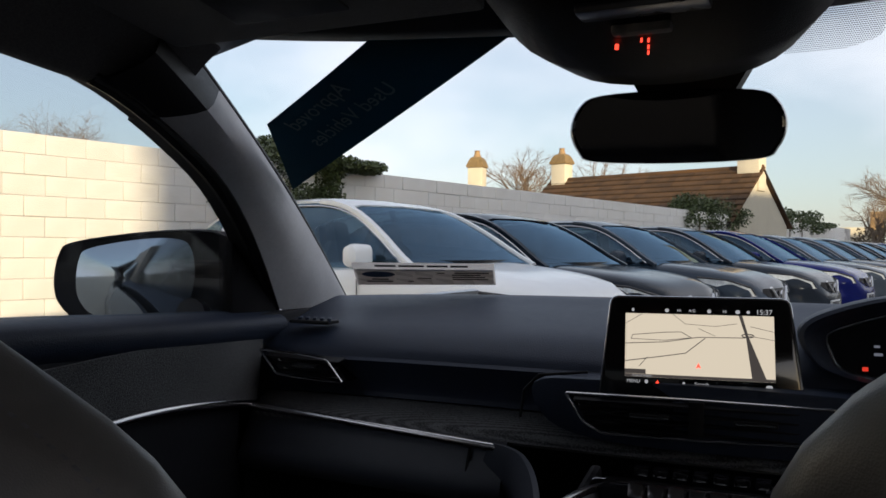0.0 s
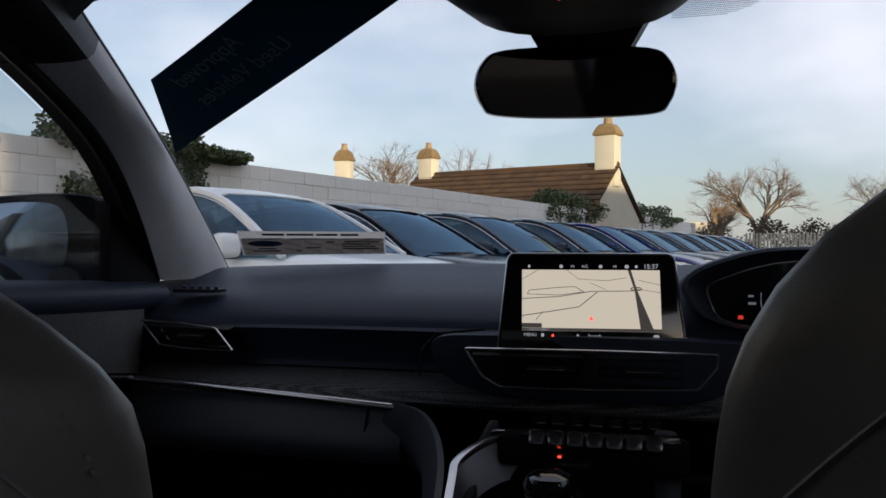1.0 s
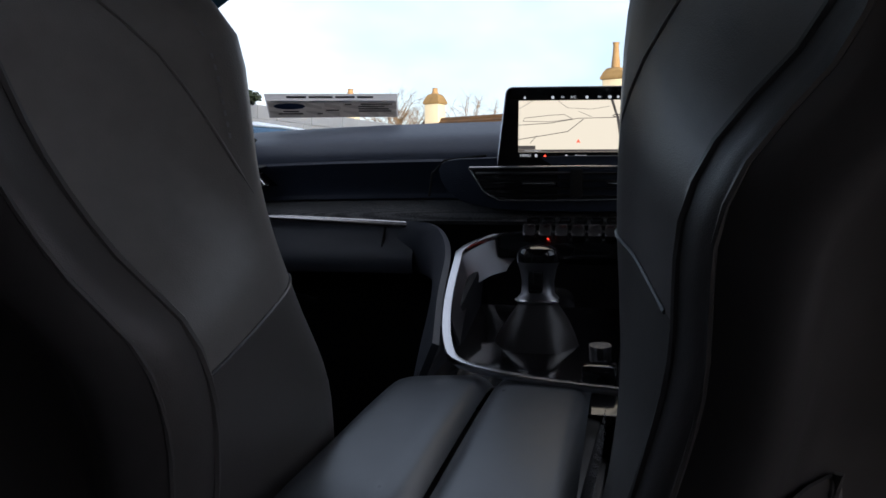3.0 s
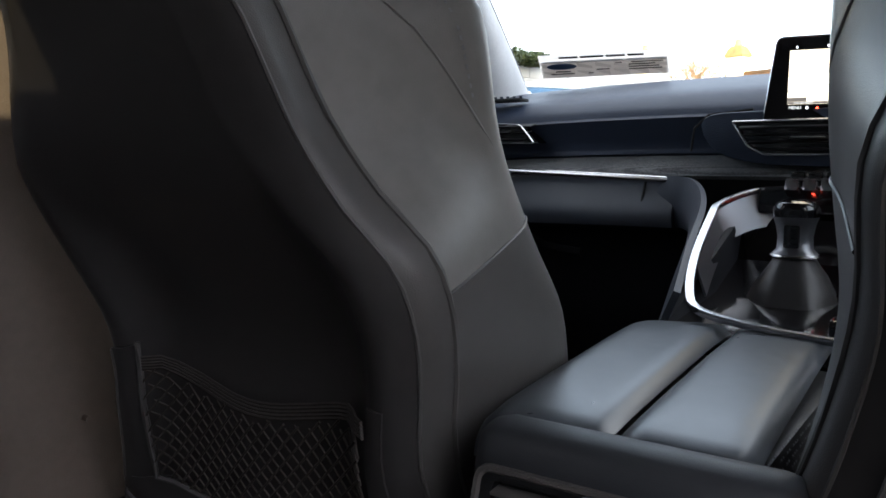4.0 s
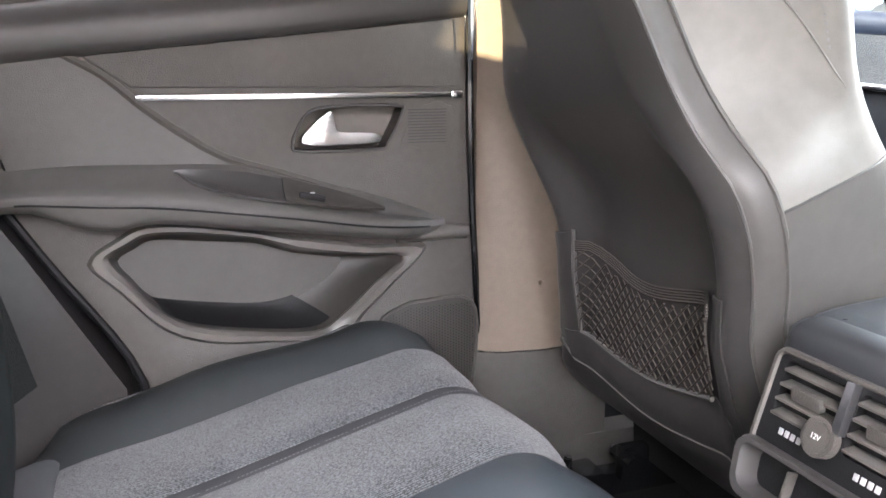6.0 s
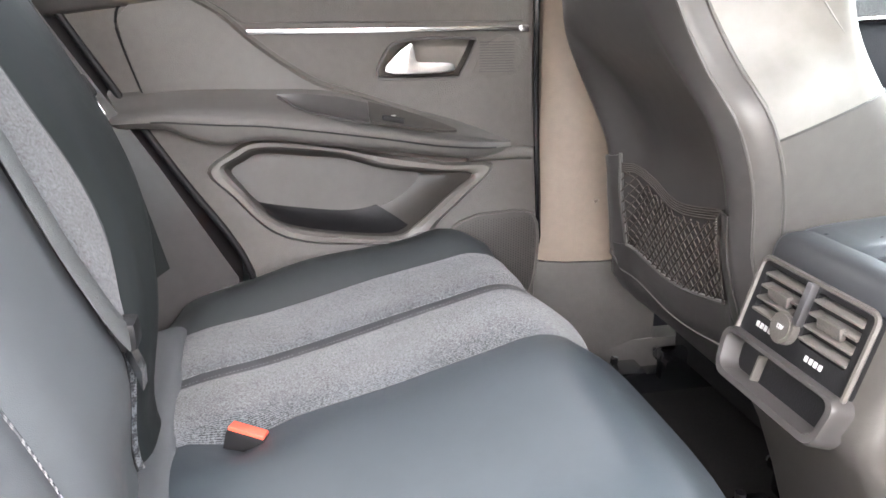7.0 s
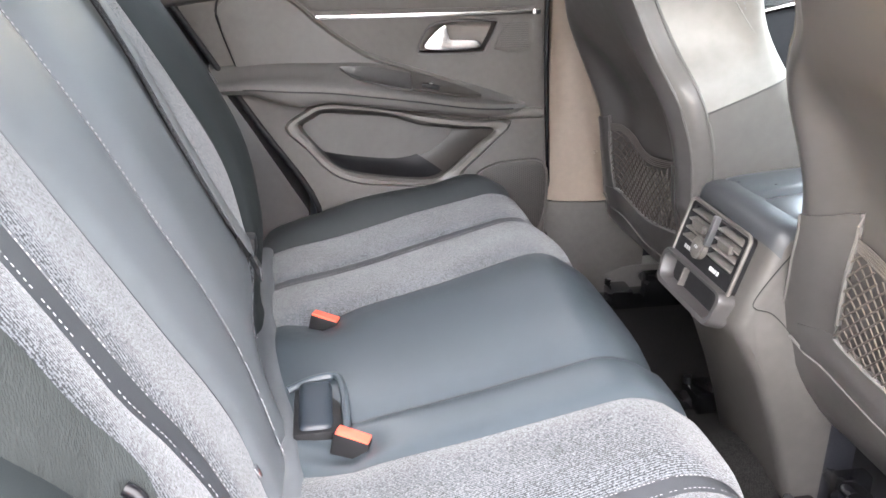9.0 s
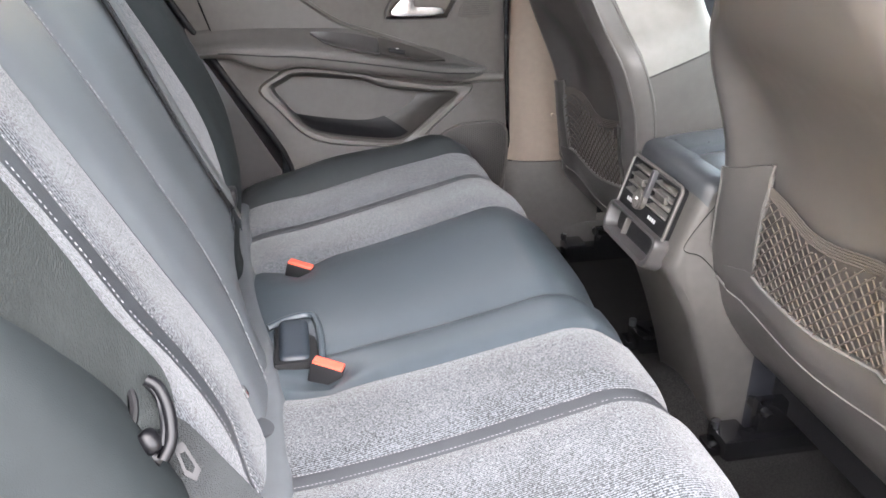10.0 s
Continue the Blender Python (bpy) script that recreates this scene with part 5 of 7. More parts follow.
# ---- centre console ----
con = thing("centre_console", (-0.03, 0.75, 0.36), "charcoal centre console with chrome surround and gear lever", "console")
side = [(0.43, 0.36), (0.43, 0.70), (0.66, 0.765), (0.74, 0.80), (0.98, 0.885), (1.05, 0.92), (1.12, 0.93), (1.16, 0.80), (1.20, 0.36)]
for x0, x1, nm in ((-0.135, -0.120, "console_wall"), (0.075, 0.105, "console_wall")):
    part(nm, plate(side, "x", x0, x1, (), 0.010), dash_low, con, "black console flank")
tray = [[(x, y, z) for x in (-0.125, -0.03, 0.080)] for y, z in ((0.68, 0.770), (0.72, 0.778), (0.90, 0.795), (1.00, 0.83), (1.03, 0.90))]
part("console_tray", thicken(sheet([smooth(r, 3) for r in tray]), 0.01), gloss_black, con, "gloss black console well")
part("console_core", box(-0.119, 0.074, 0.44, 0.67, 0.36, 0.745, 0.01), plastic, con)
arch_top = smooth([(-0.262, 1.106, 0.946), (-0.215, 1.075, 0.945), (-0.178, 1.02, 0.932), (-0.152, 0.95, 0.908), (-0.132, 0.84, 0.868), (-0.108, 0.73, 0.828)], 5)
arch_low = smooth([(-0.268, 1.112, 0.872), (-0.215, 1.09, 0.866), (-0.182, 1.03, 0.835), (-0.170, 0.95, 0.775), (-0.160, 0.84, 0.70), (-0.150, 0.73, 0.64)], 5)
part("console_arch", thicken(sheet([[a.lerp(b, f) + Vector((-0.012 * math.sin(math.pi * f), 0, 0)) for f in np.linspace(0, 1, 8)] for a, b in zip(arch_top, arch_low)]), 0.008), slate_skin, con, "slate-blue curved console arch")
ring = smooth([(0.085, 0.668, 0.806), (0.0, 0.678, 0.809), (-0.075, 0.700, 0.816), (-0.100, 0.735, 0.829), (-0.122, 0.82, 0.860), (-0.138, 0.93, 0.900), (-0.140, 0.965, 0.912), (-0.118, 1.000, 0.926), (-0.090, 1.020, 0.932), (-0.04, 1.028, 0.934), (0.06, 1.030, 0.936), (0.105, 1.020, 0.938)], 4)
part("chrome_surround", sweep(ring, 0.006, 8, flat=(0.0050, 0.0040)), chrome, con, "satin chrome console surround")
inner = [[p + Vector((0.012 if k else -0.004, 0, -0.004 - 0.045 * k)) for k in (0, 1)] for p in ring[16:40]]
part("inner_band", thicken(sheet(inner), 0.003), satin, con, "satin inner band")
for k in range(7):
    x = -0.054 + 0.0217 * k
    tg = part("toggle", box(x - 0.0088, x + 0.0088, 0.985, 1.02, 0.925, 0.943, 0.004, turn=Matrix.Rotation(radians(-25), 4, "X")), chrome, con, "chrome piano-key toggle")
    part("toggle_back", box(x - 0.0085, x + 0.0085, 1.02, 1.04, 0.948, 0.957, 0.003), gloss_black, con)
part("toggle_deck", box(-0.10, 0.115, 1.005, 1.06, 0.900, 0.936, 0.006), gloss_black, con)
part("shelf_back", box(-0.119, 0.074, 1.04, 1.07, 0.80, 0.93, 0.006), gloss_black, con)
part("indicator", box(-0.031, -0.027, 1.000, 1.003, 0.9150, 0.9168, 0), glow_red, con)
gx, gy = -0.029, 0.905
boot = []
for z, w, d in ((0.785, 0.060, 0.062), (0.795, 0.056, 0.058), (0.815, 0.047, 0.048), (0.835, 0.036, 0.038), (0.852, 0.025, 0.026), (0.858, 0.022, 0.022)):
    boot.append([(gx + w * (1 + 0.05 * math.sin(7 * t + z * 90)) * math.cos(t), gy + d * (1 + 0.05 * math.sin(5 * t)) * math.sin(t), z) for t in np.linspace(0, 2 * math.pi, 40, endpoint=False)])
gear = part("gear_lever", sheet(boot, True, False, True), leather_dark, con, "leather gear lever gaiter")
knob_rows = []
for z, w, d in ((0.855, 0.025, 0.024), (0.860, 0.026, 0.025), (0.866, 0.0205, 0.020), (0.880, 0.0195, 0.019), (0.895, 0.022, 0.022), (0.905, 0.0255, 0.026), (0.914, 0.026, 0.028), (0.922, 0.022, 0.024), (0.926, 0.012, 0.013)):
    knob_rows.append([(gx + w * math.copysign(abs(math.cos(t)) ** 0.75, math.cos(t)), gy + d * math.copysign(abs(math.sin(t)) ** 0.75, math.sin(t)), z) for t in np.linspace(0, 2 * math.pi, 28, endpoint=False)])
gk = part("gear_knob", sheet(knob_rows[:6], True, False, True), satin, gear, "satin metal gear knob")
part("knob_cap", sheet(knob_rows[5:], True, False, True), gloss_black, gear, "gloss black knob cap")
part("knob_window", box(gx - 0.009, gx + 0.009, gy - 0.024, gy - 0.016, 0.868, 0.896, 0.003), gloss_black, gear)
part("knob_ring", sweep([(gx + 0.027 * math.cos(t), gy + 0.026 * math.sin(t), 0.858) for t in np.linspace(0, 2 * math.pi, 24, endpoint=False)], 0.0022, 6, True), chrome, gear)
part("drive_switch", sweep([(0.055, 0.80, 0.79), (0.055, 0.795, 0.825)], 0.012, 14), chrome, con)
part("brake_switch", box(0.040, 0.075, 0.735, 0.770, 0.785, 0.815, 0.006), gloss_black, con)
console_skin = mat("console_skin", (0.062, 0.058, 0.054), 0.45, vary=0.16, scale=50, bump=0.12, bump_scale=800)
symbol_grey = mat("symbol_grey", (0.42, 0.42, 0.42), 0.6, vary=0.04)
# armrest lid in two halves, rear housing with vents
lid_prof = [(0.735, 0.788), (0.715, 0.802), (0.66, 0.806), (0.50, 0.802), (0.38, 0.796), (0.352, 0.786), (0.345, 0.770)]
for x0, x1, nm in ((-0.128, -0.031, "armrest_lid"), (-0.0265, 0.068, "armrest_lid")):
    rows = []
    for f in np.linspace(0, 1, 13):
        x = x0 + (x1 - x0) * f
        edge = 0.010 * (abs(2 * f - 1)) ** 8
        rows.append(smooth([(x - 0.016 * (y - 0.37) / 0.36, y - (0.03 * (1 - f) ** 2 if (x0 < -0.1 and y > 0.6) else 0), z - edge) for y, z in lid_prof], 3))
    part(nm, thicken(sheet(rows), 0.02), lid_leather, con, "padded blue-grey leather armrest lid")
part("armrest_box", box(-0.126, 0.066, 0.36, 0.71, 0.70, 0.776, 0.012), leather_dark, con)
for k in range(4):
    part("stitching", stitches([(0.0675, y, 0.782 - 0.008 * k) for y in np.linspace(0.37, 0.70, 40)], (1, 0, 0), 0.006, 0.001), thread, con)
rear = [(0.372, 0.786), (0.345, 0.795), (0.320, 0.790), (0.312, 0.768), (0.286, 0.684), (0.280, 0.668), (0.284, 0.650), (0.298, 0.625), (0.322, 0.58), (0.346, 0.52), (0.370, 0.45), (0.395, 0.36), (0.56, 0.36), (0.56, 0.70)]
hs = []
for x, s in ((-0.112, 0.012), (-0.106, 0.004), (-0.095, 0.0), (0.085, 0.0), (0.097, 0.004), (0.103, 0.012)):
    hs.append([(x, y + s, z - (s if z > 0.7 else 0)) for y, z in rear])
part("rear_housing", sheet(hs, True, False, True), console_skin, con, "charcoal rear console housing")
part("housing_top", thicken(sheet([[Vector(p) + Vector((0, -0.0012, 0.0025)) for p in smooth(r[:4], 3)] for r in hs]), 0.002), leather_strip, con, "smooth navy-black top of the rear housing")
FLANK_SEAM = [(0.1035, 0.346, 0.776), (0.1035, 0.318, 0.741), (0.1035, 0.296, 0.706), (0.1035, 0.300, 0.694), (0.1035, 0.322, 0.686), (0.1035, 0.350, 0.657), (0.1035, 0.362, 0.632)]
RV = Matrix.Translation((-0.012, 0.2995, 0.7315)) @ Matrix.Rotation(radians(-17), 4, "X")


def on_rear(bm):
    bmesh.ops.transform(bm, matrix=RV, verts=bm.verts)
    return bm


bez = rounded(0.160, 0.080, 0.007)
slots = [rounded(0.064, 0.046, 0.004, 4, -0.038, 0.012), rounded(0.064, 0.050, 0.004, 4, 0.038, 0.010)]
rv = part("rear_vent", on_rear(plate(bez, "y", -0.010, 0.002, slots, 0.0015)), plastic_black, con, "rear air vent panel with twin outlets")
part("bezel", on_rear(sweep([(a, -0.010, b) for a, b in rounded(0.164, 0.084, 0.009)], 0.0030, 6, True, up=(0, 1, 0))), plastic, rv, "satin grey bezel")
part("vent_well", on_rear(box(-0.074, 0.074, -0.001, 0.0015, -0.02, 0.037, 0)), plastic_black, rv)
for sx in (-0.038, 0.038):
    for k in range(4):
        z = -0.009 + 0.0125 * k
        part("blade", on_rear(box(sx - 0.032, sx + 0.032, -0.0125, 0.000, z - 0.0013, z + 0.0013, 0.0006, turn=Matrix.Rotation(radians(22), 4, "X"))), frame_plastic, rv)
    part("slider", on_rear(box(sx - 0.016, sx + 0.016, -0.015, -0.008, 0.006, 0.018, 0.002, turn=Matrix.Rotation(radians(20), 4, "X"))), plastic, rv)
part("vent_divider", on_rear(box(-0.004, 0.004, -0.018, -0.008, -0.002, 0.040, 0.001)), satin, rv)
part("power_socket", on_rear(joined(sweep([(-0.013, -0.010, -0.010), (-0.013, -0.018, -0.010)], 0.0160, 24), sweep([(-0.013, -0.018, -0.010), (-0.013, -0.0195, -0.010)], 0.0125, 24))), plastic, rv, "round 12 V socket cap")
words("12V", 0.0062, white_print, RV @ Matrix.Rotation(radians(90), 4, "X") @ Matrix.Translation((-0.013, -0.010, 0.0198)), rv, "socket_text")
for x, dz in ((-0.044, 0.004), (0.034, 0.002)):
    part("symbol_bar", on_rear(joined(*[box(x - 0.012 + 0.0065 * k, x - 0.0078 + 0.0065 * k, -0.0112, -0.0098, -0.029 + dz, -0.0235 + dz, 0.0005) for k in range(4)])), symbol_grey, rv, "white airflow symbols")
part("flank_seam", sweep(smooth(FLANK_SEAM, 4), 0.0007, 5), plastic_black, con)
lip = lambda k, w, h, r, c: [(a * (1 + 2.2 * (b + 0.0615)) * k, b) for a, b in rounded(w, h, r, 5, 0.0, c)]
tray_rows = [[(a, y, b) for a, b in loop] for loop, y in ((lip(1.0, 0.172, 0.052, 0.015, -0.0620), 0.004), (lip(1.0, 0.172, 0.052, 0.015, -0.0620), -0.016), (lip(1.0, 0.168, 0.048, 0.014, -0.0620), -0.021), (lip(1.0, 0.154, 0.038, 0.011, -0.0605), -0.021), (lip(1.0, 0.150, 0.035, 0.010, -0.0605), -0.016), (lip(1.0, 0.144, 0.030, 0.009, -0.0600), -0.0015))]
part("cubby_rim", on_rear(sheet(tray_rows, True)), leather_dark, con, "moulded satin cubby rim")
# shallow back plate coloured black to stand for shade deep inside
part("cubby", on_rear(plate(lip(1.0, 0.144, 0.030, 0.009, -0.0600), "y", -0.0022, 0.001)), plastic_black, con, "cubby back, blackened for the shade of a deep recess")
part("cubby_tab", on_rear(box(-0.034, -0.031, -0.012, -0.002, -0.0745, -0.048, 0.001)), plastic, con)
tagged(con)

# ---- windscreen, pillars, front door, mirrors ----
def screen_point(x, f, off=0.0):
    """f 0 at the dash, 1 at the header."""
    y = 1.50 - 0.575 * f + 0.10 * (1 - (x / 0.72) ** 2) * (1 - 0.25 * f)
    z = 1.105 + 0.355 * f + 0.02 * math.sin(math.pi * f)
    return Vector((x * (1 - 0.115 * f), y - off * 0.5, z - off))


ws = part("windscreen", thicken(sheet([[screen_point(x, f) for x in np.linspace(-0.73, 0.73, 21)] for f in np.linspace(0, 1.08, 12)]), 0.004), window_glass, None)
ws.visible_shadow = False
tagged(ws, "clear curved windscreen with a dark shade band", "windscreen", kind="structure")
header = [[(x, 0.885 + 0.085 * (1 - (x / 0.66) ** 2) + dy, 1.505 - 0.034 * (1 - (x / 0.66) ** 2) + dz) for dy, dz in ((-0.10, 0.045), (-0.04, 0.012), (0.0, -0.014), (0.03, -0.018), (0.06, 0.0), (0.05, 0.03))] for x in np.linspace(-0.66, 0.66, 21)]
solid("header_trim", thicken(sheet(header), 0.006), plastic_black, "black trim along the windscreen header", "trim", kind="structure")


window_edge = curve1([(0.68, 1.408), (0.765, 1.388), (0.88, 1.345), (0.98, 1.297), (1.08, 1.225), (1.195, 1.12), (1.23, 1.085)])


def a_pillar(s, name):
    rows = []
    for f in np.linspace(-0.05, 1.12, 16):
        p = screen_point(s * (0.735 - 0.024 * max(0, f)), f)
        qy = 1.195 - 0.43 * f
        q = Vector((s * (0.735 - 0.369 * (window_edge(qy) - 1.098)), qy + 0.05, window_edge(qy)))
        mid = p.lerp(q, 0.55) + Vector((-s * (0.022 + 0.022 * f), 0, -0.012))
        rows.append([p + Vector((s * 0.03, 0.02, 0.015)), p + Vector((0, 0.005, 0)), p + Vector((-s * 0.016, -0.014, -0.006)), mid, q + Vector((-s * 0.010, 0.012, -0.002)), q, q + Vector((s * 0.04, 0.0, 0.0))])
    return rows


for s, nm in ((-1, "pillar_front_left"), (1, "pillar_front_right")):
    rows = a_pillar(s, nm)
    k = 13
    solid(nm + "_edge", thicken(sheet([smooth(r, 3)[13:] for r in rows[:k]]), 0.004), plastic_black, "dark inner edge of the windscreen pillar", "pillar trim", kind="structure")
    solid(nm, thicken(sheet([smooth(r, 3)[:14] for r in rows[:k]]), 0.004), pillar_cloth, "pale grey windscreen pillar trim", "pillar trim", kind="structure")
    solid(nm + "_seal", sweep([r[1] + Vector((0, 0.002, -0.003)) for r in rows], 0.007, 8), plastic_black, "black windscreen seal", "seal", kind="structure")
    solid(nm + "_frame", sweep([r[5] + Vector((s * 0.010, 0.002, 0.002)) for r in rows], 0.011, 8), plastic_black, "black door frame seal", "seal", kind="structure")
    solid(nm + "_head", thicken(sheet([smooth(r, 3) for r in rows[k - 1:]]), 0.004), plastic_black, "dark upper pillar trim", "pillar trim", kind="structure")
    rail = [[(s * (x - 0.04), y, z + d) for x, d in ((0.60, 0.03), (0.645, -0.005), (0.665, -0.045), (0.685, -0.05), (0.72, -0.02))] for y, z in ((0.90, 1.43), (0.80, 1.448), (0.5, 1.475), (0.0, 1.47), (-0.6, 1.46))]
    solid("roof_rail_trim", thicken(sheet([smooth(r, 3) for r in rail]), 0.006), headlining, "dark cloth roof side trim", "trim", kind="structure")

mirror_black = mat("matt_mirror_black", (0.008, 0.008, 0.009), 0.75, spec=0.12, vary=0.2)
fd = thing("front_door", (-0.75, 0.85, 0.40), "closed charcoal front passenger door with cloth insert and chrome strip", "car door", kind="structure")
waist = curve1([(0.45, 1.118), (0.75, 1.112), (1.0, 1.100), (1.25, 1.090)])
part("inner_panel", plate([(0.48, 0.40), (0.46, 1.10)] + [(y, waist(y) - 0.02) for y in np.linspace(0.5, 1.18, 8)] + [(1.16, 0.90), (1.10, 0.40)], "x", -0.80, -0.705, (), 0.006), dash_low, fd)
part("cloth_insert", plate([(0.50, 1.045), (0.80, 1.062), (1.05, 1.076), (1.185, 1.082), (1.165, 0.958), (1.0, 0.975), (0.85, 0.978), (0.50, 0.955)], "x", -0.7045, -0.696, (), 0.003), dash_cloth, fd, "dark grey cloth door insert")
part("sill", thicken(sheet([smooth([(-0.704 + dx, y, waist(y) + dz) for dx, dz in ((0.0, -0.045), (0.012, -0.03), (0.012, -0.008), (-0.01, 0.004), (-0.06, 0.008), (-0.12, 0.0))], 3) for y in np.linspace(0.46, 1.24, 10)]), 0.006), dash_skin, fd, "navy window sill")
part("trim_strip", sweep(smooth([(-0.692, 0.50, 0.915), (-0.692, 0.70, 0.957), (-0.692, 0.82, 0.976), (-0.692, 0.95, 0.978), (-0.694, 1.08, 0.966), (-0.696, 1.165, 0.952)], 4), 0.0070, 12), chrome, fd, "satin chrome strip")
part("quarter_trim", plate([(1.135, 1.085), (1.135, 1.225), (1.165, 1.205), (1.25, 1.115), (1.26, 1.085)], "x", -0.755, -0.725, (), 0.003), mirror_black, fd, "black triangular mirror trim")

wm = thing("wing_mirror", (-0.90, 1.08, 1.07), "black door mirror with sky reflected in its glass", "wing mirror")
MM = Matrix.Translation((-0.872, 1.095, 1.155)) @ Matrix.Rotation(radians(28), 4, "Z")
loop = [(-0.135, -0.01), (-0.128, 0.038), (-0.105, 0.058), (0.0, 0.075), (0.085, 0.078), (0.125, 0.062), (0.135, 0.0), (0.11, -0.075), (0.085, -0.092), (0.0, -0.088), (-0.09, -0.072), (-0.125, -0.045)]
LP = smooth([(a * 1.09 + 0.010, 0, b) for a, b in loop], 4, True)
shell_rows = [[MM @ Vector((p.x * k, y, p.z * k)) for p in LP] for y, k in ((-0.018, 0.94), (-0.022, 0.985), (-0.010, 1.02), (0.02, 1.03), (0.06, 0.95), (0.095, 0.75), (0.11, 0.4))]
part("housing", sheet(shell_rows, True, False, False), mirror_black, wm, "black mirror housing")
GM = MM @ Matrix.Translation((-0.012, -0.036, 0.0)) @ Matrix.Rotation(radians(-1), 4, "Z") @ Matrix.Rotation(radians(-0.5), 4, "X")
gsh = sheet([[GM @ Vector((p.x * 0.635 * k, 0.008 * k * k, p.z * 0.83 * k)) for p in LP] for k in (1.0, 0.85, 0.7, 0.55, 0.4, 0.25, 0.12, 0.01)], True)
bmesh.ops.recalc_face_normals(gsh, faces=gsh.faces)
rim_face = bmesh.new()
rim_face.faces.new([rim_face.verts.new(MM @ Vector((p.x * 0.955, -0.021, p.z * 0.955))) for p in LP])
part("bezel", thicken(rim_face, -0.003), mirror_black, wm)
part("glass", gsh, mirror_glass, wm, "convex mirror glass")
part("arm", sweep([MM @ Vector((0.10, 0.03, -0.06)), (-0.78, 1.10, 1.10)], 0.025, 10), plastic_black, wm)

# rear-view mirror and overhead console
rm = thing("rear_view_mirror", (-0.01, 0.97, 1.40), "black rear-view mirror hung from the windscreen", "mirror")
RM = Matrix.Translation((-0.011, 0.969, 1.336)) @ Matrix.Rotation(radians(9), 4, "Z") @ Matrix.Rotation(radians(6), 4, "X")
mo = [(-0.110, 0.0), (-0.101, 0.024), (-0.078, 0.036), (0.0, 0.039), (0.078, 0.036), (0.101, 0.024), (0.110, 0.0), (0.102, -0.024), (0.084, -0.035), (0.0, -0.038), (-0.084, -0.035), (-0.102, -0.024)]
ML = smooth([(a, 0, b) for a, b in mo], 4, True)
part("housing", sheet([[RM @ Vector((p.x * k, y, p.z * k)) for p in ML] for y, k in ((-0.008, 0.95), (-0.011, 0.98), (-0.006, 1.0), (0.012, 1.0), (0.03, 0.85), (0.036, 0.5))], True), gloss_black, rm)
g2 = bmesh.new()
g2.faces.new([g2.verts.new(RM @ Vector((p.x * 0.955, -0.0075, p.z * 0.955))) for p in ML])
# low mirror colour stands for the dark cabin it would reflect
part("glass", g2, mat("dark_reflection_mirror", (0.10, 0.10, 0.105), 0.02, 1.0, vary=0.01), rm, "mirror glass, dark cabin reflection put in its colour", True)
part("stalk", sheet([[(x, y, z) for x, y in ((-w, yy - 0.012), (w, yy - 0.012), (w, yy + 0.02), (-w, yy + 0.02))] for w, yy, z in ((0.038, 0.985, 1.36), (0.050, 0.985, 1.375), (0.070, 0.985, 1.41), (0.075, 0.98, 1.46))], True, False, True), plastic_black, rm)
oc = thing("overhead_console", (0, 0.80, 1.45), "black overhead console with red warning lights", "overhead console")
orow = []
for y, w, zb in ((0.60, 0.14, 1.462), (0.64, 0.15, 1.425), (0.72, 0.150, 1.392), (0.80, 0.142, 1.364), (0.86, 0.125, 1.362), (0.90, 0.105, 1.385), (0.93, 0.09, 1.44)):
    orow.append(smooth([(-w - 0.03, y, 1.475), (-w, y, zb + 0.05), (-w * 0.72, y, zb + 0.014), (-w * 0.3, y, zb), (w * 0.3, y, zb), (w * 0.72, y, zb + 0.014), (w, y, zb + 0.05), (w + 0.03, y, 1.475)], 3))
part("body", sheet(orow), plastic_black, oc)
part("display", box(-0.042, 0.028, 0.775, 0.787, 1.372, 1.394, 0.004, turn=Matrix.Rotation(radians(-35), 4, "X")), gloss_black, oc)
for dx, dy, r in ((-0.030, 0.7625, 0.0017), (-0.0085, 0.7560, 0.0009), (-0.003, 0.7570, 0.0009), (-0.0046, 0.7660, 0.0009), (-0.006, 0.7740, 0.0009)):
    z = 1.378 - 0.35 * (dy - 0.76)
    part("red_light", sweep([(dx, dy + 0.001, z + 0.003), (dx, dy - 0.0015, z - 0.0045)], r, 8), glow_red, oc)
part("lens", box(-0.05, 0.05, 0.695, 0.725, 1.386, 1.395, 0.004), chrome_dark, oc)
part("map_light", box(-0.03, 0.018, 0.735, 0.750, 1.378, 1.389, 0.004), plastic_grey, oc)
sv = thing("sun_visor", (-0.38, 0.75, 1.465), "dark folded sun visor under the headlining", "sun visor")
part("board", box(-0.58, -0.18, 0.66, 0.85, 1.458, 1.472, 0.008, turn=Matrix.Rotation(radians(-8), 4, "X")), headlining, sv)
part("mirror_flap", box(-0.45, -0.31, 0.70, 0.80, 1.4545, 1.4585, 0.003, turn=Matrix.Rotation(radians(-8), 4, "X")), plastic_black, sv)
part("hinge", sweep([(-0.56, 0.84, 1.475), (-0.20, 0.84, 1.475)], 0.006, 8), plastic_black, sv)
dots_bm = bmesh.new()
for i in range(46):
    for j in range(24):
        f, x = 0.895 + 0.0048 * j, 0.105 + 0.0026 * i + (0.0013 if j % 2 else 0)
        if x > 0.225 - 0.02 * (1 - j / 24) - 0.03 * max(0.0, (6 - j) / 6) ** 2:
            continue
        r = 0.00085 + 0.00035 * j / 24
        a0, b0, c0 = screen_point(x, f, 0.004), screen_point(x + r, f, 0.004), screen_point(x, f + r * 1.7, 0.004)
        dots_bm.faces.new([dots_bm.verts.new(a0 + (b0 - a0) * math.cos(t) + (c0 - a0) * math.sin(t)) for t in np.linspace(0, 2 * math.pi, 6, endpoint=False)])
dot = part("dot_band", dots_bm, plastic_black, None)
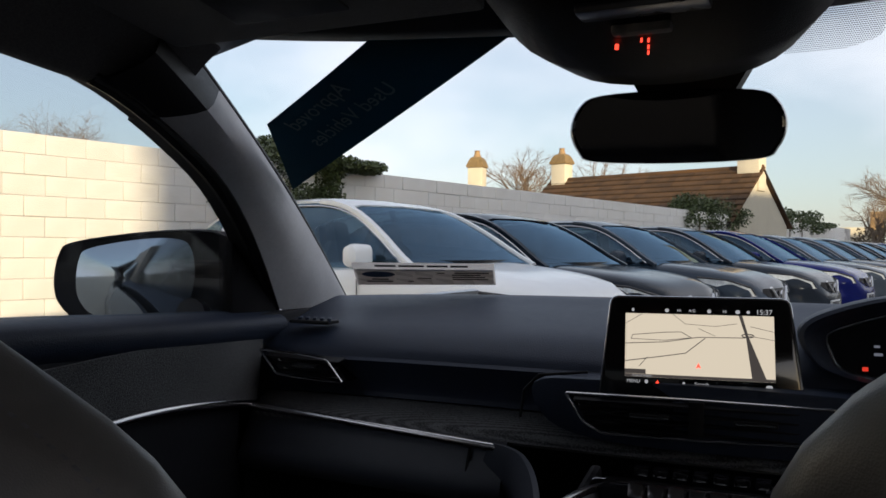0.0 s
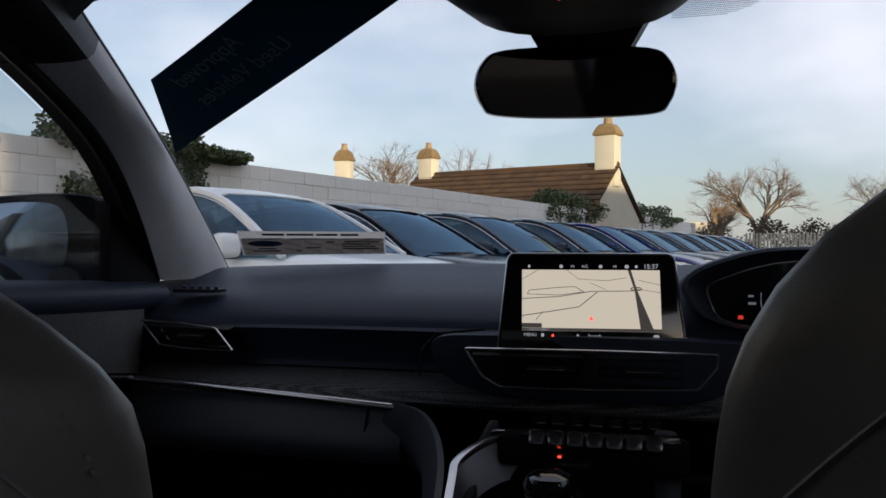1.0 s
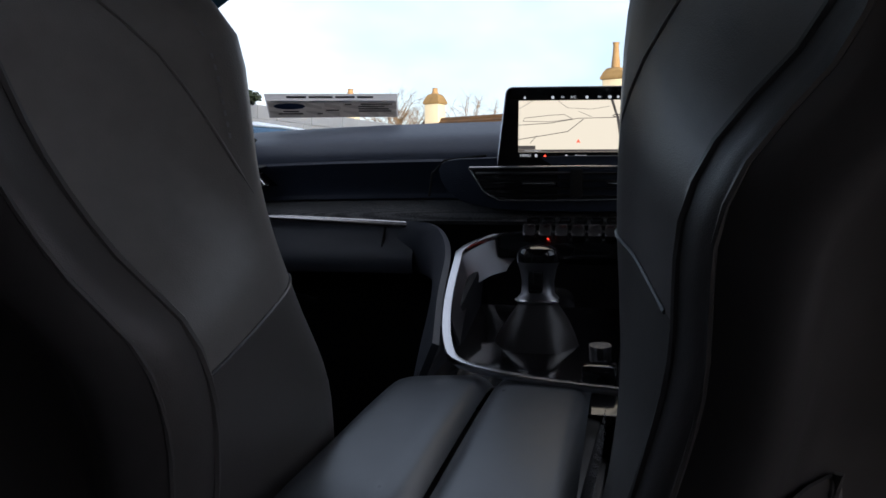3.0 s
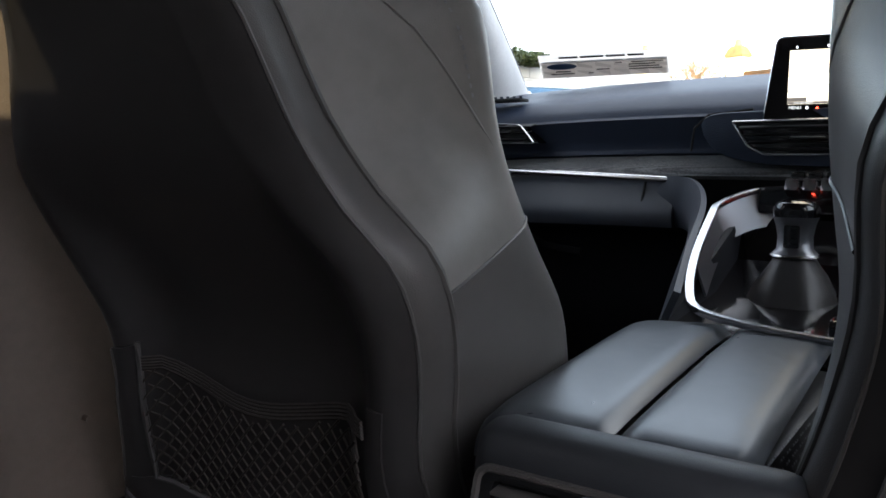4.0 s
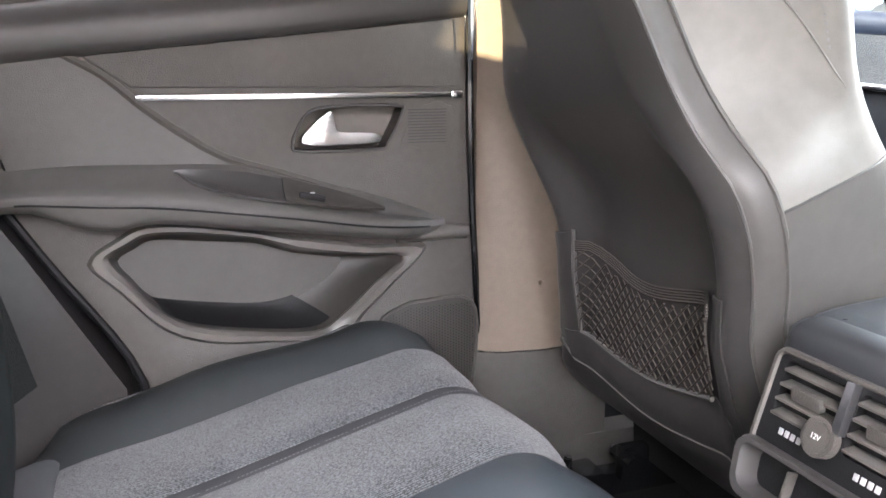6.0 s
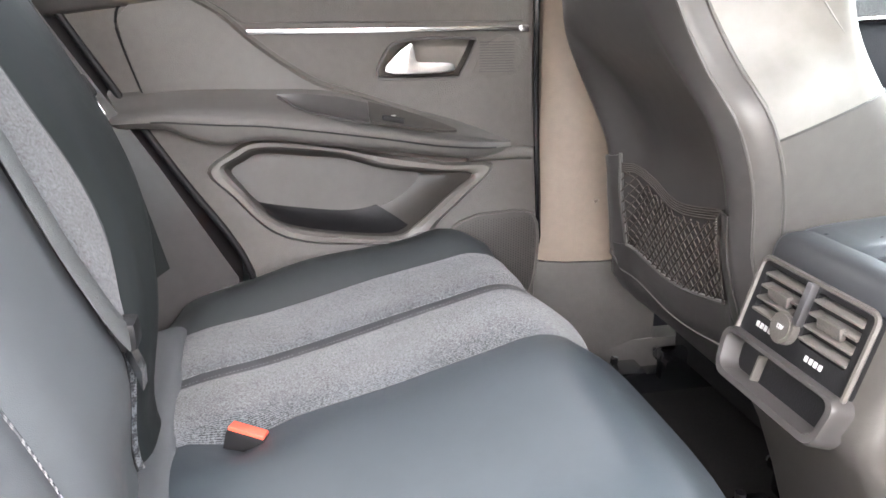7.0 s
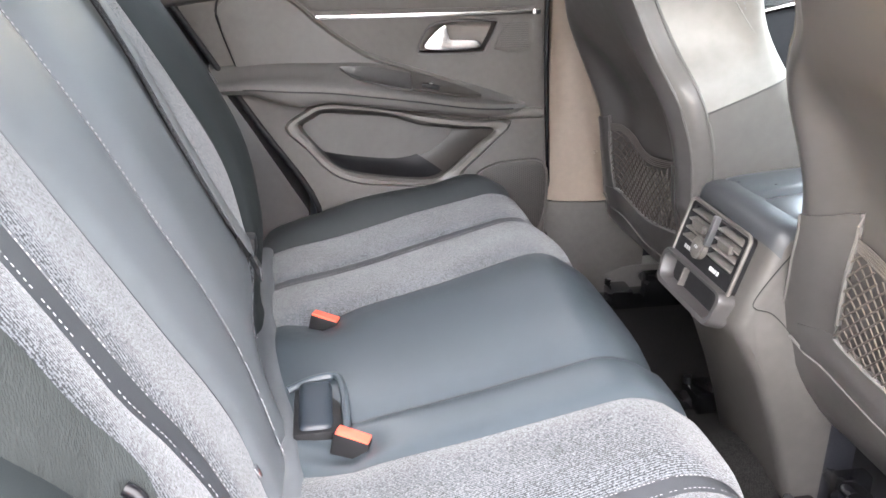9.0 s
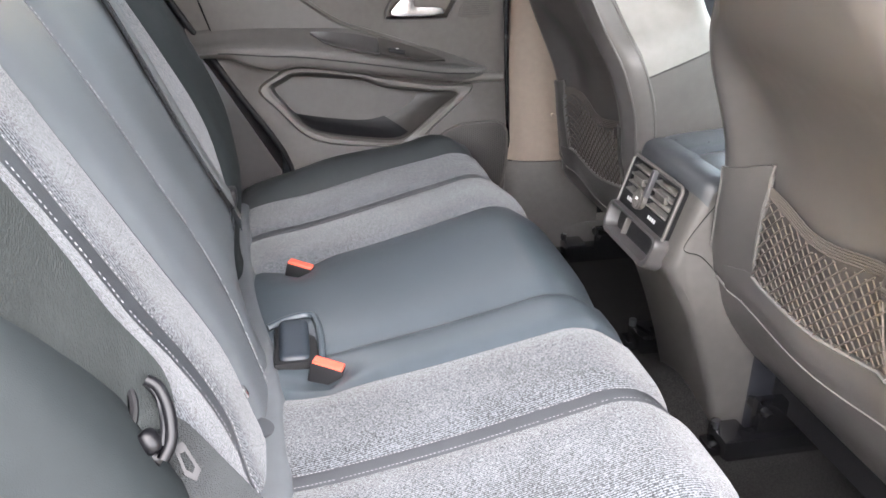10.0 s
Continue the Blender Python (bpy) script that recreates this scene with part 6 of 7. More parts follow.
tagged(dot, "grey dotted shade patch on the windscreen", "shade band")

# windscreen stickers
st = thing("dealer_banner", (-0.45, 1.05, 1.40), "dark green dealer banner stuck across the windscreen corner", "banner")
dark_film = paper("dark_green_film", (0.020, 0.075, 0.105), 0.6)
A, B, C, D = (-0.603, 0.781), (-0.654, 0.525), (-0.202, 1.012), (-0.375, 1.030)


def banner_point(u, v, off=0.008):
    lo = (B[0] + (C[0] - B[0]) * u, B[1] + (C[1] - B[1]) * u)
    hi = (A[0] + (D[0] - A[0]) * u, A[1] + (D[1] - A[1]) * u)
    return screen_point((lo[0] + (hi[0] - lo[0]) * v) / (1 - 0.115 * (lo[1] + (hi[1] - lo[1]) * v)), lo[1] + (hi[1] - lo[1]) * v, off)


part("film", thicken(sheet([[banner_point(u, v) for u in np.linspace(0, 1, 14)] for v in np.linspace(0, 1, 6)]), 0.001), dark_film, st)
o = banner_point(0.5, 0.5, 0.0105)
ex = (banner_point(0.75, 0.5, 0.0105) - banner_point(0.25, 0.5, 0.0105)).normalized()
ey = (banner_point(0.5, 0.9, 0.0105) - banner_point(0.5, 0.1, 0.0105))
ey = (ey - ex * ey.dot(ex)).normalized()
ez = ex.cross(ey)
BM = Matrix(((ex.x, ey.x, ez.x, o.x), (ex.y, ey.y, ez.y, o.y), (ex.z, ey.z, ez.z, o.z), (0, 0, 0, 1)))
film_text = mat("faded_lettering", (0.15, 0.20, 0.21), 0.6)
words("Approved", 0.036, film_text, BM @ Matrix.Translation((-0.040, 0.032, 0)), st, "banner_text", True)
words("Used Vehicles", 0.036, film_text, BM @ Matrix.Translation((-0.020, -0.012, 0)), st, "banner_text", True)
pl = thing("dealer_plate_card", (-0.53, 1.43, 1.13), "grey dealer sticker card standing at the windscreen base", "sticker")
card_mat = paper("grey_card", (0.80, 0.775, 0.75), 0.78)
P0, P1, P2, P3 = Vector((-0.634, 1.380, 1.140)), Vector((-0.389, 1.450, 1.143)), Vector((-0.374, 1.398, 1.181)), Vector((-0.624, 1.338, 1.1815))


def card_point(u, v, off=0.0):
    p = P0.lerp(P1, u).lerp(P3.lerp(P2, u), v)
    return p + Vector((0, -0.55, -0.83)) * off


part("card", thicken(sheet([[card_point(u, v) for u in np.linspace(0, 1, 8)] for v in np.linspace(0, 1, 4)]), 0.0012), card_mat, pl)
part("pocket_sheet", thicken(sheet([[card_point(u, v, 0.0009) for u in np.linspace(0.012, 0.988, 8)] for v in np.linspace(0.02, 0.70, 4)]), 0.0003), paper("dull_sheet", (0.60, 0.575, 0.555), 0.75), pl, "duller pocket sheet across the card")
ex = (P1 - P0).normalized()
ey = (P3.lerp(P2, 0.5) - P0.lerp(P1, 0.5)).normalized()
ez = ex.cross(ey)
c0 = card_point(0.5, 0.88, 0.001)
ink = mat("black_ink", (0.012, 0.012, 0.014), 0.7)
ink_blue = mat("blue_ink", (0.03, 0.06, 0.13), 0.7)


def card_bar(u0, u1, v0, v1, m, name="print_bar"):
    part(name, thicken(sheet([[card_point(u, v, 0.0015) for u in (u0, (u0 + u1) / 2, u1)] for v in (v0, (v0 + v1) / 2, v1)]), 0.0004), m, pl)


for u0, u1 in ((0.165, 0.315), (0.335, 0.515), (0.535, 0.68), (0.70, 0.82)):
    card_bar(u0, u1, 0.845, 0.925, ink, "print_bar")
lo = bmesh.new()
lo.faces.new([lo.verts.new(card_point(0.175 + 0.12 * math.cos(t), 0.50 + 0.13 * math.sin(t), 0.0016)) for t in np.linspace(0, 2 * math.pi, 28, endpoint=False)])
part("logo_oval", lo, ink_blue, pl, "blue oval logo shape")
for u0, u1, v in ((0.03, 0.31, 0.70), (0.34, 0.66, 0.70), (0.69, 0.98, 0.70)):
    card_bar(u0, u1, v - 0.03, v + 0.035, white_print, "white_slot")
for u0, u1, v in ((0.72, 0.96, 0.56), (0.70, 0.90, 0.46), (0.70, 0.93, 0.36), (0.70, 0.95, 0.26), (0.12, 0.24, 0.26), (0.08, 0.27, 0.16), (0.45, 0.55, 0.30), (0.38, 0.42, 0.16), (0.60, 0.65, 0.55)):
    card_bar(u0, u1, v, v + 0.045, ink)

# ---- rear belts and buckles ----
def buckle(x, y, z, yaw, name="seat_belt_buckle", label="black seat belt buckle with a red button"):
    b = thing(name, (x, y, z - 0.03), label, "buckle", "bench buckles")
    m = Matrix.Translation((x, y, z)) @ Matrix.Rotation(radians(yaw), 4, "Z") @ Matrix.Rotation(radians(-4), 4, "X") @ Matrix.Rotation(radians(13), 4, "Y")
    for nm, dims, mt in (("case", (-0.0215, 0.0215, -0.0095, 0.0095, -0.055, 0.0), plastic_black), ("button", (-0.0200, 0.0200, -0.0080, 0.0080, -0.003, 0.0030), red_plastic)):
        bm = box(*dims, 0.004 if nm == "case" else 0.002)
        if nm == "button":
            for v in bm.verts:
                if v.co.z > 0 and abs(v.co.x) < 0.016:
                    v.co.z -= 0.0015
        bmesh.ops.transform(bm, matrix=m, verts=bm.verts)
        part(nm, bm, mt, b)
    return b


buckle(-0.174, -0.224, 0.592, 70)
buckle(0.150, -0.197, 0.602, 70)
navy_flap = mat("navy_flap_leather", (0.014, 0.020, 0.028), 0.5, vary=0.12, scale=60, bump=0.06, bump_scale=1100)
pad = thing("buckle_flap", (0.045, -0.24, 0.59), "dark blue-grey leather buckle pocket flap on the bench", "flap")
part("flap", box(0.030, 0.126, -0.260, -0.219, 0.560, 0.606, 0.012, 4, turn=Matrix.Rotation(radians(4), 4, "Y")), navy_flap, pad)
# no recess is cut: a dark plate stands for its shade
part("pocket", box(0.022, 0.132, -0.266, -0.208, 0.575, 0.597, 0.004), plastic_black, pad, "dark plate standing for the shaded gap round the flap")
part("loop", sweep(smooth([(0.036, -0.274, 0.598), (0.024, -0.245, 0.603), (0.020, -0.216, 0.604), (0.040, -0.207, 0.604), (0.085, -0.204, 0.602), (0.126, -0.204, 0.594)], 4), 0.0050, 8), leather_bench, pad)

belt = thing("centre_belt", (-0.25, -0.40, 0.70), "dark seat belt hanging across the backrest with a chrome tongue", "seat belt")
lay = [Vector((x, back_y(x, z) + 0.010, z + 0.006)) for x, z in ((-0.195, 1.10), (-0.160, 1.0), (-0.118, 0.90), (-0.096, 0.82), (-0.100, 0.76), (-0.112, 0.735))]
for dx in (0, 0.014):
    part("strap", sweep([p + Vector((dx, 0.002 + dx * 0.3, 0)) for p in smooth(lay, 4)], 0.02, 8, flat=(0.017, 0.0012), up=(0, 1, 0.4)), webbing_grey, belt)
part("tongue", sheet([[(-0.116 + 0.008 * t + a, -0.318 + 0.005 * t, 0.724 - 0.007 * t + b) for a, b in ((-0.012, 0.008), (0.010, 0.010), (0.014, -0.006), (-0.010, -0.008))] for t in (0, 1, 2, 3)], True, False, True), chrome, belt, "chrome tongue plate")
part("tongue_grip", box(-0.136, -0.104, -0.336, -0.308, 0.722, 0.750, 0.007), plastic_black, belt)
belt2 = thing("left_belt", (-0.50, -0.40, 0.80), "dark outer seat belt hanging beside the bench with a chrome tongue", "seat belt")
lay = smooth([(-0.53, -0.55, 1.16), (-0.505, -0.465, 1.0), (-0.500, -0.412, 0.90), (-0.498, -0.378, 0.80), (-0.50, -0.345, 0.66)], 5)
part("strap", sweep(lay, 0.02, 8, flat=(0.022, 0.0012), up=(0.6, 1, 0.2)), webbing, belt2)
part("tongue", box(-0.489, -0.478, -0.398, -0.386, 0.880, 0.900, 0.003, turn=Matrix.Rotation(0.5, 4, "X")), chrome, belt2, "chrome tongue")
part("tongue_grip", box(-0.504, -0.472, -0.428, -0.398, 0.898, 0.930, 0.006, turn=Matrix.Rotation(0.5, 4, "X")), plastic_black, belt2)
belt_black = mat("black_belt_moulding", (0.004, 0.004, 0.005), 0.35, spec=0.25, vary=0.2, scale=80)
belt3 = thing("right_belt", (0.47, -0.38, 0.72), "dark outer seat belt with a black buckle guide beside the bench", "seat belt")
lay = smooth([(0.70, -0.43, 1.18), (0.615, -0.396, 1.03), (0.560, -0.380, 0.943), (0.535, -0.366, 0.885), (0.508, -0.346, 0.823), (0.522, -0.342, 0.795)], 6)
part("strap", sweep(lay, 0.02, 8, flat=(0.025, 0.0014), up=(0.8, 0.25, 0.55)), webbing, belt3, "wide grey-green belt webbing")
eye = Vector((0.517, -0.357, 0.813))
e1, e2 = Vector((0.0014, 0.0057, -0.0047)) * 1.1, Vector((0.0066, -0.0025, -0.0087)) * 1.25
grip = part("tongue_grip", sweep(smooth([(0.5229, -0.3619, 0.8069), (0.5283, -0.3504, 0.7946), (0.5329, -0.337, 0.7837), (0.5353, -0.3275, 0.7776)], 4), [0.004] + [0.0065] * 11 + [0.005], 12), belt_black, belt3, "black belt tongue grip")
part("grip_eye", sweep([eye + e1 * 1.7 * math.cos(t) + e2 * 1.5 * math.sin(t) for t in np.linspace(0, 2 * math.pi, 20, endpoint=False)], 0.0036, 8, True, up=(0.8, 0.25, 0.55)), belt_black, grip, "black plastic eyelet")
part("grip_loop", sweep(smooth([(0.5113, -0.3345, 0.8322), (0.5139, -0.3259, 0.8251), (0.5227, -0.3202, 0.81), (0.5342, -0.3196, 0.7936), (0.5428, -0.3257, 0.7839)], 4), 0.0046, 10), belt_black, grip, "black curved belt loop")
part("loop_rib", sweep(smooth([(0.5135, -0.3335, 0.8290), (0.5180, -0.3270, 0.8190), (0.5270, -0.3245, 0.8040), (0.5370, -0.3255, 0.7920)], 4), 0.0022, 8), belt_black, grip)
part("grip_knob", sweep(smooth([(0.5307, -0.3394, 0.8012), (0.5345, -0.3345, 0.7950), (0.538, -0.3296, 0.7881)], 4), [0.0045, 0.007, 0.008, 0.0085, 0.0085, 0.0085, 0.008, 0.007, 0.0045], 14), belt_black, grip)
tp = [Vector(p) for p in ((0.5246, -0.3211, 0.7814), (0.5222, -0.3140, 0.7827), (0.5340, -0.3024, 0.7645), (0.5391, -0.3059, 0.7589), (0.5369, -0.3135, 0.7634))]
mid = sum(tp, Vector()) / 5
tb = sheet([tp, [p.lerp(mid, 0.45) for p in tp]], True)
part("tongue", thicken(tb, 0.0025), belt_black, belt3, "dark coated tongue plate with a slot")
part("lower_strap", sweep(smooth([(0.5115, -0.333, 0.773), (0.5075, -0.3279, 0.7639), (0.5193, -0.3086, 0.7438), (0.530, -0.292, 0.727), (0.5405, -0.2774, 0.7134)], 5), 0.02, 8, flat=(0.024, 0.0014), up=(0.8, 0.25, 0.55)), webbing_dark, belt3, "dark lower belt webbing")
# black strip laid where the gap next to the webbing is in shade
part("belt_slot", sweep(smooth([Vector((x, back_y(x, z) + 0.006, z + 0.003)) for x, z in ((0.566, 1.0), (0.550, 0.92), (0.529, 0.872), (0.492, 0.80), (0.474, 0.75), (0.465, 0.69))], 5), 0.02, 8, flat=(0.014, 0.003), up=(0.1, 1, 0.5)), belt_black, belt3, "black strip standing for the shaded gap by the belt")
iso = thing("isofix_marker", (0.238, -0.292, 0.634), "small chrome child-seat anchor tag on the backrest cloth", "tag")
ib = box(-0.005, 0.005, -0.002, 0.003, -0.007, 0.007, 0.002)
bmesh.ops.transform(ib, matrix=Matrix.Translation((0.250, -0.294, 0.640)) @ Matrix.Rotation(radians(25), 4, "X"), verts=ib.verts)
part("tag", ib, chrome, iso)

# ---- outside ----
# ground colour raised so that it bounces light into the cabin
asphalt = mat("bounce_pale_ground", (0.24, 0.225, 0.20), 0.9, vary=0.25, scale=8, bump=0.4, bump_scale=60)
tagged(part("ground", box(-400, 400, -400, 400, -0.3, 0.0, 0), asphalt, None), "car park ground, kept pale to bounce light", "ground", kind="structure")
ROW = radians(14)
U, N = Vector((math.sin(ROW), math.cos(ROW), 0)), Vector((math.cos(ROW), -math.sin(ROW), 0))


def lot(along, side, z=0.0):
    """A point by its run along the row of cars and its distance to the right of our car's line."""
    return U * along + N * side + Vector((0, 0, z))


paint_wall = mat("white_wall_paint", (0.86, 0.84, 0.81), 0.85, scale=3.5, second=(0.74, 0.71, 0.66), bump=0.6, bump_scale=30, per_piece=0.03)
mortar = mat("grey_mortar", (0.74, 0.72, 0.68), 0.9, vary=0.15, scale=2.2, second=(0.22, 0.20, 0.18))
WALL_SIDE, WALL_H = -8.6, 2.40


def in_lot(bm, along, side, z=0.0):
    bmesh.ops.transform(bm, matrix=Matrix.Translation(lot(along, side, z)) @ Matrix(((U.x, N.x, 0, 0), (U.y, N.y, 0, 0), (0, 0, 1, 0), (0, 0, 0, 1))), verts=bm.verts)
    bmesh.ops.recalc_face_normals(bm, faces=bm.faces)
    return bm


wall = tagged(part("wall_boundary", in_lot(box(-18, 44, -0.10, 0.076, 0, WALL_H - 0.01, 0), 0, WALL_SIDE), mortar, None), "tall white-painted concrete block boundary wall", "wall", kind="structure")
# unseen building across the yard, added to block the low sun
shop = thing("shade_building", tuple(lot(14, 34)), "long unseen building added to shade the yard from the sun", "building")
part("wall", in_lot(box(-20.50, 80, 0, 8, 0, 8.0, 0.02), 0, 30), mat("pale_render", (0.6, 0.58, 0.55), 0.85, vary=0.08, scale=3), shop)
part("fascia", in_lot(box(-20.52, 80.1, -0.15, 8.1, 7.2, 8.1, 0.02), 0, 30), mat("red_fascia", (0.45, 0.04, 0.03), 0.5, vary=0.1, scale=5), shop, "red fascia band")
for k in range(10):
    part("window", in_lot(box(-18 + 8 * k, -11.5 + 8 * k, -0.04, 0.05, 0.3, 4.5, 0.01), 0, 30), mat("dark_pane", (0.03, 0.04, 0.05), 0.08, coat=0.5), shop)

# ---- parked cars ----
# second colour puts the blue of the sky overhead into the reflection
car_glass = tinted_glass("sky_tinted_car_glass", (0.30, 0.40, 0.46), (0.24, 0.36, 0.48))
tyre = mat("tyre_rubber", (0.02, 0.02, 0.02), 0.85, vary=0.2, scale=40)
alloy = mat("alloy", (0.5, 0.5, 0.52), 0.3, 0.9, vary=0.1)
tail_lens = mat("tail_lamp_lens", (0.62, 0.10, 0.02), 0.15, vary=0.2, scale=10, second=(0.45, 0.02, 0.015), coat=1.0)
lamp_glass = mat("headlamp_glass", (0.78, 0.81, 0.84), 0.10, 0.25, vary=0.3, scale=25, coat=1.0)
plate_white = mat("plate_white", (0.7, 0.7, 0.7), 0.5)
TOPZ = curve1([(-2.18, 0.98), (-2.10, 1.02), (-1.9, 1.02), (0.75, 1.06), (0.95, 1.055), (1.3, 1.02), (1.7, 0.96), (1.95, 0.88), (2.10, 0.76), (2.16, 0.62)])
WID = curve1([(-2.18, 0.60), (-2.1, 0.78), (-1.7, 0.90), (0.0, 0.915), (1.2, 0.905), (1.75, 0.86), (2.0, 0.76), (2.10, 0.62), (2.16, 0.48)])
ROOFZ = curve1([(-2.05, 1.08), (-1.95, 1.24), (-1.75, 1.42), (-1.3, 1.54), (-0.6, 1.59), (-0.1, 1.575), (0.2, 1.50), (0.55, 1.32), (0.85, 1.13), (0.98, 1.06)])


def car_paint(name, colour, metal=0.4):
    return mat(name, colour, 0.14, metal * 0.4, vary=0.06, scale=4, coat=0.05, spec=0.09)


def parked_car(place, paint, name, label, tall=1.0):
    c = thing(name, (0, 0, 0), label, "car", "row of parked cars")
    rows = []
    for x in np.linspace(-2.18, 2.16, 30):
        w, t = WID(x), TOPZ(x)
        zb = 0.24 + 0.10 * max(0, (abs(x) - 1.7) / 0.45)
        prof = [(0, t + 0.012), (0.45 * w, t + 0.014), (0.75 * w, t), (0.93 * w, t - 0.05), (0.985 * w, t - 0.16), (0.975 * w, (t + zb) / 2 - 0.02), (w, (t + zb) / 2 - 0.13), (0.97 * w, zb + 0.06), (0.85 * w, zb), (0, zb)]
        prof = prof + [(-a, b) for a, b in reversed(prof[1:-1])]
        rows.append(smooth([(x, a, b * (tall if b > 0.9 else 1)) for a, b in prof], 2, True))
    body = part("body", sheet(rows, True, False, True), paint, c)
    gh = []
    for x in np.linspace(-2.03, 0.97, 26):
        t, r = TOPZ(x) * tall, ROOFZ(x) * tall
        w = WID(x) * 0.93
        f = (r - t) / 0.53
        wr = w - 0.21 * f
        gh.append([(x, a, b) for a, b in ((-w, t - 0.03), (-(w + wr) / 2 - 0.015, (t + r) / 2), (-wr, r - 0.03), (-wr * 0.8, r), (0, r + 0.012), (wr * 0.8, r), (wr, r - 0.03), ((w + wr) / 2 + 0.015, (t + r) / 2), (w, t - 0.03))])
    part("glasshouse", sheet(gh), car_glass, c, "dark tinted windows, sky blue put in their reflection")
    part("dash_shelf", box(0.35, 0.90, -0.68, 0.68, 0.98 * tall, 1.085 * tall, 0.03), plastic_black, c)
    for sx, sy in ((-0.25, -0.36), (-0.25, 0.36), (-1.15, -0.36), (-1.15, 0.36)):
        back = [[(sx - 0.10 * f + dx * w, sy + dy * w, 0.95 + 0.50 * f) for dx, dy in ((-0.05, -0.22), (0.05, -0.22), (0.06, 0), (0.05, 0.22), (-0.05, 0.22), (-0.06, 0))] for f, w in ((0, 1.0), (0.45, 0.95), (0.62, 0.6), (0.66, 0.5), (0.70, 0.55), (0.95, 0.5), (1.0, 0.3))]
        part("seat", sheet(back, True, False, True), tyre, c, "dark seat behind the glass")
    roof = [[(x, a * k, b + 0.012) for _, a, b in r[2:7] for k in (1.01,)] for x, r in zip(np.linspace(-2.03, 0.97, 26), gh)][2:19]
    part("roof", thicken(sheet(roof), 0.02), paint, c)
    for s in (0, 8):
        sg = -1 if s == 0 else 1
        part("roof_pillar", sweep([Vector(r[2 if s == 0 else 6]) + Vector((0, sg * 0.012, 0.008)) for r in gh[15:]], 0.032, 6, flat=(0.030, 0.022)), paint, c)
        part("window_line", sweep([Vector(r[2 if s == 0 else 6]) + Vector((0, sg * 0.028, -0.030)) for r in gh[4:25]], 0.009, 6), chrome, c, "chrome window line")
        for k in (5, 12):
            r = gh[k]
            j = (0, 1, 2) if s == 0 else (8, 7, 6)
            part("door_pillar", sweep([Vector(r[q]) + Vector((0, sg * 0.006, 0)) for q in j], 0.03, 6, flat=(0.035, 0.012), up=(1, 0, 0)), gloss_black if k == 12 else paint, c)
        mirror = part("wing_mirror", sheet([[(0.54 + a * k, sg * (0.99 + yy), 1.12 * tall + b * k) for a, b in rounded(0.17, 0.19, 0.06)] for yy, k in ((-0.09, 0.6), (-0.07, 0.95), (0.05, 1.0), (0.10, 0.8), (0.12, 0.4))], True, False, True), paint, c)
        part("mirror_foot", box(0.48, 0.55, sg * 0.92 - 0.06, sg * 0.92 + 0.06, 1.02 * tall, 1.06 * tall, 0.01), plastic_black, c)
        tail = [[(x, sg * (0.80 + b), z) for x, b, z in ((-2.02, 0.02, zz), (-1.98, 0.065, zz), (-1.86, 0.085, zz), (-1.74, 0.075 - 0.4 * (zz - 1.02) ** 2, zz + 0.02), (-1.76, 0.0, zz))] for zz in (1.00, 1.03, 1.10, 1.17, 1.19)]
        part("tail_light", sheet(tail, True, False, True), tail_lens, c, "red and amber tail light")
        hl = [(1.48, 0.905), (1.80, 0.880), (2.03, 0.80), (2.07, 0.71), (1.92, 0.705), (1.66, 0.785)]
        lamp = [[(x, sg * (WID(x) * k + o), z) for x, z in hl] for k, o in ((0.90, 0.0), (0.965, 0.015))]
        bm = bmesh.new()
        a = [bm.verts.new(p) for p in lamp[0]]
        b = [bm.verts.new(p) for p in lamp[1]]
        bm.faces.new(b)
        for q in range(6):
            bm.faces.new((a[q], a[(q + 1) % 6], b[(q + 1) % 6], b[q]))
        bmesh.ops.recalc_face_normals(bm, faces=bm.faces)
        hl_ob = part("headlight", bm, lamp_glass, c, "clear headlight")
        part("lamp_brow", sweep([(x, sg * (WID(x) * 0.968 + 0.012), z + 0.012) for x, z in hl[:4]], 0.012, 5), gloss_black, hl_ob)
        for wx in (-1.35, 1.32):
            wheel = part("wheel", sweep([(wx, sg * 0.70, 0.335), (wx, sg * 0.925, 0.335)], 0.335, 28), tyre, c, "black tyre")
            part("rim", sweep([(wx, sg * 0.92, 0.335), (wx, sg * 0.932, 0.335)], 0.225, 24), alloy, wheel)
            part("arch", sweep([(wx + 0.375 * math.cos(t), sg * 0.895, 0.335 + 0.375 * math.sin(t)) for t in np.linspace(-0.1, math.pi + 0.1, 16)], 0.03, 6), plastic_black, c)
    part("grille", sheet([[(2.10 - 0.55 * (abs(y) / 0.62) ** 2.4 * 0.25 + 0.045, y, z) for y in np.linspace(-0.45, 0.45, 9)] for z in (0.60, 0.70, 0.79)]), gloss_black, c, "black grille")
    for sg in (-1, 1):
        part("grille_bar", sweep([(2.13, sg * 0.30, 0.80), (2.175, sg * 0.12, 0.64)], 0.018, 6), chrome, c)
    part("badge", sweep([(2.165, 0, 0.71), (2.185, 0, 0.71)], 0.055, 16), chrome, c, "round chrome badge shape")
    part("number_plate", box(2.165, 2.185, -0.26, 0.26, 0.42, 0.53, 0.004), plate_white, c, "blank white number plate")
    part("plate_bars", joined(*[box(2.186, 2.188, -0.22 + 0.075 * k, -0.17 + 0.075 * k, 0.44, 0.51, 0) for k in range(6)]), ink, c)
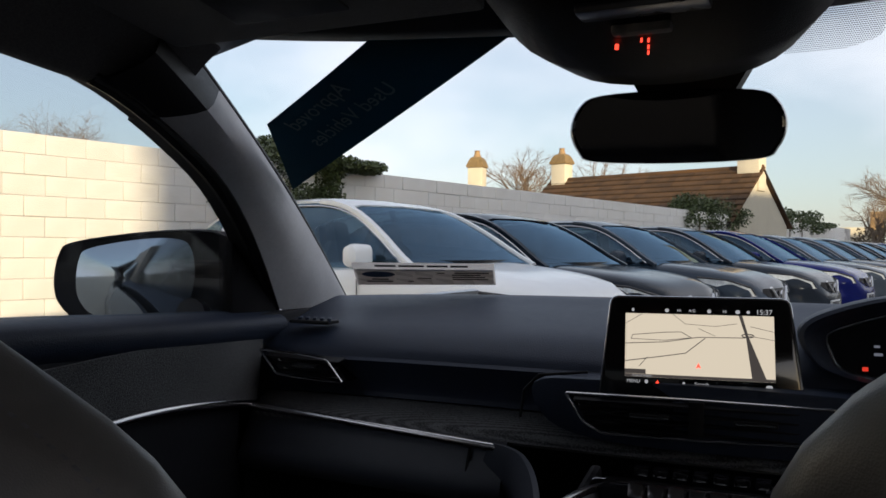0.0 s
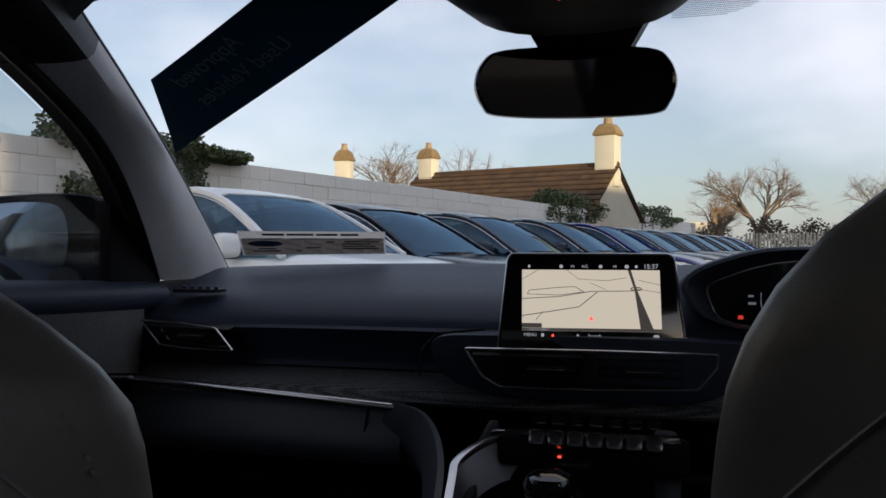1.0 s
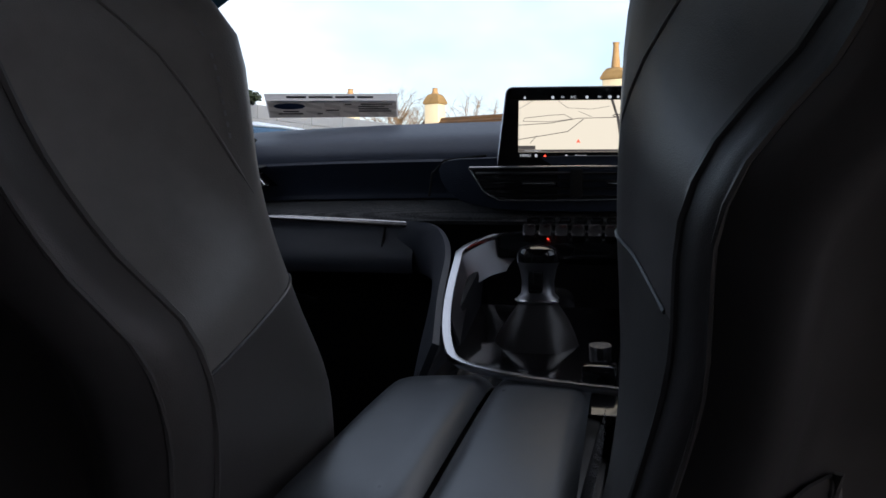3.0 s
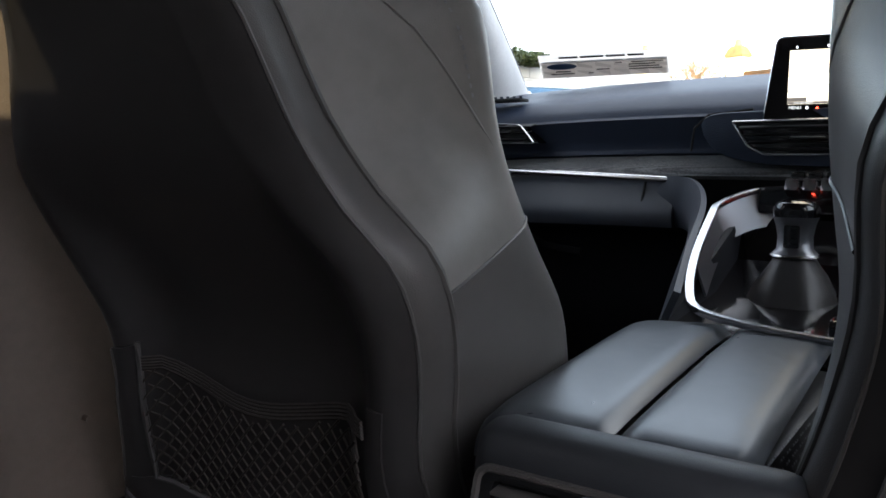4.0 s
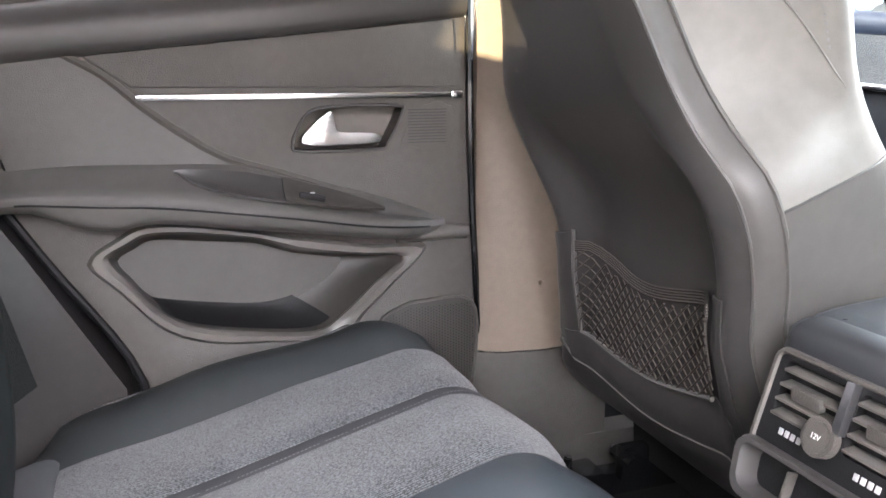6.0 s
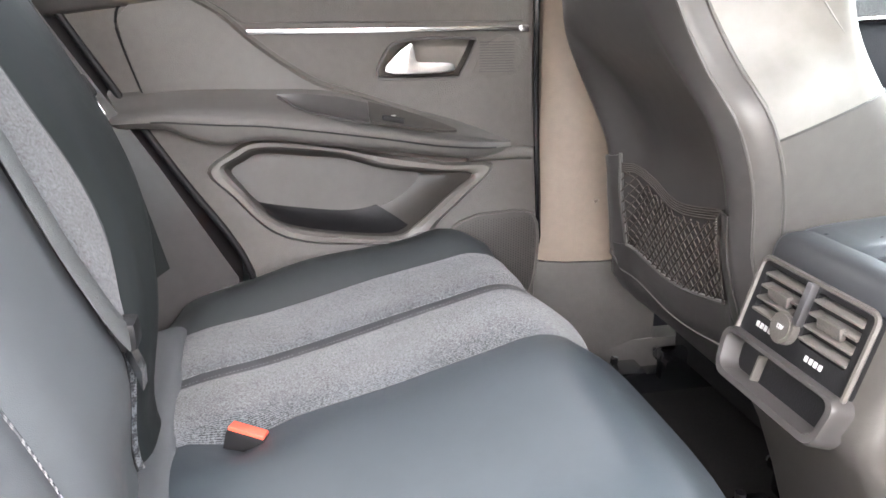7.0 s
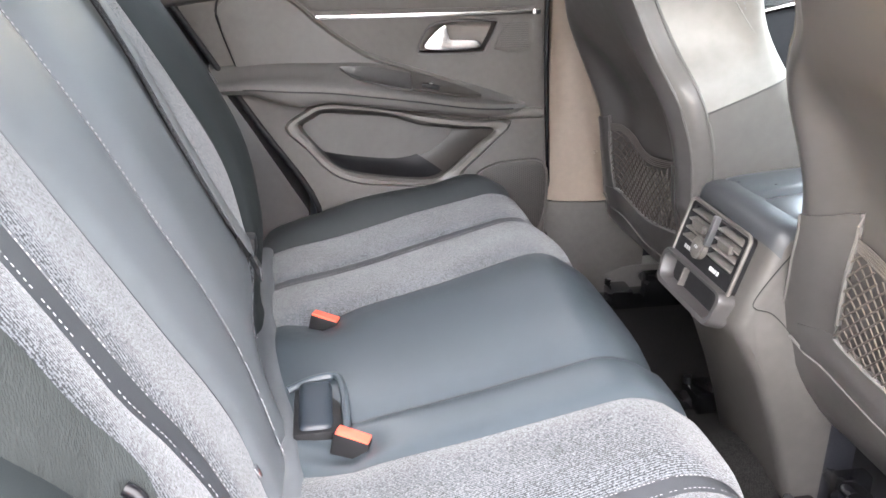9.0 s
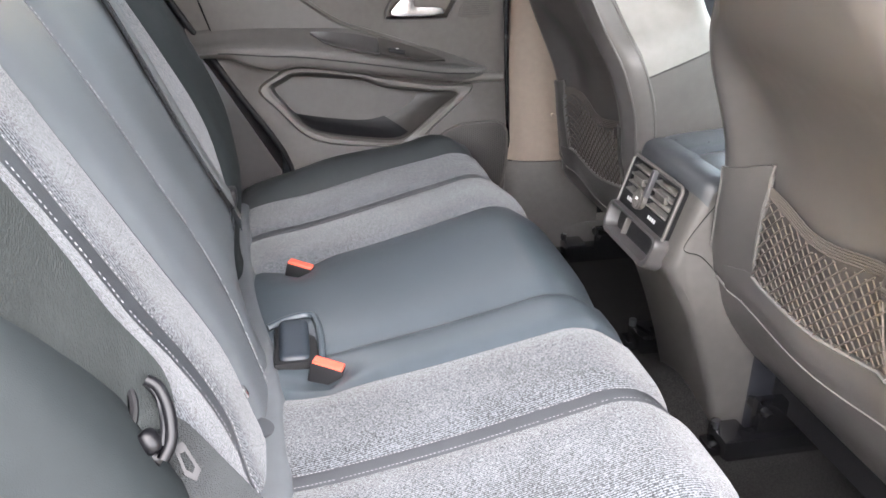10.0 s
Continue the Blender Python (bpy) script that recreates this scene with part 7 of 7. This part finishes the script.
    part("cowl", sheet([[(0.93 + 0.05 - 0.13 * (yy / 0.78) ** 2, yy, TOPZ(0.9) * tall + 0.035 + dz) for yy in np.linspace(-0.78, 0.78, 11)] for dz in (-0.06, 0.0)]), gloss_black, c, "black cowl under the windscreen")
    part("door_seam", joined(*[sweep([(wx, sg * (WID(wx) + 0.002), zz) for zz in (0.42, 0.62, 0.86, 1.0)], 0.006, 4) for sg in (-1, 1) for wx in (-0.62, 0.45)]), plastic_black, c)
    part("wiper", sweep([(0.80, -0.55, 1.135 * tall), (0.88, 0.0, 1.10 * tall), (0.86, 0.35, 1.11 * tall)], 0.012, 5), plastic_black, c)
    c.matrix_basis = place
    return c


def stall(along, side=-4.75, turn=0.0):
    return Matrix.Translation(lot(along, side)) @ Matrix.Rotation(-ROW + radians(turn), 4, "Z")


white = car_paint("white_paint", (0.78, 0.79, 0.80), 0.0)
black = car_paint("blue_black_paint", (0.007, 0.011, 0.018), 0.3)
grey = car_paint("grey_paint", (0.040, 0.052, 0.070), 0.4)
bronze = car_paint("dark_grey_paint", (0.028, 0.034, 0.044), 0.4)
blue = car_paint("blue_paint", (0.010, 0.015, 0.13), 0.4)
silver = car_paint("silver_paint", (0.10, 0.115, 0.135), 0.5)
for along, paint, word, tall in ((5.55, white, "white", 1.03), (7.5, black, "blue-black", 1.0), (10.0, grey, "mid-grey", 1.0), (12.7, bronze, "dark grey", 1.0), (15.3, blue, "deep blue", 1.0), (18.0, silver, "silver", 0.98), (20.6, silver, "silver", 0.98), (23.2, grey, "mid-grey", 0.98), (25.8, black, "blue-black", 0.96), (28.4, silver, "silver", 0.96), (31.0, blue, "deep blue", 0.96)):
    parked_car(stall(along), paint, "parked_car", word + " crossover parked nose-out in front of the white wall", tall)

# ---- cottage beyond the wall ----
house = thing("cottage", (-5.2, 31.0, 0.0), "cream cottage with a mossy brown tiled roof and tall chimneys", "house")
render_m = mat("cream_render", (0.62, 0.56, 0.44), 0.9, vary=0.10, scale=4, bump=0.2, bump_scale=20)
tile_m = mat("mossy_tile", (0.125, 0.058, 0.016), 0.9, scale=0.9, second=(0.026, 0.018, 0.012), bump=0.4, bump_scale=30, per_piece=0.25)
HM = Matrix.Translation((-5.2, 31.0, -0.6)) @ Matrix.Rotation(radians(-20), 4, "Z")


def at_house(bm):
    bmesh.ops.transform(bm, matrix=HM, verts=bm.verts)
    return bm


gable = [(-2.35, 0), (2.35, 0), (2.35, 2.75), (0, 4.55), (-2.35, 2.75)]
part("wall", at_house(plate(gable, "x", -4.3, 4.3)), render_m, house)
for sg in (-1, 1):
    slope = [[(x, sg * 2.6 * f, 4.66 - 2.0 * f) for x in (-4.5, 4.42)] for f in (0, 1)]
    part("roof", at_house(thicken(sheet(slope), 0.06 * sg)), tile_m, house, "mossy brown tiled roof")
tile_me = mesh_of("tile", box(-0.155, 0.155, -0.155, 0.155, -0.03, 0.03, 0.008, 1), tile_m, True)
roof_ob = [o for o in house.children if o.name.startswith("roof")][0]
for r in range(10):
    for k in range(29):
        f = (r + 0.5) / 10
        p = Vector((-4.35 + 0.31 * k + 0.05 * random.uniform(-0.2, 0.2), -2.6 * f, 4.68 - 2.0 * f + 0.045))
        t = new("tile", tile_me)
        t.parent = roof_ob
        base = house.matrix_basis @ roof_ob.matrix_parent_inverse
        t.matrix_parent_inverse = base.inverted()
        t.matrix_basis = HM @ Matrix.Translation(p) @ Matrix.Rotation(math.atan2(2.0, 2.6) - 0.13 + random.uniform(-0.02, 0.02), 4, "X")
part("ridge", at_house(sweep([(-4.45, 0, 4.70), (4.4, 0, 4.70)], 0.11, 8)), tile_m, house)
part("barge_board", at_house(sweep([(4.40, -2.6, 2.70), (4.40, 0, 4.68), (4.40, 2.6, 2.70)], 0.03, 6)), plastic_black, house)
part("gutter", at_house(sweep([(-4.5, -2.66, 2.66), (4.42, -2.66, 2.66)], 0.06, 8)), plastic_black, house)
stain = mat("chimney_cap", (0.24, 0.16, 0.07), 0.9, vary=0.3, scale=6)
pot = mat("clay_pot", (0.34, 0.22, 0.11), 0.85, vary=0.2, scale=8)


def chimney(parent, x, y, z0, z1, w=0.42, pots=1, tall=0.3, turn=True):
    fix = at_house if turn else (lambda bm: bm)
    ch = part("chimney", fix(box(x - w, x + w, y - w * 0.8, y + w * 0.8, z0, z1, 0.02)), render_m, parent, "cream chimney stack")
    rings = [[(x + sx * w * k, y + sy * (w * 0.8) * k + 0.0, z1 + dz) for sx, sy in ((-1, -1), (1, -1), (1, 1), (-1, 1))] for k, dz in ((1.0, -0.02), (1.16, 0.0), (1.2, 0.07), (1.10, 0.13), (0.95, 0.26), (0.72, 0.38), (0.50, 0.42))]
    part("chimney_cap", fix(sheet(rings, True, False, True)), stain, ch, "mossy sloped chimney cap")
    for k in range(pots):
        xx = x + 0.24 * (k - (pots - 1) / 2)
        part("chimney_pot", fix(sweep([(xx, y, z1 + 0.36), (xx, y, z1 + 0.36 + tall * 0.3), (xx, y, z1 + 0.36 + tall * 0.55), (xx, y, z1 + 0.36 + tall * 0.9), (xx, y, z1 + 0.36 + tall)], [0.17, 0.15, 0.12, 0.10, 0.13], 10)), pot, ch)


chimney(house, -3.95, 0, 3.7, 5.38, 0.34, 1, 0.30)
chimney(house, 4.0, 0, 3.9, 5.75, 0.38, 1, 0.95)
h2 = thing("far_cottage", (-12.2, 29.6, 0), "far cottage with a cream chimney behind the wall", "house")
part("wall", box(-16, -11.4, 28.6, 33, 0, 2.6, 0.02), render_m, h2)
part("roof", sheet([[(-16.2, y, z), (-11.2, y, z)] for y, z in ((28.3, 2.5), (30.8, 3.75), (33.3, 2.5))]), tile_m, h2)
chimney(h2, -11.5, 29.4, 2.0, 4.45, 0.30, 1, 0.3, False)

# ---- ivy, shrubs and winter trees ----
leaf_m = mat("ivy_leaf", (0.028, 0.052, 0.014), 0.55, vary=0.5, scale=20, second=(0.085, 0.105, 0.028))
bark = mat("winter_bark", (0.16, 0.12, 0.085), 0.9, vary=0.25, scale=10)
twig = mat("winter_twig", (0.20, 0.135, 0.085), 0.9, vary=0.25, scale=10)


def leaves(centres, count, size, seed):
    """Many small leaves spread over lumps, hanging at random."""
    rnd = random.Random(seed)
    bm = bmesh.new()
    for _ in range(count):
        c, r = rnd.choice(centres)
        d = Vector((rnd.gauss(0, 1), rnd.gauss(0, 1), rnd.gauss(0, 1))).normalized() * (rnd.random() ** 0.4)
        p = Vector(c) + Vector((d.x * r[0], d.y * r[1], d.z * r[2]))
        e = Euler((rnd.uniform(-1.2, 1.2), rnd.uniform(-1.2, 1.2), rnd.uniform(0, 6.28))).to_matrix()
        s = size * rnd.uniform(0.6, 1.3)
        vs = [bm.verts.new(p + e @ Vector(q) * s) for q in ((0, -0.6, 0), (0.5, -0.1, 0.08), (0.32, 0.5, 0), (0, 0.75, 0.05), (-0.32, 0.5, 0), (-0.5, -0.1, 0.08))]
        bm.faces.new(vs)
    return bm


def ivy(name, a0, a1, seed, z0, z1, count, label, size=0.075, thin=0.55):
    rnd = random.Random(seed)
    t = thing(name, tuple(lot((a0 + a1) / 2, WALL_SIDE, WALL_H)), label, "ivy")
    cs = []
    for k in range(70):
        f = rnd.random()
        top = min(1.0, max(0.0, (f - thin) / 0.2))
        zz = (z0 + (z1 - z0) * (rnd.random() ** 1.1)) * (1 - top) + (WALL_H + 0.04 + (z1 - WALL_H) * 0.5 * rnd.random() * (1 - f)) * top
        cs.append((lot(a0 + (a1 - a0) * f, WALL_SIDE + rnd.uniform(-0.4, 0.22), zz), (0.42, 0.26, 0.22 - 0.12 * top)))
    part("foliage", leaves(cs, count, size, seed), leaf_m, t)
    part("stem", joined(*[sweep(smooth([lot(a0 + (a1 - a0) * f, WALL_SIDE + 0.10, 1.2), lot(a0 + (a1 - a0) * f + 0.1, WALL_SIDE + 0.12, 2.0), lot(a0 + (a1 - a0) * f + 0.2, WALL_SIDE, 2.6)], 3), 0.02, 5) for f in (0.2, 0.4)]), bark, t)


ivy("ivy_clump", 6.3, 9.3, 3, 1.6, 2.66, 42000, "dense dark green ivy spilling over the white wall", 0.045)
ivy("shrub", 22.2, 27.2, 8, 1.9, 2.75, 9000, "straggly evergreen shrub hanging over the white wall", 0.055, 0.8)
ivy("far_shrub", 31.0, 40.0, 9, 2.1, 2.8, 4500, "low dark shrub along the wall end", 0.07, 0.7)


def tree(name, base, height, spread, seed, label, levels=5, thick=0.16, wood=None):
    rnd = random.Random(seed)
    t = thing(name, tuple(base), label, "tree", "winter trees")
    limbs, twigs = [], []

    def grow(p, d, length, r, level):
        mid = p + d * length * 0.5 + Vector((rnd.gauss(0, 1), rnd.gauss(0, 1), rnd.gauss(0, 0.5))) * length * 0.07
        end = p + d * length
        (limbs if level < 3 else twigs).append(sweep([p, mid, end], [r, r * 0.85, r * 0.62], 6 if level < 2 else 3))
        if level >= levels:
            return
        for q in range(4 if level in (0, 2) else 3 if level < 5 else 2):
            side = Vector((rnd.gauss(0, 1), rnd.gauss(0, 1), rnd.gauss(0.05, 0.7)))
            nd = (d + side * spread * (1.15 if level < 2 else 1.35)).normalized()
            grow(p.lerp(end, rnd.uniform(0.45, 1.0)), nd, length * rnd.uniform(0.58, 0.80), r * 0.50, level + 1)
    trunk_top = Vector(base) + Vector((rnd.gauss(0, 0.1), rnd.gauss(0, 0.1), height * 0.22))
    limbs.append(sweep([Vector(base), Vector(base).lerp(trunk_top, 0.5), trunk_top], [thick * 1.3, thick * 1.1, thick], 8))
    for _ in range(4):
        grow(trunk_top, Vector((rnd.gauss(0, 0.45), rnd.gauss(0, 0.45), 1)).normalized(), height * 0.23, thick * 0.75, 0)
    part("trunk", joined(*limbs), bark, t)
    part("crown", joined(*twigs), wood or twig, t, "bare twiggy winter crown")


tree("tree", (-13.2, 40, 0), 9.0, 0.50, 5, "bare winter tree behind the cottage", 5)
tree("tree", (-8.6, 40, 0), 8.6, 0.50, 6, "bare winter tree behind the cottage chimney", 5)
tree("tree", (7.7, 62, 0), 10.2, 0.42, 17, "large bare winter tree beyond the fence", 6, 0.22)
tree("tree", (4.4, 56, 0), 6.0, 0.45, 12, "small bare tree beyond the wall", 5)
tree("tree", (17.2, 66, 0), 9.5, 0.50, 13, "bushy brown winter tree beyond the fence", 5)
tree("tree", (21.5, 66, 0), 9.2, 0.42, 14, "bare tree near the tall lamp", 5)
tree("tree", (-13.0, 12.1, 0), 5.3, 0.50, 15, "bare treetop seen over the white wall", 6, 0.06)
tree("tree", (-17.8, 13.9, 0), 5.7, 0.50, 16, "bare treetop seen over the white wall", 6, 0.06)

# ---- yard end: fence, hedge, lamp, sign ----
far = mat("brown_hedge", (0.10, 0.075, 0.045), 0.95, vary=0.4, scale=3)
rnd = random.Random(4)
hed = leaves([(Vector((x, 60 + rnd.uniform(-1, 1), rnd.uniform(0.6, 2.6))), (1.2, 0.8, 0.9)) for x in np.linspace(2, 34, 40)], 14000, 0.14, 21)
hb = thing("hedge", (18, 60, 0), "brown winter hedge behind the fence", "hedge", kind="stuff")
part("foliage", hed, far, hb)
fence = thing("palisade_fence", (15, 50, 0), "pale steel palisade fence closing the yard", "fence")
steel = mat("galvanised_steel", (0.42, 0.38, 0.30), 0.6, 0.3, vary=0.1, scale=3)
pale = mesh_of("pale", box(-0.06, 0.06, -0.015, 0.015, 0, 1.95, 0.01), steel, True)
for k in range(110):
    o = new("pale", pale)
    o.parent = fence
    o.matrix_parent_inverse = fence.matrix_basis.inverted()
    o.matrix_basis = Matrix.Translation((5.5 + 0.19 * k, 50 - 0.02 * k, 0.0))
for z in (0.5, 1.55):
    part("rail", sweep([(5.4, 50.06, z), (26.5, 47.9, z)], 0.035, 6), steel, fence)
lampp = thing("floodlight_post", (23.2, 58, 0), "tall grey post with a box floodlight", "street lamp")
part("post", sweep([(23.2, 58, 0), (23.2, 58, 6.9)], [0.10, 0.07], 8), steel, lampp)
part("head", box(22.75, 23.6, 57.7, 58.3, 6.8, 7.35, 0.06), steel, lampp)
part("bracket", box(23.25, 23.6, 57.8, 58.2, 4.7, 5.05, 0.03), plastic_black, lampp)
sign = thing("blue_sign", (17.2, 47.5, 0), "tall plain blue sign board in the yard", "sign")
part("board", box(16.5, 17.9, 47.4, 47.6, 1.6, 4.1, 0.03), mat("blue_board", (0.03, 0.14, 0.55), 0.5, vary=0.06, scale=3), sign)
part("post", joined(box(16.6, 16.75, 47.45, 47.55, 0, 1.7, 0), box(17.65, 17.8, 47.45, 47.55, 0, 1.7, 0)), steel, sign)
bk = thing("brick_chimney_house", (5.2, 58, 0), "far brick house behind the trees", "house")
part("wall", box(-2, 6, 70, 76, 0, 3.2, 0), render_m, bk)
part("chimney", box(5.0, 6.0, 69.6, 70.4, 2.5, 4.4, 0.03), pot, bk)

# ---- blocks of the boundary wall ----
block_me = mesh_of("block", box(-0.220, 0.220, -0.091, 0.091, -0.1065, 0.1065, 0.005, 1), paint_wall, True)
near, rest = 0, bmesh.new()
rnd = random.Random(2)
tmpl = [Vector(v.co) for v in block_me.vertices]
tf = [tuple(p.vertices) for p in block_me.polygons]
for course in range(11):
    for k in range(-40, 96):
        a = 0.446 * k + (0.223 if course % 2 else 0)
        z = 0.109 + 0.2185 * course
        jog = rnd.uniform(-0.007, 0.007)
        m = Matrix.Translation(lot(a, WALL_SIDE + jog, z)) @ Matrix.Rotation(math.pi / 2 - ROW + rnd.uniform(-0.010, 0.010), 4, "Z")
        if near < 300 and course >= 2 and 3.0 < a < 17.0:
            o = new("block", block_me)
            o.parent = wall
            o.matrix_basis = m
            near += 1
        else:
            vs = [rest.verts.new(m @ v) for v in tmpl]
            for f in tf:
                rest.faces.new([vs[i] for i in f])
tagged(part("blocks", rest, paint_wall, wall, "", True), kind="stuff")
